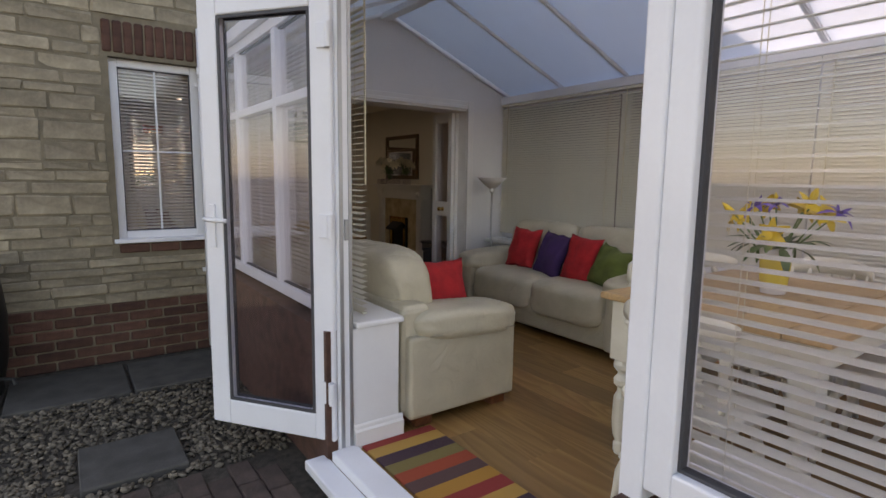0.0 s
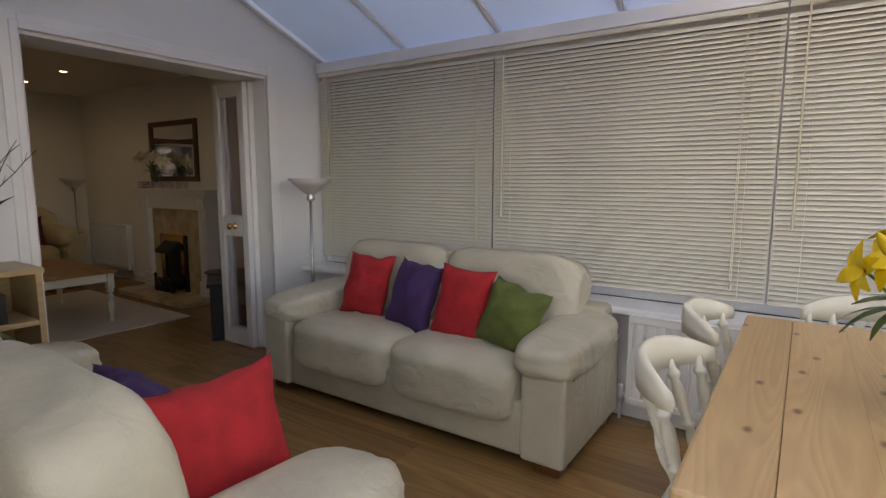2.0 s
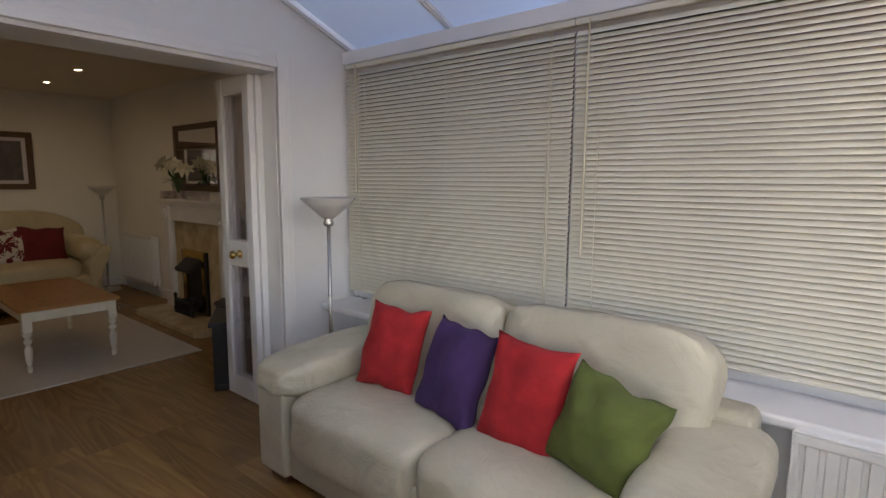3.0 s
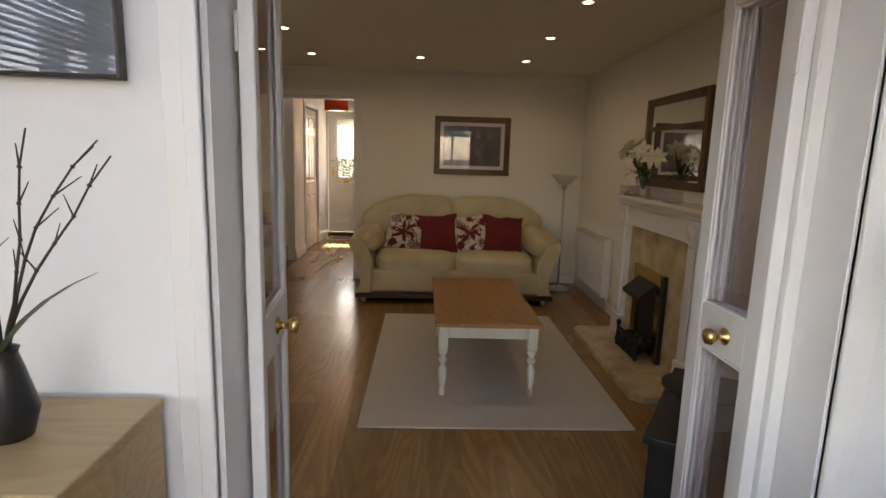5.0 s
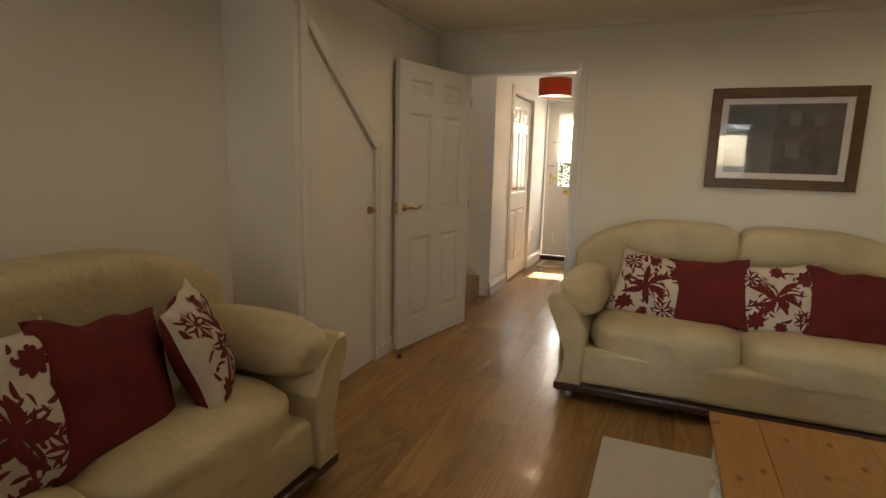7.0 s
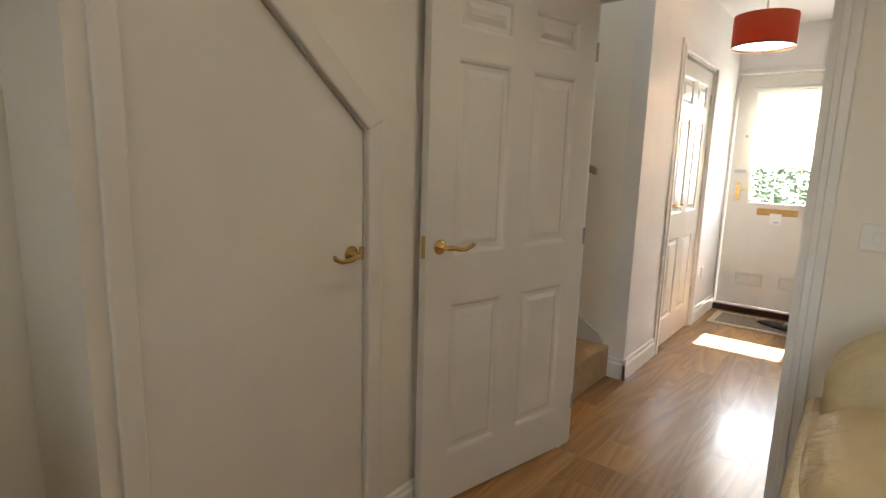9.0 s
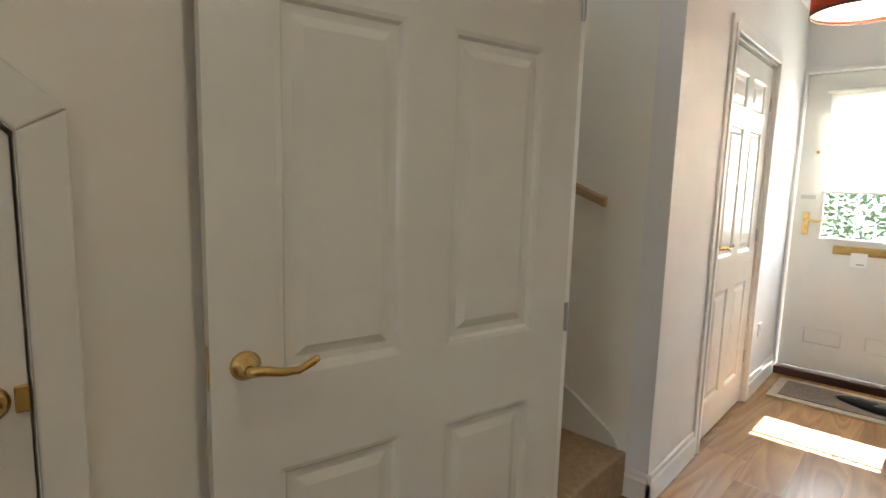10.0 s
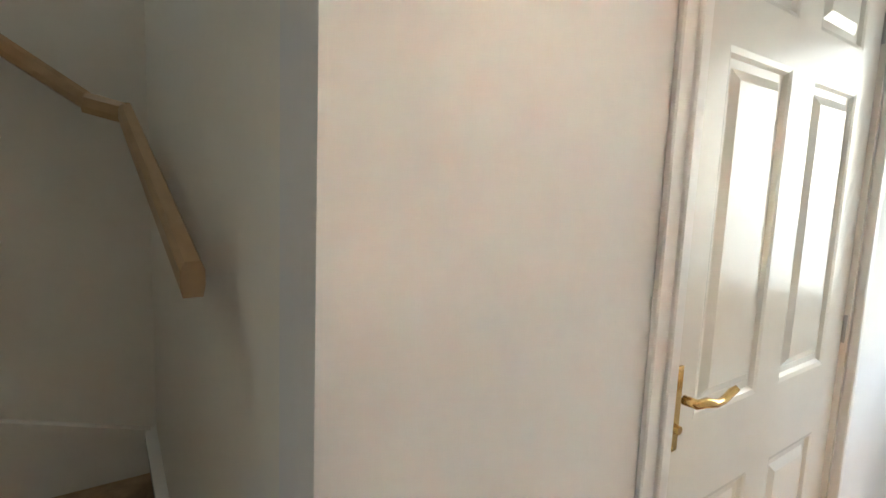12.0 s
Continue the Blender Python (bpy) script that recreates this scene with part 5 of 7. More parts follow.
heads = [(YELLOW, "lily", -0.13, 0.10, 0.34, 0.085, (-0.8, 0.5, 0.5)), (YELLOW, "lily", -0.06, 0.14, 0.33, 0.08, (-0.5, 0.6, 0.3)),
         (YELLOW, "lily", 0.06, -0.10, 0.37, 0.095, (-0.2, -0.7, 0.7)), (YELLOW, "lily", 0.02, -0.19, 0.35, 0.095, (-0.3, -0.8, 0.5)),
         (YELLOW, "lily", -0.10, -0.02, 0.27, 0.075, (-0.9, 0.0, 0.1)), (YELLOW, "lily", 0.10, 0.10, 0.37, 0.08, (0.6, 0.5, 0.8)),
         (YELLOW, "lily", 0.12, -0.06, 0.36, 0.08, (0.7, -0.3, 0.8)), (YELLOW, "bud", -0.16, 0.15, 0.34, 0.085, (-0.6, 0.5, 0.7)),
         (YELLOW, "bud", 0.00, 0.02, 0.37, 0.075, (0.0, 0.1, 1.0)), (YELLOW, "bud", -0.02, -0.14, 0.38, 0.10, (-0.1, -0.3, 1.0)),
         (IRIS, "iris", -0.12, 0.06, 0.38, 0.075, (-0.4, 0.2, 1.0)), (IRIS, "iris", -0.05, 0.0, 0.385, 0.07, (-0.1, 0.0, 1.0)),
         (IRIS, "iris", 0.0, -0.26, 0.36, 0.075, (-0.1, -0.5, 0.9)), (YELLOW, "lily", -0.07, 0.20, 0.30, 0.075, (-0.4, 0.8, 0.1))]
fl = bunch("flower_vase", "yellow lilies and violet irises in a yellow and white vase", pose(3.225, 2.375, TZ), heads, ceramic_vase)
rr = random.Random(5)
leaves(fl, [(0.07 * math.cos(a_), 0.07 * math.sin(a_), 0.20 + 0.02 * rr.random(), math.degrees(a_) - 90, rr.uniform(45, 110)) for a_ in [i * 0.42 for i in range(15)]], 0.16, 0.042)
leaves(fl, [(0.03 * math.cos(a_), 0.03 * math.sin(a_), 0.19, math.degrees(a_) - 90, rr.uniform(10, 35)) for a_ in [i * 0.6 for i in range(11)]], 0.15, 0.028)


# ---------------------------------------------------------------- floor lamps
def uplighter(label, m):
    root = thing("floor_lamp", label, "lamp", "steel floor lamps", m)
    bm = bmesh.new()
    lathe(bm, [(0.0, 0.0), (0.125, 0.0), (0.128, 0.01), (0.12, 0.02), (0.03, 0.032), (0.014, 0.05)], None, 24)
    part("base", bm, STEEL, root, smooth=True)
    bm = bmesh.new()
    cyl(bm, (0, 0, 0.04), (0, 0, 1.12), 0.010)
    for z in (0.35, 0.72):
        lathe(bm, [(0.0105, z - 0.01), (0.0125, z - 0.006), (0.0125, z + 0.006), (0.0105, z + 0.01)], None, 12)
    part("pole", bm, STEEL, root, smooth=True)
    bm = bmesh.new()
    lathe(bm, [(0.012, 1.095), (0.026, 1.10), (0.030, 1.115), (0.022, 1.13), (0.030, 1.145)], None, 16)
    part("collar", bm, STEEL, root, smooth=True)
    bm = bmesh.new()
    lathe(bm, [(0.030, 1.14), (0.050, 1.155), (0.100, 1.20), (0.150, 1.248), (0.146, 1.25), (0.096, 1.206), (0.046, 1.162), (0.0, 1.152)], None, 28)
    part("shade", bm, LAMPGLASS, root, "white opal glass bowl shade", True)
    return root


lamp = uplighter("steel floor lamp with an opal glass bowl", pose(4.245, 5.49, 0))
copy_thing(lamp, pose(4.68, 10.31, 0))


# ---------------------------------------------------------------- folding glazed doors
def glazed_leaf(name, label, w, h, m, knob=None, s=0.062):
    """Narrow painted door leaf with an upper and a lower glazed light, along local x."""
    root = thing(name, label, "door", "glazed folding doors", m)
    t = 0.036
    z0 = 0.008
    rows = [(z0, z0 + 0.11), (0.84, 0.97), (h - 0.085, h)]
    bm = bmesh.new()
    box(bm, 0, s, -t / 2, t / 2, z0, h, 0.003, 1)
    box(bm, w - s, w, -t / 2, t / 2, z0, h, 0.003, 1)
    for a_, b_ in rows:
        box(bm, s, w - s, -t / 2 + 0.0005, t / 2 - 0.0005, a_, b_, 0.003, 1)
    sash = part("leaf_frame", bm, TRIM, root)
    for a_, b_ in ((rows[0][1], rows[1][0]), (rows[1][1], rows[2][0])):
        bm = bmesh.new()
        for y in (-t / 2 + 0.004, t / 2 - 0.014):
            for q in ((s, s + 0.012, a_, b_), (w - s - 0.012, w - s, a_, b_), (s + 0.012, w - s - 0.012, a_, a_ + 0.012), (s + 0.012, w - s - 0.012, b_ - 0.012, b_)):
                box(bm, q[0], q[1], y, y + 0.010, q[2], q[3], 0.003, 1)
        part("glazing_bead", bm, TRIM, sash)
        p = part("pane", boxes((s, w - s, -0.002, 0.002, a_, b_)), PANE, root)
        p.visible_shadow = False
    if knob is not None:
        for sd in (-1, 1):
            bm = bmesh.new()
            lathe(bm, [(0.0, 0.0), (0.024, 0.0), (0.026, 0.004), (0.012, 0.010), (0.009, 0.026), (0.018, 0.034), (0.025, 0.046), (0.022, 0.058), (0.010, 0.064), (0.0, 0.065)], Matrix.Translation((knob, sd * t / 2, 0.905)) @ pose(0, 0, 0, -90 * sd, 0, 0), 18)
            part("knob", bm, BRASS, sash, "round brass knob", True)
    for z in (0.25, 1.65):
        part("hinge", boxes((-0.006, 0.014, t / 2 - 0.002, t / 2 + 0.006, z - 0.045, z + 0.045), bev=0.002), TRIM, root)
    return root


LW, LH = 0.355, OPZ - 0.025
glazed_leaf("folding_door", "white glazed folding door leaf folded back with a brass knob", LW, LH, pose(4.080, 5.945, 0, 0, 0, 90), 0.15)
glazed_leaf("folding_door", "white glazed folding door leaf folded against the lining", LW, LH, pose(4.1175, 5.925, 0, 0, 0, 90), None)
glazed_leaf("folding_door", "white glazed folding door leaf standing open with a brass knob", 0.385, LH, pose(2.783, 5.93, 0, 0, 0, 95.5), 0.192, 0.047)


# ---------------------------------------------------------------- coffee table, rug, pouffe
CTX0, CTX1, CTY0, CTY1, CTZ = 3.27, 3.89, 7.55, 8.735, 0.465
ct = thing("coffee_table", "pine topped coffee table with cream turned legs", "table", "", pose(0, 0, 0))
for i in range(4):
    x0, x1 = CTX0 + (CTX1 - CTX0) * i / 4, CTX0 + (CTX1 - CTX0) * (i + 1) / 4
    part("board", box(bmesh.new(), x0 + 0.0001, x1 - 0.0001, CTY0, CTY1, CTZ - 0.024, CTZ, 0.0006 if 0 < i < 3 else 0.006, 2), PINE_Y, ct)
for r_ in ((CTX0 + 0.07, CTX1 - 0.07, CTY0 + 0.045, CTY0 + 0.063), (CTX0 + 0.07, CTX1 - 0.07, CTY1 - 0.063, CTY1 - 0.045), (CTX0 + 0.03, CTX0 + 0.048, CTY0 + 0.09, CTY1 - 0.09), (CTX1 - 0.048, CTX1 - 0.03, CTY0 + 0.09, CTY1 - 0.09)):
    part("apron", boxes((*r_, CTZ - 0.10, CTZ - 0.025), bev=0.003), CREAM_PAINT, ct)
for x in (CTX0 + 0.05, CTX1 - 0.05):
    for y in (CTY0 + 0.06, CTY1 - 0.06):
        bm = turned_leg(CTZ - 0.025, 0.14, 0.028)
        bmesh.ops.translate(bm, vec=(x, y, 0.0), verts=bm.verts)
        part("leg", bm, CREAM_PAINT, ct, "cream painted turned leg")

bm = bmesh.new()
box(bm, 2.87, 4.33, 7.22, 9.25, 0.0, 0.012, 0.006, 2)
tagged(part("area_rug", bm, RUGC), "plain cream wool rug under the coffee table", "rug")
bm = bmesh.new()
box(bm, 1.72, 2.10, 2.16, 3.42, 0.0, 0.010, 0.004, 2)
tagged(part("door_rug", bm, STRIPES), "striped red and ochre woven rug inside the garden door", "rug")
pf = thing("pouffe", "round cream leather pouffe behind the folding door", "pouffe", "", pose(2.33, 6.62, 0))
part("seat_pad", puff(bmesh.new(), (0, 0, 0.21), (0.46, 0.46, 0.40), 3.0, 10, 0.03, 3), LEATHER2, pf, smooth=True)
part("base", boxes((-0.15, 0.15, -0.15, 0.15, 0.0, 0.02), bev=0.004), BLACK, pf)


# ---------------------------------------------------------------- fireplace
fp = thing("fireplace", "white painted fireplace surround with cream marble hearth", "fireplace", "", pose(0, 0, 0))
HX = 4.44
FY0, FY1 = 7.535, 8.89
bm = bmesh.new()
prism(bm, [(HX, FY0 + 0.06), (HX + 0.06, FY0), (RX - 0.002, FY0), (RX - 0.002, FY1), (HX + 0.06, FY1), (HX, FY1 - 0.06)], "z", 0.0, 0.045, 0.004)
part("hearth", bm, MARBLE, fp, "polished cream marble hearth slab")
bm = bmesh.new()
panel(bm, "x", (7.74, 8.71), (0.045, 0.93), RX - 0.14, RX - 0.06, [(8.082, 8.468, 0.045, 0.62)])
part("back_panel", bm, MARBLE, fp, "cream marble back panel")
for y0, y1 in ((7.60, 7.75), (8.70, 8.85)):
    bm = bmesh.new()
    box(bm, RX - 0.20, RX - 0.002, y0, y1, 0.045, 0.20, 0.006, 2)
    box(bm, RX - 0.185, RX - 0.002, y0 + 0.012, y1 - 0.012, 0.20, 0.93, 0.004, 2)
    box(bm, RX - 0.192, RX - 0.002, y0 + 0.03, y1 - 0.03, 0.22, 0.91, 0.004, 2)
    part("pilaster", bm, TRIM, fp)
    bm = bmesh.new()
    cy = (y0 + y1) / 2
    lathe(bm, [(0.0, 0.016), (0.018, 0.014), (0.022, 0.006), (0.040, 0.010), (0.046, 0.0)], Matrix.Translation((RX - 0.205, cy, 1.0)) @ pose(0, 0, 0, 0, -90, 0), 20)
    part("rosette", bm, TRIM, fp, "round carved rosette", True)
    part("corner_block", boxes((RX - 0.205, RX - 0.002, y0, y1, 0.931, 1.075), bev=0.005), TRIM, fp)
part("frieze", boxes((RX - 0.19, RX - 0.002, 7.75, 8.70, 0.931, 1.075), bev=0.004), TRIM, fp)
bm = bmesh.new()
box(bm, RX - 0.205, RX - 0.002, 7.57, 8.88, 1.076, 1.098, 0.006, 2)
box(bm, RX - 0.215, RX - 0.002, 7.545, 8.90, 1.098, 1.116, 0.006, 2)
box(bm, RX - 0.235, RX - 0.002, 7.51, 8.93, 1.116, 1.145, 0.008, 3)
part("mantel_shelf", bm, TRIM, fp)
FX = RX - 0.04      # plane of the inset fire
fire = thing("gas_fire", "black inset fire with a polished brass surround", "fire", "", pose(0, 0, 0))
part("fire_box", boxes((FX - 0.095, FX - 0.01, 8.090, 8.459, 0.046, 0.61)), COAL, fire)
bm = bmesh.new()
panel(bm, "x", (8.058, 8.492), (0.046, 0.655), FX - 0.135, FX - 0.101, [(8.115, 8.435, 0.046, 0.585)])
part("brass_trim", bm, BRASS, fire, "polished brass surround")
bm = bmesh.new()
panel(bm, "x", (8.029, 8.056), (0.046, 0.655), FX - 0.13, FX - 0.101)
part("outer_trim", bm, BLACK, fire)
bm = bmesh.new()
panel(bm, "x", (8.494, 8.521), (0.046, 0.655), FX - 0.13, FX - 0.101)
part("outer_trim", bm, BLACK, fire)
bm = bmesh.new()
prism(bm, [(FX - 0.10, 0.53), (FX - 0.24, 0.46), (FX - 0.25, 0.49), (FX - 0.13, 0.585), (FX - 0.10, 0.585)], "y", 8.123, 8.427, 0.004)
part("hood", bm, COAL, fire)
bm = bmesh.new()
for i in range(9):
    y = 8.132 + i * 0.036
    tube(bm, [(FX - 0.24, y, 0.046), (FX - 0.27, y, 0.10), (FX - 0.24, y, 0.17), (FX - 0.25, y, 0.20)], 0.008, 6)
box(bm, FX - 0.26, FX - 0.225, 8.107, 8.443, 0.085, 0.11, 0.004)
box(bm, FX - 0.26, FX - 0.225, 8.107, 8.443, 0.165, 0.185, 0.004)
for y in (8.107, 8.443):
    lathe(bm, [(0.012, 0.046), (0.016, 0.06), (0.012, 0.20), (0.02, 0.225), (0.0, 0.25)], Matrix.Translation((FX - 0.245, y, 0)), 10)
part("fret", bm, COAL, fire)
rr = random.Random(3)
for i in range(22):
    bm = bmesh.new()
    bmesh.ops.create_icosphere(bm, subdivisions=1, radius=rr.uniform(0.022, 0.038), matrix=pose(FX - 0.165 + rr.uniform(-0.04, 0.03), rr.uniform(8.148, 8.402), 0.072 + rr.uniform(0.0, 0.09), rr.uniform(0, 90), rr.uniform(0, 90), 0))
    part("coal", bm, COAL, fire)

mir = thing("overmantel_mirror", "dark wood framed mirror with a high cross rail", "mirror", "", pose(0, 0, 0))
MY0, MY1, MZ0, MZ1 = 7.95, 8.89, 1.22, 1.875
bm = bmesh.new()
x0, x1 = RX - 0.035, RX - 0.004
f_ = 0.055
box(bm, x0, x1, MY0, MY0 + f_, MZ0, MZ1, 0.006, 2)
box(bm, x0, x1, MY1 - f_, MY1, MZ0, MZ1, 0.006, 2)
box(bm, x0 + 0.001, x1, MY0 + f_, MY1 - f_, MZ0, MZ0 + f_, 0.006, 2)
box(bm, x0 + 0.001, x1, MY0 + f_, MY1 - f_, MZ1 - f_, MZ1, 0.006, 2)
box(bm, x0 + 0.004, x1, MY0 + f_, MY1 - f_, 1.635, 1.665, 0.004, 2)
part("mirror_frame", bm, BROWNFRAME, mir)
part("mirror_glass", boxes((RX - 0.016, RX - 0.008, MY0 + f_ - 0.01, MY1 - f_ + 0.01, MZ0 + f_ - 0.01, MZ1 - f_ + 0.01)), MIRROR, mir)


def glass_vase(root):
    bm = bmesh.new()
    lathe(bm, [(0.0, 0.0), (0.055, 0.0), (0.058, 0.005), (0.050, 0.06), (0.062, 0.15), (0.060, 0.152), (0.046, 0.062), (0.050, 0.012), (0.0, 0.010)], None, 24)
    part("vase", bm, VASEG, root, "clear glass vase", True)


heads2 = []
rr = random.Random(9)
for i in range(15):
    a_ = i * 2.399
    rad = 0.055 + 0.032 * (i % 5)
    heads2.append((LILYW, "bud" if i % 6 == 5 else "lily", -abs(rad * math.cos(a_)) * 0.9 + 0.02, 1.75 * rad * math.sin(a_), 0.27 + 0.09 * rr.random(), 0.085, (-0.4 + 0.4 * math.cos(a_), math.sin(a_), 0.6)))
ml = bunch("lily_vase", "cream lilies in a clear glass vase on the mantel", pose(RX - 0.15, 8.55, 1.145), heads2, glass_vase)
leaves(ml, [(0.03 * math.cos(a_) - 0.01, 0.04 * math.sin(a_), 0.15 + 0.04 * rr.random(), math.degrees(a_) - 90, rr.uniform(30, 85)) for a_ in [i * 0.45 for i in range(14)]], 0.13, 0.035)
for i, y in enumerate((8.80, 8.70, 8.30, 8.02)):
    root = thing("tealight_holder", "small clear glass tealight holder on the mantel", "candle holder", "tealights on the mantel", pose(RX - 0.17, y, 1.145, 0, 0, 8 * i))
    bm = bmesh.new()
    s_ = 0.044
    for q in ((-s_, -s_ + 0.005, -s_, s_), (s_ - 0.005, s_, -s_, s_), (-s_ + 0.005, s_ - 0.005, -s_, -s_ + 0.005), (-s_ + 0.005, s_ - 0.005, s_ - 0.005, s_)):
        box(bm, *q, 0.0, 0.075, 0.001, 1)
    box(bm, -s_ + 0.005, s_ - 0.005, -s_ + 0.005, s_ - 0.005, 0.0, 0.010)
    part("glass_cup", bm, VASEG, root)
    bm = bmesh.new()
    lathe(bm, [(0.0, 0.0), (0.02, 0.0), (0.02, 0.018), (0.002, 0.018), (0.001, 0.026), (0, 0.026)], Matrix.Translation((0, 0, 0.011)), 14)
    part("candle", bm, WAX, root)

# ---------------------------------------------------------------- television
tv = thing("tv_cabinet", "low black media cabinet", "cabinet", "", pose(4.38, 6.55, 0, 0, 0, 237))
bm = bmesh.new()
box(bm, -0.36, 0.36, -0.22, 0.30, 0.0, 0.04, 0.004)
box(bm, -0.36, -0.33, -0.22, 0.30, 0.04, 0.42, 0.004)
box(bm, 0.33, 0.36, -0.22, 0.30, 0.04, 0.42, 0.004)
box(bm, -0.33, 0.33, 0.28, 0.30, 0.04, 0.42)
box(bm, -0.33, 0.33, -0.20, 0.28, 0.22, 0.24)
part("carcass", bm, BLACK, tv)
part("cabinet_top", boxes((-0.38, 0.38, -0.24, 0.32, 0.42, 0.45), bev=0.004), BLACK, tv)
tset = thing("television", "black flat television seen edge-on on its cabinet", "television", "", pose(4.39, 6.76, 0.45, 0, 0, 237))
bm = bmesh.new()
box(bm, -0.47, 0.47, -0.022, 0.022, 0.07, 0.655, 0.008, 2)
box(bm, -0.40, 0.40, 0.022, 0.05, 0.14, 0.58, 0.010, 2)
part("casing", bm, BLACK, tset)
part("screen", boxes((-0.45, 0.45, -0.0245, -0.0225, 0.09, 0.635)), mat("dark_screen_glass", (0.008, 0.008, 0.010), 0.08), tset)
bm = bmesh.new()
box(bm, -0.05, 0.05, -0.01, 0.03, 0.012, 0.09, 0.006)
lathe(bm, [(0.0, 0.0), (0.16, 0.0), (0.16, 0.008), (0.03, 0.016), (0.0, 0.016)], None, 24)
part("stand", bm, BLACK, tset)


# ---------------------------------------------------------------- pictures on the walls
def picture(label, w, h, fr, m, frame_mat, mount, shapes, glazed=True):
    """Framed picture in local x and z, facing -y."""
    root = thing("framed_picture", label, "picture", "", m)
    bm = bmesh.new()
    t = 0.028
    box(bm, -w / 2, -w / 2 + fr, -t, 0, -h / 2, h / 2, 0.004, 2)
    box(bm, w / 2 - fr, w / 2, -t, 0, -h / 2, h / 2, 0.004, 2)
    box(bm, -w / 2 + fr, w / 2 - fr, -t + 0.001, 0, -h / 2, -h / 2 + fr, 0.004, 2)
    box(bm, -w / 2 + fr, w / 2 - fr, -t + 0.001, 0, h / 2 - fr, h / 2, 0.004, 2)
    part("picture_frame", bm, frame_mat, root)
    part("mount", boxes((-w / 2 + fr, w / 2 - fr, -0.012, -0.006, -h / 2 + fr, h / 2 - fr)), PAPER if mount is None else mount, root)
    for k, (x0, x1, z0, z1, mt) in enumerate(shapes):
        d = 0.0125 + 0.0006 * k
        part("print", boxes((x0, x1, -d - 0.0005, -d, z0, z1)), mt, root)
    if glazed:
        g = part("pane", boxes((-w / 2 + fr, w / 2 - fr, -0.021, -0.018, -h / 2 + fr, h / 2 - fr)), PANE, root)
        g.visible_shadow = False
    return root


pg = [(-0.315, 0.315, -0.215, 0.215, MATGREY), (-0.05, 0.315, -0.215, 0.215, MATDARK), (-0.31, -0.06, 0.05, 0.20, MATBLUE), (0.03, 0.09, 0.08, 0.17, MATGREY), (0.16, 0.22, 0.08, 0.17, MATGREY), (0.02, 0.10, -0.12, -0.02, MATGREY)]
picture("monochrome street print in a brown wooden frame", 0.835, 0.631, 0.062, pose(3.706, FARY - 0.003, 1.526), BROWNFRAME, None, pg)
pg2 = [(-0.19, 0.19, -0.03, 0.14, PAPER), (-0.19, 0.19, -0.05, -0.03, MATDARK), (-0.17, -0.02, 0.0, 0.06, MATGREY), (0.02, 0.17, 0.0, 0.06, MATGREY)]
picture("seaside print in a blue-grey mount and thin dark frame", 0.50, 0.40, 0.010, pose(2.345, HY - 0.003, 1.717), BLACKFRAME, MATBLUE, pg2)

# ---------------------------------------------------------------- low shelf unit with twigs, by the folding doors
sh = thing("shelf_unit", "pale oak shelf unit with boxes on its shelf", "shelf", "", pose(0, 0, 0))
SX0, SX1, SY0, SY1, SZ = 1.98, 2.63, 5.43, 5.765, 0.855
bm = bmesh.new()
box(bm, SX0, SX0 + 0.025, SY0 + 0.004, SY1, 0.0, SZ - 0.026, 0.002)
box(bm, SX1 - 0.025, SX1, SY0 + 0.004, SY1, 0.0, SZ - 0.026, 0.002)
box(bm, SX0 + 0.025, SX1 - 0.025, SY1 - 0.01, SY1, 0.03, SZ - 0.026)
part("carcass", bm, OAKX, sh)
for z in (0.04, 0.38, 0.60):
    part("shelf", boxes((SX0 + 0.025, SX1 - 0.025, SY0 + 0.006, SY1 - 0.012, z, z + 0.022), bev=0.002), OAKX, sh)
part("top_board", boxes((SX0 - 0.008, SX1 + 0.008, SY0 - 0.006, SY1, SZ - 0.026, SZ), bev=0.004), OAKX, sh)
rr = random.Random(12)
for i in range(9):
    x = SX0 + 0.05 + i * 0.055
    tagged(part("dvd_case", boxes((x, x + 0.05 * rr.uniform(0.6, 1.0), SY0 + 0.03, SY0 + 0.20, 0.6222, 0.622 + rr.uniform(0.10, 0.135)), bev=0.001), (BLACK, MATBLUE, PAPER, MATGREY)[i % 4]), "slim plastic case standing on the shelf", "disc case", "cases on the shelf")
tw = thing("twig_vase", "dark bare twigs in a small black vase", "vase", "", pose(2.44, 5.60, SZ))
bm = bmesh.new()
lathe(bm, [(0.0, 0.0), (0.035, 0.0), (0.048, 0.05), (0.03, 0.13), (0.022, 0.16), (0.026, 0.17), (0.018, 0.165), (0.0, 0.12)], None, 18)
part("vase", bm, BLACK, tw, "small dark vase", True)
rr = random.Random(8)
for i in range(6):
    bm = bmesh.new()
    p = Vector((0, 0, 0.14))
    d = Vector((rr.uniform(-0.05, 0.42), rr.uniform(-0.2, 0.05), 1)).normalized()
    pts = [p.copy()]
    for k in range(7):
        d = (d + Vector((rr.uniform(-0.14, 0.16), rr.uniform(-0.1, 0.05), rr.uniform(-0.1, 0.1)))).normalized()
        p = p + d * 0.066
        pts.append(p.copy())
    tube(bm, pts, [0.0035 - 0.0003 * k for k in range(8)], 5)
    for k in (3, 4, 5, 6):
        q = pts[k]
        tube(bm, [q, q + Vector((rr.uniform(-0.03, 0.05), rr.uniform(-0.02, 0.02), 0.035))], [0.0018, 0.0008], 4)
        bmesh.ops.create_icosphere(bm, subdivisions=1, radius=0.004, matrix=Matrix.Translation(q))
    part("twig", bm, TWIG, tw)
bm = bmesh.new()
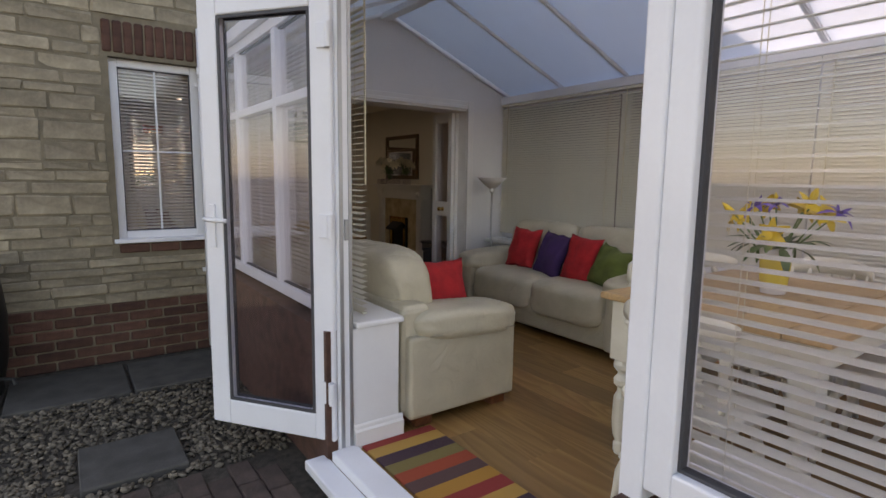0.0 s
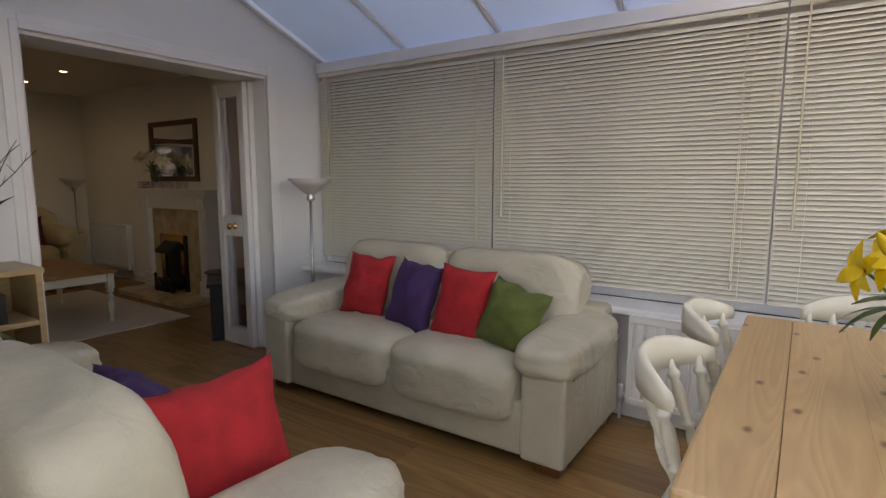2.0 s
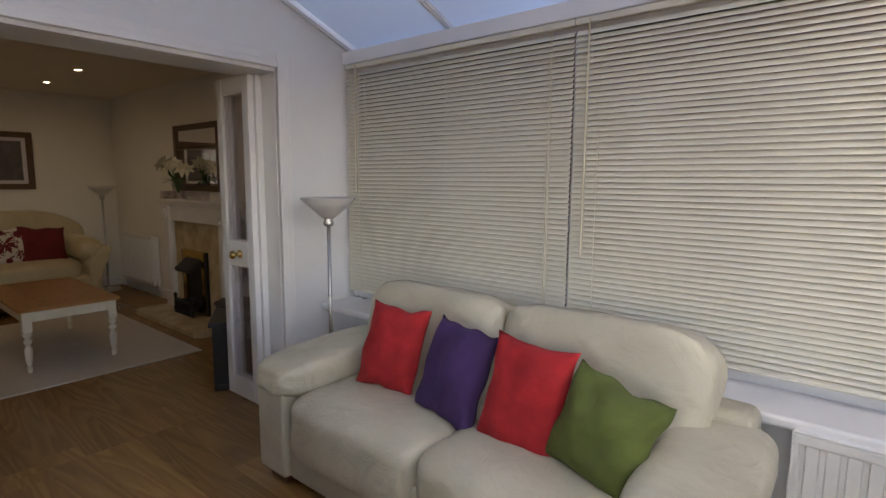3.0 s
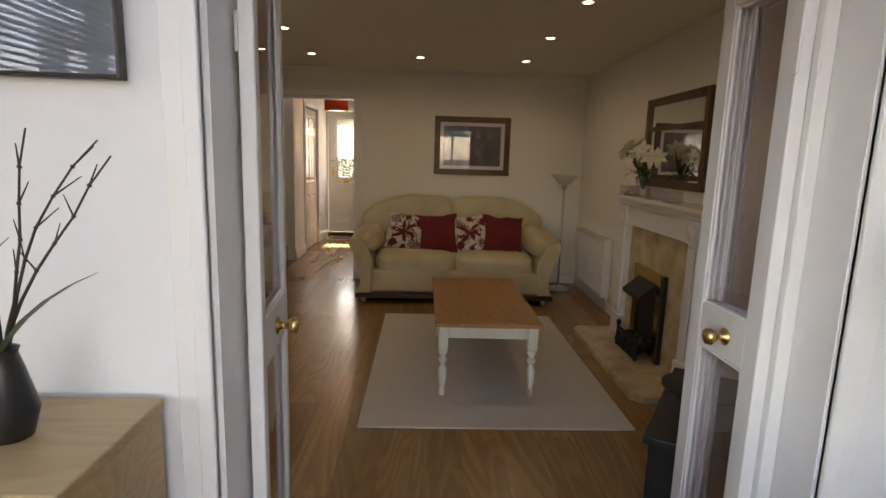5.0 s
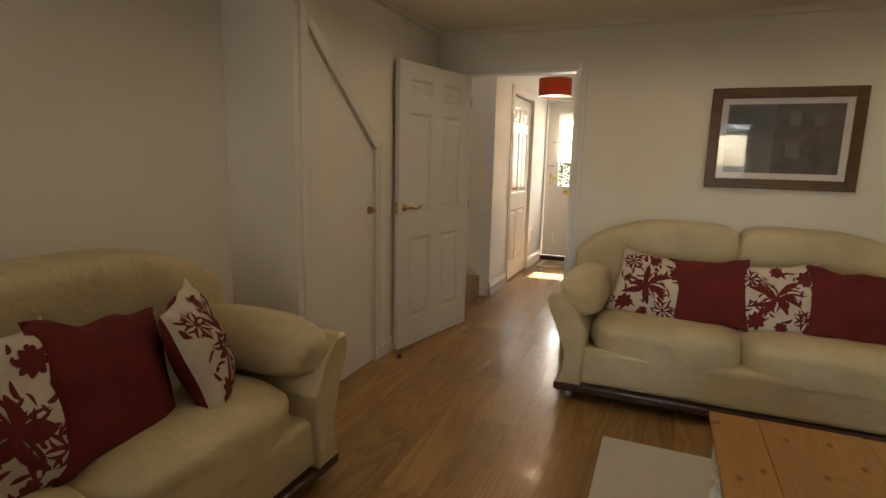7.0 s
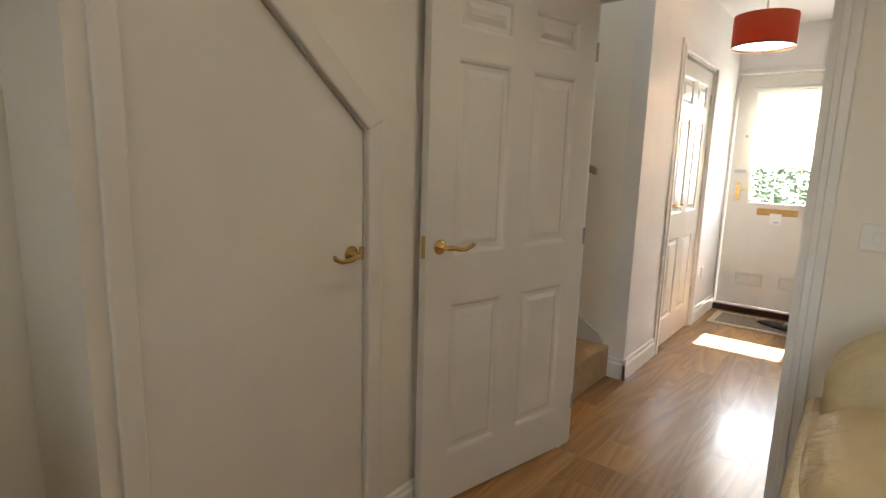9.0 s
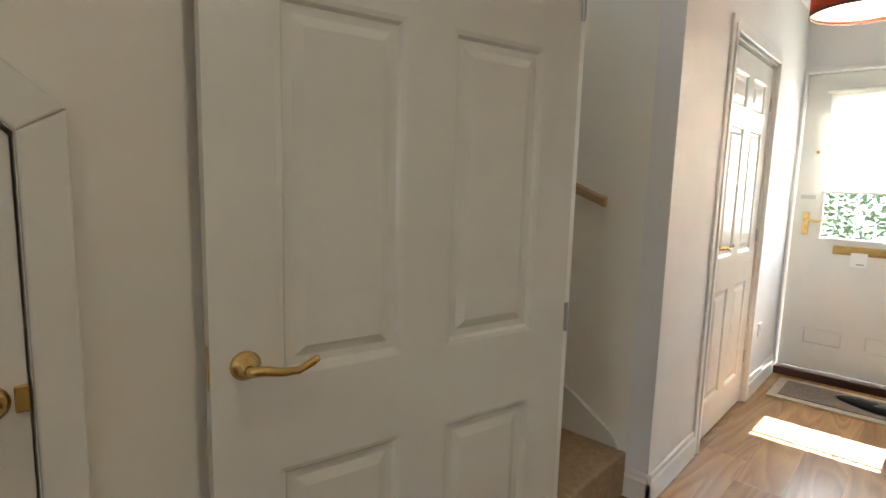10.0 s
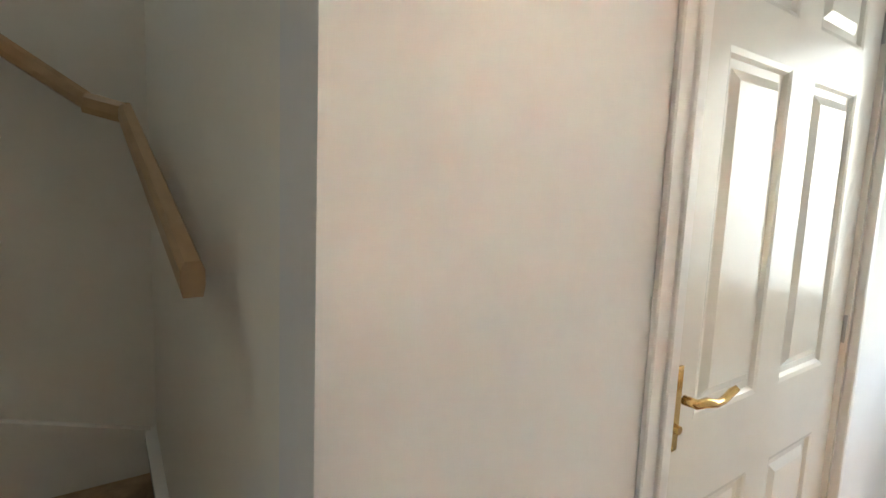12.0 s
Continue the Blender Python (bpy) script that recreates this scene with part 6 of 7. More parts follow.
petal(bm, Matrix.Translation((0.0, -0.02, 0.15)) @ pose(0, 0, 0, -30, 0, -80), 0.26, 0.045, 0.35)
part("leaf", bm, LEAF, tw, "single long green leaf", True)


# ---------------------------------------------------------------- panelled doors and their furniture
def six_panel(name, label, w, h, m, tops=(0.0,), t=0.038, mt=None):
    """Moulded six-panel door, in local x and z from its hinge edge, both faces alike."""
    root = thing(name, label, "door", "", m)
    mt = mt or GLOSS
    st, mid = 0.115 * w / 0.85, 0.11 * w / 0.85
    cols = [(st, w / 2 - mid / 2), (w / 2 + mid / 2, w - st)]
    rows_ = [(0.20, 0.80), (0.98, 1.66), (1.755, h - 0.105)]
    holes = [(a_, b_, c_, d_) for a_, b_ in cols for c_, d_ in rows_]
    bm = panel(bmesh.new(), "y", (0, w), (0.008, h), -t / 2, t / 2, holes)
    part("door_leaf", bm, mt, root)
    for a_, b_, c_, d_ in holes:
        bm = bmesh.new()
        def ring(k, y):
            return [bm.verts.new(p) for p in ((a_ + k, y, c_ + k), (b_ - k, y, c_ + k), (b_ - k, y, d_ - k), (a_ + k, y, d_ - k))]
        for s in (-1, 1):
            rs = [ring(0.0, s * t / 2), ring(0.010, s * (t / 2 - 0.003)), ring(0.016, s * (t / 2 - 0.011)), ring(0.032, s * (t / 2 - 0.011)), ring(0.052, s * (t / 2 - 0.002))]
            for p, q in zip(rs, rs[1:]):
                for i in range(4):
                    bm.faces.new((p[i], p[(i + 1) % 4], q[(i + 1) % 4], q[i]))
            bm.faces.new(rs[-1])
        part("door_panel", bm, mt, root)
    return root


def lever(root, x, z, side, t, way, rose=True, length=0.105):
    """Scrolled brass lever on a round rose; way is the direction it points in x."""
    bm = bmesh.new()
    if rose:
        lathe(bm, [(0.0, 0.0), (0.026, 0.0), (0.027, 0.003), (0.021, 0.007), (0.012, 0.012), (0.010, 0.03), (0.0, 0.03)], Matrix.Translation((x, side * t / 2, z)) @ pose(0, 0, 0, -90 * side, 0, 0), 20)
    else:
        box(bm, x - 0.019, x + 0.019, min(side * t / 2, side * (t / 2 + 0.007)), max(side * t / 2, side * (t / 2 + 0.007)), z - 0.105, z + 0.055, 0.003, 2)
        y = side * (t / 2 + 0.007)
        for dz in (-0.095, 0.045, -0.058):
            lathe(bm, [(0.0, 0.0), (0.004 if dz != -0.058 else 0.009, 0.0), (0.003 if dz != -0.058 else 0.008, 0.003 if dz != -0.058 else 0.012), (0, 0.003 if dz != -0.058 else 0.012)], Matrix.Translation((x, y, z + dz)) @ pose(0, 0, 0, -90 * side, 0, 0), 10)
    plate = part("handle_plate", bm, BRASS, root, "brass handle plate", True if rose else False)
    bm = bmesh.new()
    y0, y1 = side * (t / 2 + 0.02), side * (t / 2 + 0.045)
    pts = [(x, y0, z), (x, y1, z), (x + way * 0.02, side * (t / 2 + 0.052), z + 0.002), (x + way * 0.05, side * (t / 2 + 0.052), z - 0.006), (x + way * 0.08, side * (t / 2 + 0.050), z - 0.008), (x + way * length, side * (t / 2 + 0.052), z + 0.004), (x + way * (length + 0.008), side * (t / 2 + 0.058), z + 0.012)]
    tube(bm, pts, [0.009, 0.009, 0.009, 0.008, 0.007, 0.0075, 0.006], 10)
    part("lever", bm, BRASS, plate, "scrolled brass lever", True)


def hinges(root, zs, t, side, h=0.075, mt=None):
    mt = mt or GREYMETAL
    for z in zs:
        bm = bmesh.new()
        cyl(bm, (-0.003, side * (t / 2 + 0.003), z - h / 2), (-0.003, side * (t / 2 + 0.003), z + h / 2), 0.006, n=10)
        box(bm, -0.003, 0.0, -0.012, 0.012, z - h / 2, z + h / 2)
        part("hinge", bm, mt, root)


# living room door, open back towards the cupboard
d1 = six_panel("living_room_door", "white gloss six-panel door standing open", 0.87, 1.985, pose(1.572, 10.72, 0, 0, 0, -102.6))
lever(d1, 0.812, 1.015, 1, 0.038, -1)
lever(d1, 0.812, 1.015, -1, 0.038, -1)
hinges(d1, (0.22, 1.0, 1.78), 0.038, 1)
part("latch_plate", boxes((0.869, 0.872, -0.011, 0.011, 0.975, 1.055), bev=0.001), BRASS, d1)
for z in (0.62,):
    part("hinge_plate", boxes((-0.0022, -0.0002, -0.016, 0.012, z - 0.045, z + 0.045), bev=0.0005), STEEL_HINGE, d1, "dull steel hinge plate")
bm = bmesh.new()
lathe(bm, [(0.0, 0.0), (0.018, 0.0), (0.018, 0.02), (0.012, 0.034), (0, 0.034)], Matrix.Translation((1.47, 9.76, 0)), 14)
tagged(part("door_stop", bm, BROWNFRAME), "small brown rubber door stop on the floor", "door stop")

# cloakroom door, shut
d2 = six_panel("cloakroom_door", "white gloss six-panel cloakroom door, shut", 0.857, 2.03, pose(HX0 - 0.034, CKY1 - 0.014, 0, 0, 0, -90))
lever(d2, 0.817, 1.045, 1, 0.038, -1, False)
hinges(d2, (0.30, 1.06, 1.83), 0.038, 1)
structure("trim_cloakroom_lining", boxes((HX0 - 0.1, HX0 - 0.001, CKY0, CKY0 + 0.013, 0, 2.06), (HX0 - 0.1, HX0 - 0.001, CKY1 - 0.013, CKY1, 0, 2.06), (HX0 - 0.1, HX0 - 0.001, CKY0 + 0.013, CKY1 - 0.013, 2.047, 2.06), (HX0 - 0.09, HX0 - 0.058, CKY0 + 0.013, CKY0 + 0.025, 0, 2.047)), GLOSS, "white gloss door lining", "door lining")

# cupboard door with a slanting top
CUPY = DY1 - 0.052
cd = thing("understair_door", "white slant-topped door of the cupboard under the stairs", "door", "", pose(CX - 0.022, CUPY, 0, 0, 0, 90))
bm = bmesh.new()
prism(bm, [(DY0 + 0.004 - CUPY, 0.008), (DY1 - 0.004 - CUPY, 0.008), (DY1 - 0.004 - CUPY, DZ0 - 0.006), (DY0 + 0.004 - CUPY, DZ1 - 0.006)], "y", -0.018, 0.018, 0.002)
part("door_leaf", bm, GLOSS, cd)
lever(cd, 0.0, 1.02, -1, 0.036, -1)
part("latch_plate", boxes((0.030, 0.048, -0.026, -0.0185, 1.0, 1.04), bev=0.002), BRASS, cd)
for z in (1.75, 0.25):
    bm = bmesh.new()
    cyl(bm, (DY0 + 0.002 - CUPY, -0.024, z - 0.04), (DY0 + 0.002 - CUPY, -0.024, z + 0.04), 0.006, n=10)
    part("hinge", bm, BRASS, cd)

# front door with a glazed upper half and a roller blind
fd = thing("front_door", "white front door with a part-glazed upper half", "door", "", pose(1.53, HEND + 0.06, 0))
W_, H_, T_ = 0.85, 2.125, 0.045
bm = panel(bmesh.new(), "y", (0, W_), (0.06, H_), -T_ / 2, T_ / 2, [(0.165, 0.735, 1.01, 1.98), (0.14, 0.36, 0.25, 0.36), (0.49, 0.71, 0.25, 0.36)])
part("door_leaf", bm, GLOSS, fd)
for x0 in (0.14, 0.49):
    bm = bmesh.new()
    box(bm, x0, x0 + 0.22, -T_ / 2 + 0.008, T_ / 2 - 0.008, 0.25, 0.36, 0.006, 1)
    part("door_panel", bm, GLOSS, fd)
bm = bmesh.new()
for q in ((0.150, 0.170, 0.995, 1.995), (0.730, 0.750, 0.995, 1.995), (0.170, 0.730, 0.995, 1.015), (0.170, 0.730, 1.975, 1.995)):
    box(bm, q[0], q[1], -T_ / 2 - 0.010, -T_ / 2 + 0.004, q[2], q[3], 0.004, 2)
part("glazing_bead", bm, GLOSS, fd)
for x0, x1 in ((0.17, 0.355), (0.355, 0.545), (0.545, 0.73)):
    p = part("pane", boxes((x0 + 0.004, x1 - 0.004, -0.003, 0.003, 1.01, 1.98)), OBSCURE, fd)
    p.visible_shadow = False
bm = bmesh.new()
for x in (0.355, 0.545):
    box(bm, x - 0.004, x + 0.004, -0.006, 0.006, 1.01, 1.98, 0.002, 1)
for z in (1.33, 1.655):
    box(bm, 0.17, 0.73, -0.011, 0.011, z - 0.004, z + 0.004, 0.002, 1)
part("glazing_bar", bm, GLOSS, fd)
bm = bmesh.new()
box(bm, 0.25, 0.565, -T_ / 2 - 0.010, -T_ / 2, 0.905, 0.965, 0.004, 2)
box(bm, 0.27, 0.545, -T_ / 2 - 0.016, -T_ / 2 - 0.010, 0.915, 0.955, 0.003, 2)
part("letter_plate", bm, BRASS, fd, "wide brass letter plate")
leaflet = part("leaflet", boxes((0.355, 0.445, -T_ / 2 - 0.020, -T_ / 2 - 0.012, 0.83, 0.925)), PAPER, fd, "white leaflet left in the letter plate")
part("leaflet_print", boxes((0.39, 0.43, -T_ / 2 - 0.0215, -T_ / 2 - 0.0205, 0.845, 0.852)), MATGREY, leaflet)
lever(fd, 0.075, 1.13, -1, T_, 1, False)
part("night_latch", boxes((0.03, 0.125, -T_ / 2 - 0.022, -T_ / 2, 1.275, 1.305), bev=0.004), STEEL, fd, "steel night latch")
bm = bmesh.new()
cyl(bm, (0.10, -T_ / 2 - 0.004, 1.60), (0.10, -T_ / 2 + 0.001, 1.60), 0.010, n=12)
part("spy_hole", bm, BRASS, fd)
for z in (0.35, 1.12, 1.9):
    part("hinge", boxes((W_ - 0.001, W_ + 0.008, -T_ / 2 - 0.010, -T_ / 2 + 0.004, z - 0.05, z + 0.05), bev=0.002), GREYMETAL, fd)
structure("threshold_front", boxes((1.51, 2.41, HEND - 0.045, HEND + 0.09, -0.005, 0.055), bev=0.006), DARKWOOD, "dark wooden front door threshold", "threshold")
rb = thing("roller_blind", "white roller blind drawn over most of the door glass", "blind", "", pose(1.53, HEND + 0.02, 0))
bm = bmesh.new()
cyl(bm, (0.125, -0.028, 2.0), (0.775, -0.028, 2.0), 0.016, n=16)
part("roller", bm, GLOSS, rb)
part("fabric", boxes((0.145, 0.755, -0.018, -0.0168, 1.335, 2.0)), BLINDW, rb, "white translucent blind fabric")
part("bottom_bar", boxes((0.145, 0.755, -0.021, -0.014, 1.318, 1.334), bev=0.003), GLOSS, rb)
ch_ = thing("door_chain", "steel security chain by the front door", "door chain", "", pose(1.513, HEND - 0.006, 0))
bm = bmesh.new()
for i in range(16):
    z = 1.30 - i * 0.016
    lathe(bm, [(0.0045, -0.010), (0.0062, 0.0), (0.0045, 0.010), (0.0035, 0.0), (0.0045, -0.0099)], Matrix.Translation((0, 0, z)) @ pose(0, 0, 0, 0, 0, 90 * (i % 2)), 6)
box(bm, -0.006, 0.006, -0.002, 0.006, 1.29, 1.34, 0.002)
part("chain", bm, GREYMETAL, ch_)

# door mat and shoes
dm = thing("door_mat", "brown speckled door mat with a beige border", "mat", "", pose(1.945, 13.62, 0))
part("mat_border", boxes((-0.355, 0.355, -0.225, 0.225, 0.0, 0.008), bev=0.003), MATEDGE, dm)
part("mat_top", boxes((-0.30, 0.30, -0.165, 0.165, 0.008, 0.013), bev=0.002), MATWOOD, dm)


def shoe(m):
    root = thing("slip_on_shoe", "black leather slip-on shoe lying on the door mat", "shoe", "pair of shoes", m)
    bm = bmesh.new()
    rings = []
    for i in range(12):
        u = i / 11
        y = -0.12 + 0.25 * u
        w = 0.028 + 0.016 * math.sin(math.pi * min(1, u * 1.15)) + 0.006 * u
        hgt = 0.055 - 0.022 * u if u < 0.55 else 0.045 - 0.03 * (u - 0.55) / 0.45
        if i in (0, 11):
            w, hgt = w * 0.55, hgt * 0.7
        rings.append([bm.verts.new((w * math.cos(a_), y, 0.008 + hgt * max(0, math.sin(a_)))) for a_ in [math.pi * k / 8 for k in range(9)]])
    for p, q in zip(rings, rings[1:]):
        for k in range(8):
            bm.faces.new((p[k], p[k + 1], q[k + 1], q[k]))
        bm.faces.new((p[0], q[0], q[8], p[8]))
    bm.faces.new(rings[0])
    bm.faces.new(rings[-1])
    part("upper", bm, SHOE, root, smooth=True)
    bm = bmesh.new()
    prism(bm, [(0.036 * math.cos(a_) * (1.12 if math.sin(a_) > 0 else 0.9), 0.005 + 0.132 * math.sin(a_)) for a_ in [2 * math.pi * k / 18 for k in range(18)]], "z", 0.0, 0.010)
    part("sole", bm, BLACK, root)
    part("strap", boxes((-0.038, 0.038, 0.0, 0.022, 0.036, 0.044), bev=0.003), SHOE, root)
    return root


shoe(pose(2.055, 13.61, 0.013, 0, 0, 62))
shoe(pose(2.16, 13.56, 0.013, 0, 0, 74))

# pendant shade in the hall
pl = thing("pendant_lamp", "drum pendant lamp in orange-red silk", "lamp", "", pose(2.015, 11.87, 0))
bm = bmesh.new()
lathe(bm, [(0.152, 1.955), (0.152, 2.115), (0.150, 2.115), (0.150, 1.955), (0.152, 1.955)], None, 40)
bmesh.ops.delete(bm, geom=[f for f in bm.faces if len(f.verts) > 4], context="FACES_ONLY")
part("shade", bm, SHADE, pl, "orange-red silk drum shade", True)
bm = bmesh.new()
lathe(bm, [(0.1535, 1.953), (0.1535, 1.962), (0.149, 1.962), (0.149, 1.953), (0.1535, 1.953)], None, 40)
bmesh.ops.delete(bm, geom=[f for f in bm.faces if len(f.verts) > 4], context="FACES_ONLY")
part("lower_rim", bm, BROWNFRAME, pl)
bm = bmesh.new()
bmesh.ops.create_circle(bm, cap_ends=True, segments=32, radius=0.1488, matrix=Matrix.Translation((0, 0, 1.966)))
part("diffuser", bm, LAMPDIFF, pl)
bm = bmesh.new()
cyl(bm, (0, 0, 2.08), (0, 0, HCEIL), 0.004, n=8)
lathe(bm, [(0.045, HCEIL), (0.04, HCEIL - 0.02), (0.006, HCEIL - 0.035)], None, 16)
part("flex", bm, TRIM, pl)
bm = bmesh.new()
bmesh.ops.create_uvsphere(bm, u_segments=12, v_segments=8, radius=0.03, matrix=Matrix.Translation((0, 0, 2.065)))
part("bulb", bm, BULB, pl, smooth=True)
pt = bpy.data.lights.new("pendant_bulb", "POINT")
pt.energy, pt.color, pt.shadow_soft_size = 0.9, (1.0, 0.84, 0.62), 0.035
new("pendant_bulb", pt).location = (2.015, 11.87, 2.01)


# recessed ceiling spots
def spot(x, y):
    root = thing("ceiling_spot", "small recessed ceiling spotlight, lit", "spotlight", "recessed ceiling spots", pose(x, y, CEILZ))
    bm = bmesh.new()
    lathe(bm, [(0.030, -0.001), (0.044, -0.001), (0.044, -0.004), (0.038, -0.006), (0.030, -0.002)], None, 20)
    part("bezel", bm, TRIM, root)
    bm = bmesh.new()
    lathe(bm, [(0.0, -0.0025), (0.028, -0.0025), (0.028, -0.0012), (0.0, -0.0012)], None, 18)
    part("bulb", bm, SPOT, root)
    d = bpy.data.lights.new("spot_beam", "SPOT")
    d.energy, d.color, d.spot_size, d.spot_blend, d.shadow_soft_size = 0.34, (1.0, 0.89, 0.72), radians(160), 0.6, 0.03
    new("spot_beam", d).matrix_world = look((x, y, CEILZ - 0.012), (x, y, 0))


for x in (2.115, 3.125, 4.12):
    for y in (9.88, 8.89, 7.94):
        if not (x == 3.125 and y == 8.89):
            spot(x, y)

# switch plates
for x, y, z, yaw in ((2.60, FARY, 1.115, 0), (HX0, 13.43, 0.42, 90)):
    sw = thing("wall_switch", "white plastic switch plate on the wall", "switch", "", Matrix.Translation((x, y, z)) @ pose(0, 0, 0, 0, 0, yaw))
    part("plate", boxes((-0.043, 0.043, -0.009, 0.0, -0.043, 0.043), bev=0.003), PAPER, sw)
    part("rocker", boxes((-0.010, 0.010, -0.013, -0.009, -0.018, 0.018), bev=0.002), PAPER, sw)


# ---------------------------------------------------------------- stairs with winders
PV = Vector((CX + 0.06, FARY + 0.14))
st = tagged(thing("stairs", "carpeted stairs turning on winders", "stairs"), kind="structure")


def wedge(name, pts, z0, z1):
    bm = bmesh.new()
    prism(bm, pts, "z", z0, z1, 0.012)
    part(name, bm, CARPET, st, smooth=False)


NW = (0.47, 11.635)
xr = HX0 - 0.095
wedge("step", [(xr, PV.y), (xr, 11.635), (0.93, 11.635), (PV.x - 0.02, PV.y)], 0.0, 0.205)
wedge("step", [(PV.x - 0.01, PV.y), (0.96, 11.635), NW, (PV.x - 0.04, PV.y - 0.01)], 0.0, 0.41)
wedge("step", [(PV.x - 0.03, PV.y - 0.02), (0.50, 11.635), NW, (0.47, 11.03), (PV.x - 0.06, PV.y - 0.04)], 0.0, 0.62)
wedge("step", [(PV.x - 0.05, PV.y - 0.03), (0.47, 11.06), (0.47, 10.750), (CX - 0.1, 10.750)], 0.0, 0.835)
for i in range(5):
    y1 = 10.750 - 0.23 * i
    wedge("step", [(0.47, y1 + 0.02), (CX - 0.12, y1 + 0.02), (CX - 0.12, y1 - 0.23), (0.47, y1 - 0.23)], 0.30, 1.03 + 0.205 * i)
bm = bmesh.new()
prism(bm, [(HX0 - 0.10, 0.0), (HX0 - 0.10, 0.17), (HX0 - 0.16, 0.26), (1.14, 0.39), (0.72, 0.58), (0.455, 0.735), (0.455, 0.0)], "y", 11.635, 11.649)
for (xa, za), (xb, zb) in zip(((HX0 - 0.10, 0.17), (HX0 - 0.16, 0.26), (1.14, 0.39), (0.72, 0.58)), ((HX0 - 0.16, 0.26), (1.14, 0.39), (0.72, 0.58), (0.469, 0.728))):
    prism(bm, [(xa, za + 0.004), (xb, zb + 0.004), (xb, zb - 0.020), (xa, za - 0.020)], "y", 11.620, 11.640)
structure("trim_stair_string", bm, GLOSS, "white painted stair string", "stair string")
bm = bmesh.new()
prism(bm, [(11.635, 0.735), (11.130, 0.89), (10.730, 1.13), (9.700, 1.85), (9.700, 1.6), (10.730, 0.7), (11.635, 0.2)], "x", 0.451, 0.467)
for (ya, za), (yb, zb) in zip(((11.620, 0.737), (11.130, 0.89), (10.730, 1.13)), ((11.130, 0.89), (10.730, 1.13), (9.700, 1.85))):
    prism(bm, [(ya, za + 0.004), (yb, zb + 0.004), (yb, zb - 0.020), (ya, za - 0.020)], "x", 0.460, 0.481)
structure("trim_stair_string_side", bm, GLOSS, "white painted stair string on the side wall", "stair string")
hr = thing("handrail", "pale wooden handrail fixed to the stair wall", "handrail", "", pose(0, 0, 0))
RAILW = wood("beech_rail", (0.50, 0.34, 0.18), (0.35, 0.21, 0.10), "x", 0.4, 10, 0.03, False, 0.6)


def rail_run(a_, b_, half, hgt):
    a_, b_ = Vector(a_), Vector(b_)
    d = (b_ - a_).normalized()
    s = d.cross(Vector((0, 0, 1))).normalized() * half
    u = Vector((0, 0, hgt / 2))
    bm = bmesh.new()
    ring = lambda p: [bm.verts.new(p + q) for q in (s * 0.8 - u, s - u * 0.4, s + u * 0.5, s * 0.6 + u, -s * 0.6 + u, -s + u * 0.5, -s - u * 0.4, -s * 0.8 - u)]
    p, q = ring(a_), ring(b_)
    for i in range(8):
        bm.faces.new((p[i], p[(i + 1) % 8], q[(i + 1) % 8], q[i]))
    bm.faces.new(p)
    bm.faces.new(q)
    return bm


part("rail", rail_run((1.262, 11.590, 1.272), (0.58, 11.590, 1.53), 0.015, 0.046), RAILW, hr, smooth=False)
part("rail", rail_run((0.59, 11.595, 1.527), (0.52, 11.520, 1.55), 0.015, 0.046), RAILW, hr)
part("rail", rail_run((0.52, 11.530, 1.548), (0.495, 9.400, 2.95), 0.015, 0.046), RAILW, hr)

# ---------------------------------------------------------------- outside
win = window("window_5", "y", HY + 0.10, 0.99, 1.575, 0.76, 2.04, "small white casement window with glazing bars", (), 0.055, 0.07)
part("glazing_bar", boxes((1.276, 1.289, HY + 0.092, HY + 0.108, 0.815, 1.985), (1.045, 1.276, HY + 0.092, HY + 0.108, 1.395, 1.407), (1.289, 1.52, HY + 0.092, HY + 0.108, 1.395, 1.407)), UPVC, win)
part("window_sill", boxes((0.96, 1.60, HY - 0.035, HY + 0.07, 0.735, 0.765), bev=0.006), UPVC, win)

dp = thing("downpipe", "white plastic downpipe in the wall corner", "pipe", "", pose(1.585, HY - 0.04, 0))
bm = bmesh.new()
cyl(bm, (0, 0, GZ + 0.01), (0, 0, 2.30), 0.032, n=16)
cyl(bm, (0, 0, 1.95), (0, 0, 2.03), 0.038, n=16)
part("pipe", bm, UPVC, dp, smooth=True)
for z in (0.5, 1.9):
    part("bracket", boxes((-0.05, 0.05, 0.02, 0.04, z - 0.015, z + 0.015), bev=0.003), UPVC, dp)

wb = thing("water_butt", "black plastic water butt by the stone wall", "water butt", "", pose(0.10, 5.42, GZ))
bm = bmesh.new()
lathe(bm, [(0.0, 0.0), (0.20, 0.0), (0.25, 0.25), (0.26, 0.5), (0.235, 0.78), (0.25, 0.80), (0.24, 0.83), (0.0, 0.84)], None, 28)
part("barrel", bm, BUTT, wb, smooth=True)
bm = bmesh.new()
tube(bm, [(0.2, -0.12, 0.14), (0.27, -0.17, 0.14), (0.28, -0.18, 0.11)], 0.012, 8)
part("tap", bm, BUTT, wb)

# stonework, brick plinth and lintel: every piece its own
rs = random.Random(21)
WALL = bpy.data.objects["wall_stone_facing"]


def block_mesh(w, h, d, rough, seed):
    r_ = random.Random(seed)
    bm = bmesh.new()
    box(bm, -w / 2, w / 2, 0, d, -h / 2, h / 2, min(0.010, h * 0.12), 1)
    for v in bm.verts:
        v.co += Vector((r_.uniform(-rough, rough), r_.uniform(-rough, rough) * 0.8 if v.co.y < d * 0.5 else 0, r_.uniform(-rough, rough)))
    return bm


def piece(name, bm, mt, parent, loc):
    o = part(name, bm, mt, parent)
    o.location = loc
    return o


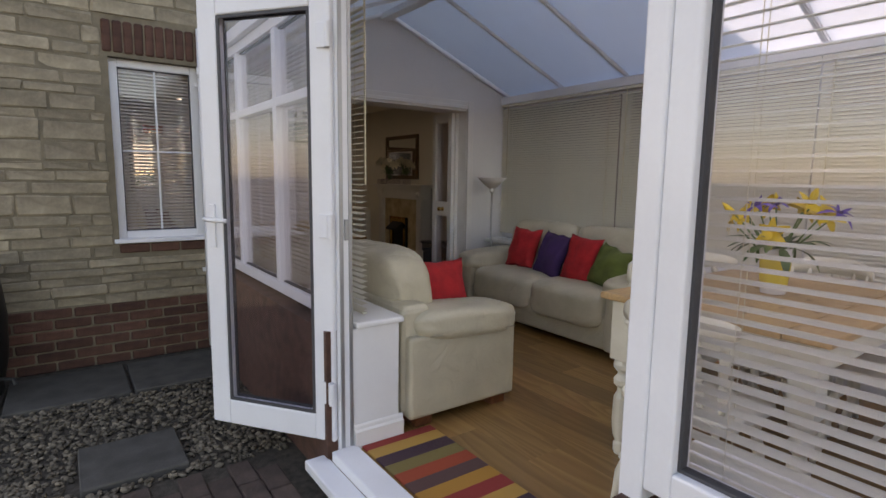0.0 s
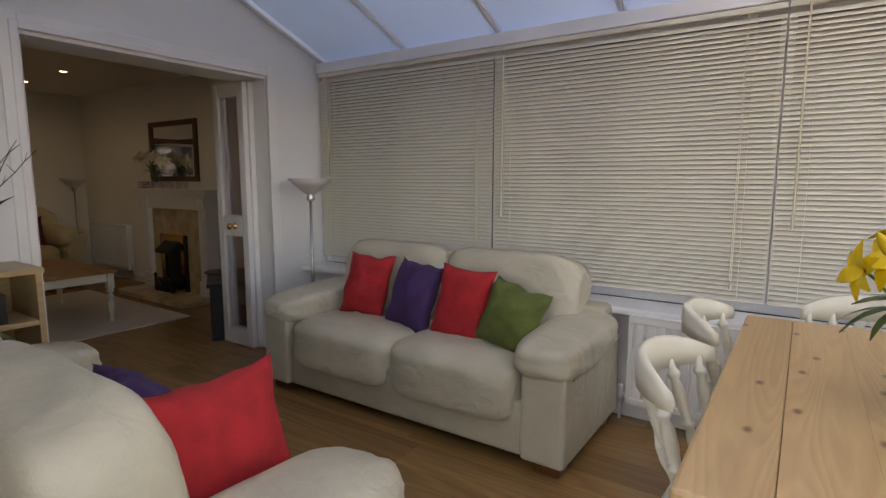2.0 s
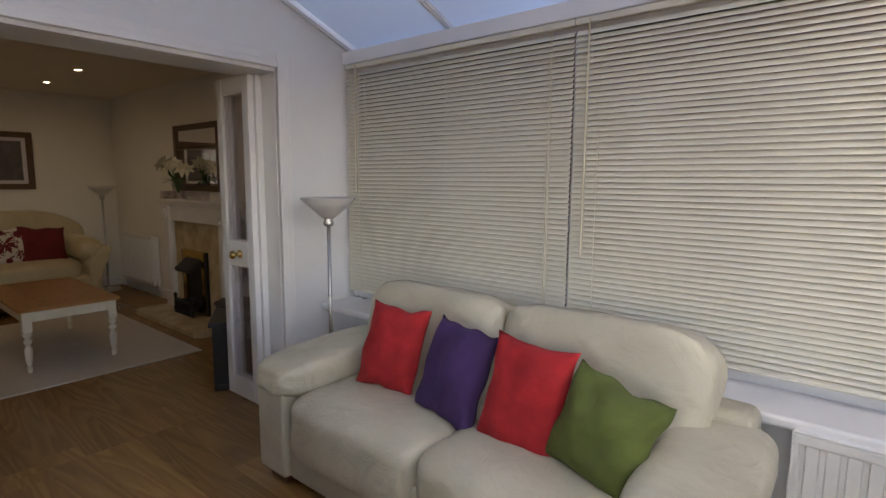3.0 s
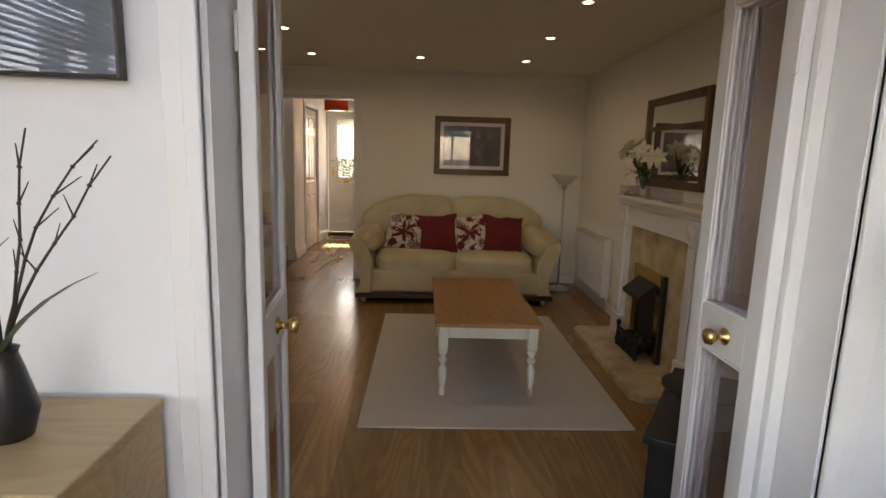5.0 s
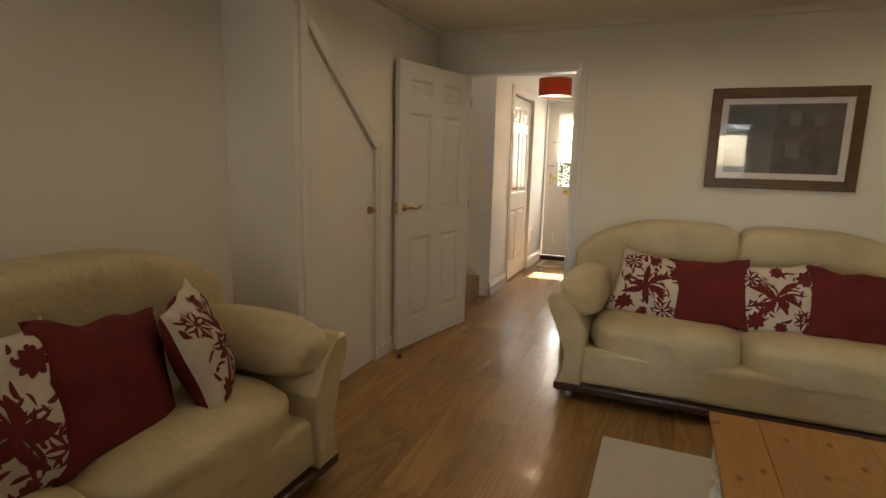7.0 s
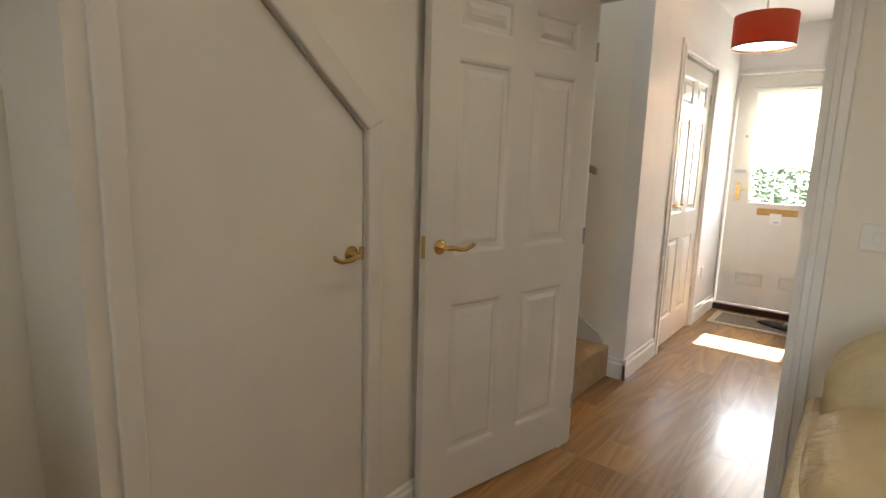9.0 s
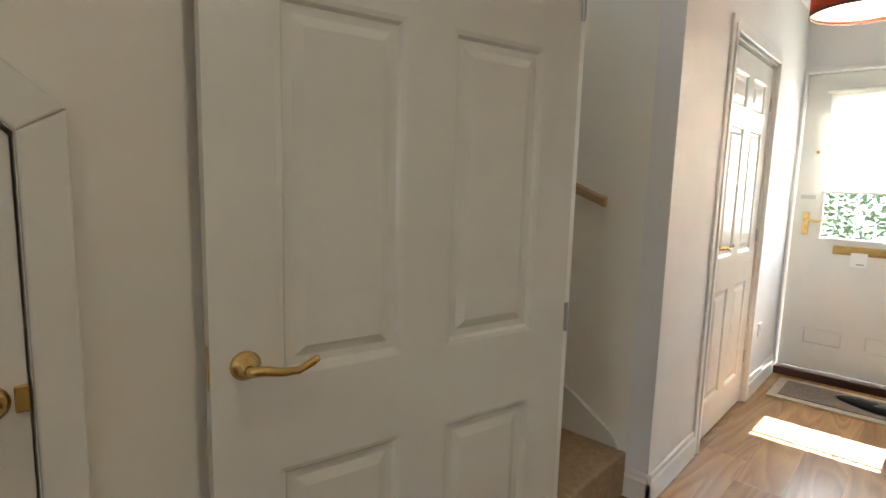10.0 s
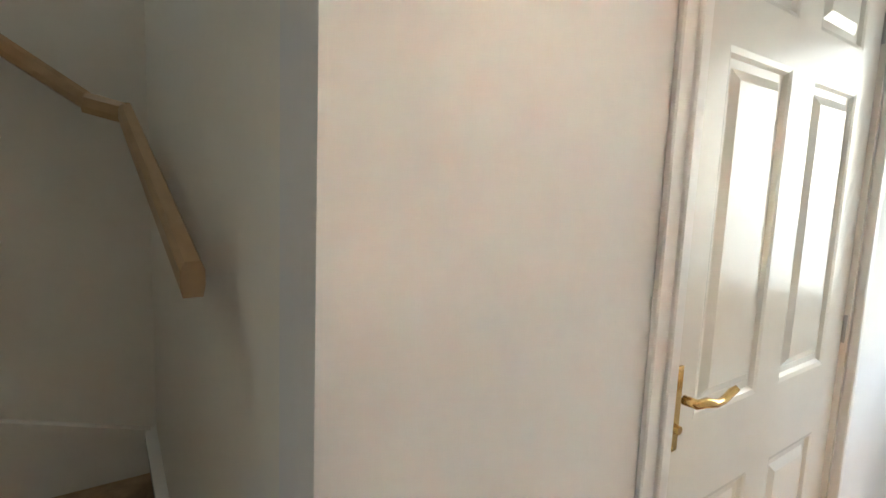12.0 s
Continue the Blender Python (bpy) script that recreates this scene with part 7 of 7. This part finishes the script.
z = 0.30
k = 0
while z < 3.0:
    h = rs.choice((0.06, 0.075, 0.09, 0.11, 0.14))
    x = 0.0 - rs.uniform(0, 0.2)
    while x < 1.62:
        w = rs.uniform(0.13, 0.46) if h < 0.10 else rs.uniform(0.16, 0.42)
        x0, x1 = x, min(x + w, 1.63)
        z0, z1 = z, z + h
        clear = not (x1 > 0.955 and x0 < 1.60 and z1 > 0.66 and z0 < 2.29)
        if not clear and z1 > 0.66 and z0 < 2.29:
            if x0 < 0.955:
                x1 = 0.955
                clear = x1 - x0 > 0.05
            elif x1 > 1.60 and x0 < 1.60:
                x0 = 1.60
                clear = x1 - x0 > 0.04
        if clear and x1 - x0 > 0.04:
            piece("stone", block_mesh(x1 - x0 - 0.008, h - 0.008, 0.05, 0.006, k), STONE, WALL, ((x0 + x1) / 2, HY - 0.009 + rs.uniform(-0.004, 0.005), z + h / 2))
            k += 1
        x = x + w
    z += h
for c in range(6):
    z0 = GZ - 0.02 + c * 0.075
    x = -0.1 - (c % 2) * 0.11
    while x < 1.62:
        piece("brick", block_mesh(0.213, 0.064, 0.05, 0.0015, k), BRICK, WALL, (x + 0.107, HY - 0.012 + rs.uniform(-0.002, 0.002), z0 + 0.033))
        k += 1
        x += 0.225
for i in range(10):
    piece("brick", block_mesh(0.056, 0.215, 0.05, 0.0015, k), BRICK, WALL, (0.955 + 0.033 + i * 0.0655, HY - 0.014, 2.175))
    k += 1
for i in range(3):
    piece("brick", block_mesh(0.19, 0.064, 0.05, 0.0015, k), BRICK, WALL, (1.085 + i * 0.20, HY - 0.013, 0.695))
    k += 1

# paving slabs, block paving and gravel
GR = bpy.data.objects["ground"]
for x0, x1, y0, y1 in ((0.655, 1.085, 3.93, 4.36), (-0.6, 0.30, 5.05, 5.62), (0.32, 0.95, 5.03, 5.62), (0.97, 1.54, 5.03, 5.62)):
    bm = bmesh.new()
    box(bm, x0, x1, y0, y1, GZ - 0.05, GZ + 0.012, 0.006, 1)
    part("paving_slab", bm, PAVE, GR)
row = 0
for j in range(15):
    for i in range(16):
        x, y = -0.2 + i * 0.105 + 0.0, 1.05 + j * 0.205 + (0.1 if i % 2 else 0)
        if x > 1.40 or y > (3.80 if x > 0.85 else 3.45):
            continue
        bm = bmesh.new()
        box(bm, -0.050, 0.050, -0.100, 0.100, -0.05, 0.006 + rs.uniform(-0.003, 0.003), 0.005, 1)
        piece("paving_block", bm, BLOCKPAVE, GR, (x, y, GZ))
# pebbles
rp = random.Random(77)
bmv, bmf = [], []
base = bmesh.new()
bmesh.ops.create_icosphere(base, subdivisions=1, radius=1.0)
bv = [v.co.copy() for v in base.verts]
bf = [[v.index for v in f.verts] for f in base.faces]
base.free()
cnt = 0
while cnt < 5200:
    x, y = rp.uniform(-0.5, 1.56), rp.uniform(3.42, 5.06)
    if (0.64 < x < 1.10 and 3.92 < y < 4.37) or (x > 1.46 and y < 3.52) or (x > 0.80 and y < 3.86):
        continue
    r_ = rp.uniform(0.007, 0.017)
    m = pose(x, y, GZ - 0.016 + rp.uniform(0, 0.012), rp.uniform(-25, 25), rp.uniform(-25, 25), rp.uniform(0, 180)) @ Matrix.Diagonal((r_ * rp.uniform(1, 1.6), r_, r_ * rp.uniform(0.5, 0.8), 1))
    o_ = len(bmv)
    bmv.extend([tuple(m @ v) for v in bv])
    bmf.extend([tuple(i + o_ for i in f) for f in bf])
    cnt += 1
me = bpy.data.meshes.new("gravel")
me.from_pydata(bmv, [], bmf)
me.materials.append(PEBBLE)
me.polygons.foreach_set("use_smooth", [True] * len(me.polygons))
nn, ll = PEBBLE.node_tree.nodes, PEBBLE.node_tree.links
ge, hs, mrr = nn.new("ShaderNodeNewGeometry"), nn.new("ShaderNodeHueSaturation"), nn.new("ShaderNodeMapRange")
mrr.inputs[3].default_value, mrr.inputs[4].default_value = 0.35, 1.6
ll.new(ge.outputs["Random Per Island"], mrr.inputs[0])
ll.new(mrr.outputs[0], hs.inputs["Value"])
src = nn["Principled BSDF"].inputs["Base Color"].links[0].from_socket
ll.new(src, hs.inputs["Color"])
ll.new(hs.outputs[0], nn["Principled BSDF"].inputs["Base Color"])
tagged(new("gravel", me), "mixed brown and grey pea gravel beside the paving", "gravel", "", "stuff")

# front garden beyond the front door: path and a clipped hedge
structure("path_front", boxes((0.9, 2.9, HEND + 0.5, HEND + 6, GZ - 0.05, GZ + 0.03)), PAVE, "grey paved front path", "path")
bmv, bmf = [], []
for i in range(9500):
    x, y, z_ = rp.uniform(-0.5, 4.4), HEND + 3.0 + rp.uniform(-0.35, 0.35), GZ + 1.85 * rp.random() ** 0.8
    z_ += 0.1 * math.sin(x * 3.1) * (1 if z_ > 0.8 else 0)
    m = pose(x, y, z_, rp.uniform(0, 360), rp.uniform(0, 360), rp.uniform(0, 360))
    s_ = rp.uniform(0.025, 0.05)
    o_ = len(bmv)
    bmv.extend([tuple(m @ Vector(p)) for p in ((-s_ * 0.5, 0, 0), (0, -s_, 0.006), (s_ * 0.5, 0, 0), (0, s_, 0.006))])
    bmf.append((o_, o_ + 1, o_ + 2, o_ + 3))
me = bpy.data.meshes.new("hedge")
me.from_pydata(bmv, [], bmf)
me.materials.append(HEDGE)
tagged(new("hedge", me), "clipped green hedge in the front garden", "hedge", "", "stuff")

# ---------------------------------------------------------------- floorboards, laid last
def boards(parent, x0, x1, y0, y1, seed, skip=None):
    r_ = random.Random(seed)
    wd, L = 0.192, 1.25
    cache = {}
    n_ = int(math.ceil((x1 - x0) / wd))
    for i in range(n_):
        a_, b_ = x0 + i * wd, min(x0 + (i + 1) * wd, x1)
        if b_ - a_ < 0.02:
            continue
        y = y0 - r_.uniform(0, L)
        while y < y1:
            c_, d_ = max(y, y0), min(y + L, y1)
            y += L
            if d_ - c_ < 0.03:
                continue
            key = (round(b_ - a_, 3), round(d_ - c_, 3))
            if key not in cache:
                bm = bmesh.new()
                box(bm, -(b_ - a_) / 2 + 0.0001, (b_ - a_) / 2 - 0.0001, -(d_ - c_) / 2 + 0.0001, (d_ - c_) / 2 - 0.0001, -0.012, 0.0, 0.0006, 1)
                cache[key] = finish("floorboard", bm, OAK)
            o = new("floorboard", cache[key])
            o.parent = parent
            o.location = ((a_ + b_) / 2, (c_ + d_) / 2, 0)


boards(FLOOR, 1.70, 4.50, SY, HY2, 31)
boards(FLOOR_LIVING, LX, RX, HY2, FARY, 32)
boards(FLOOR_LIVING, CX, HX1, FARY, HEND, 33)
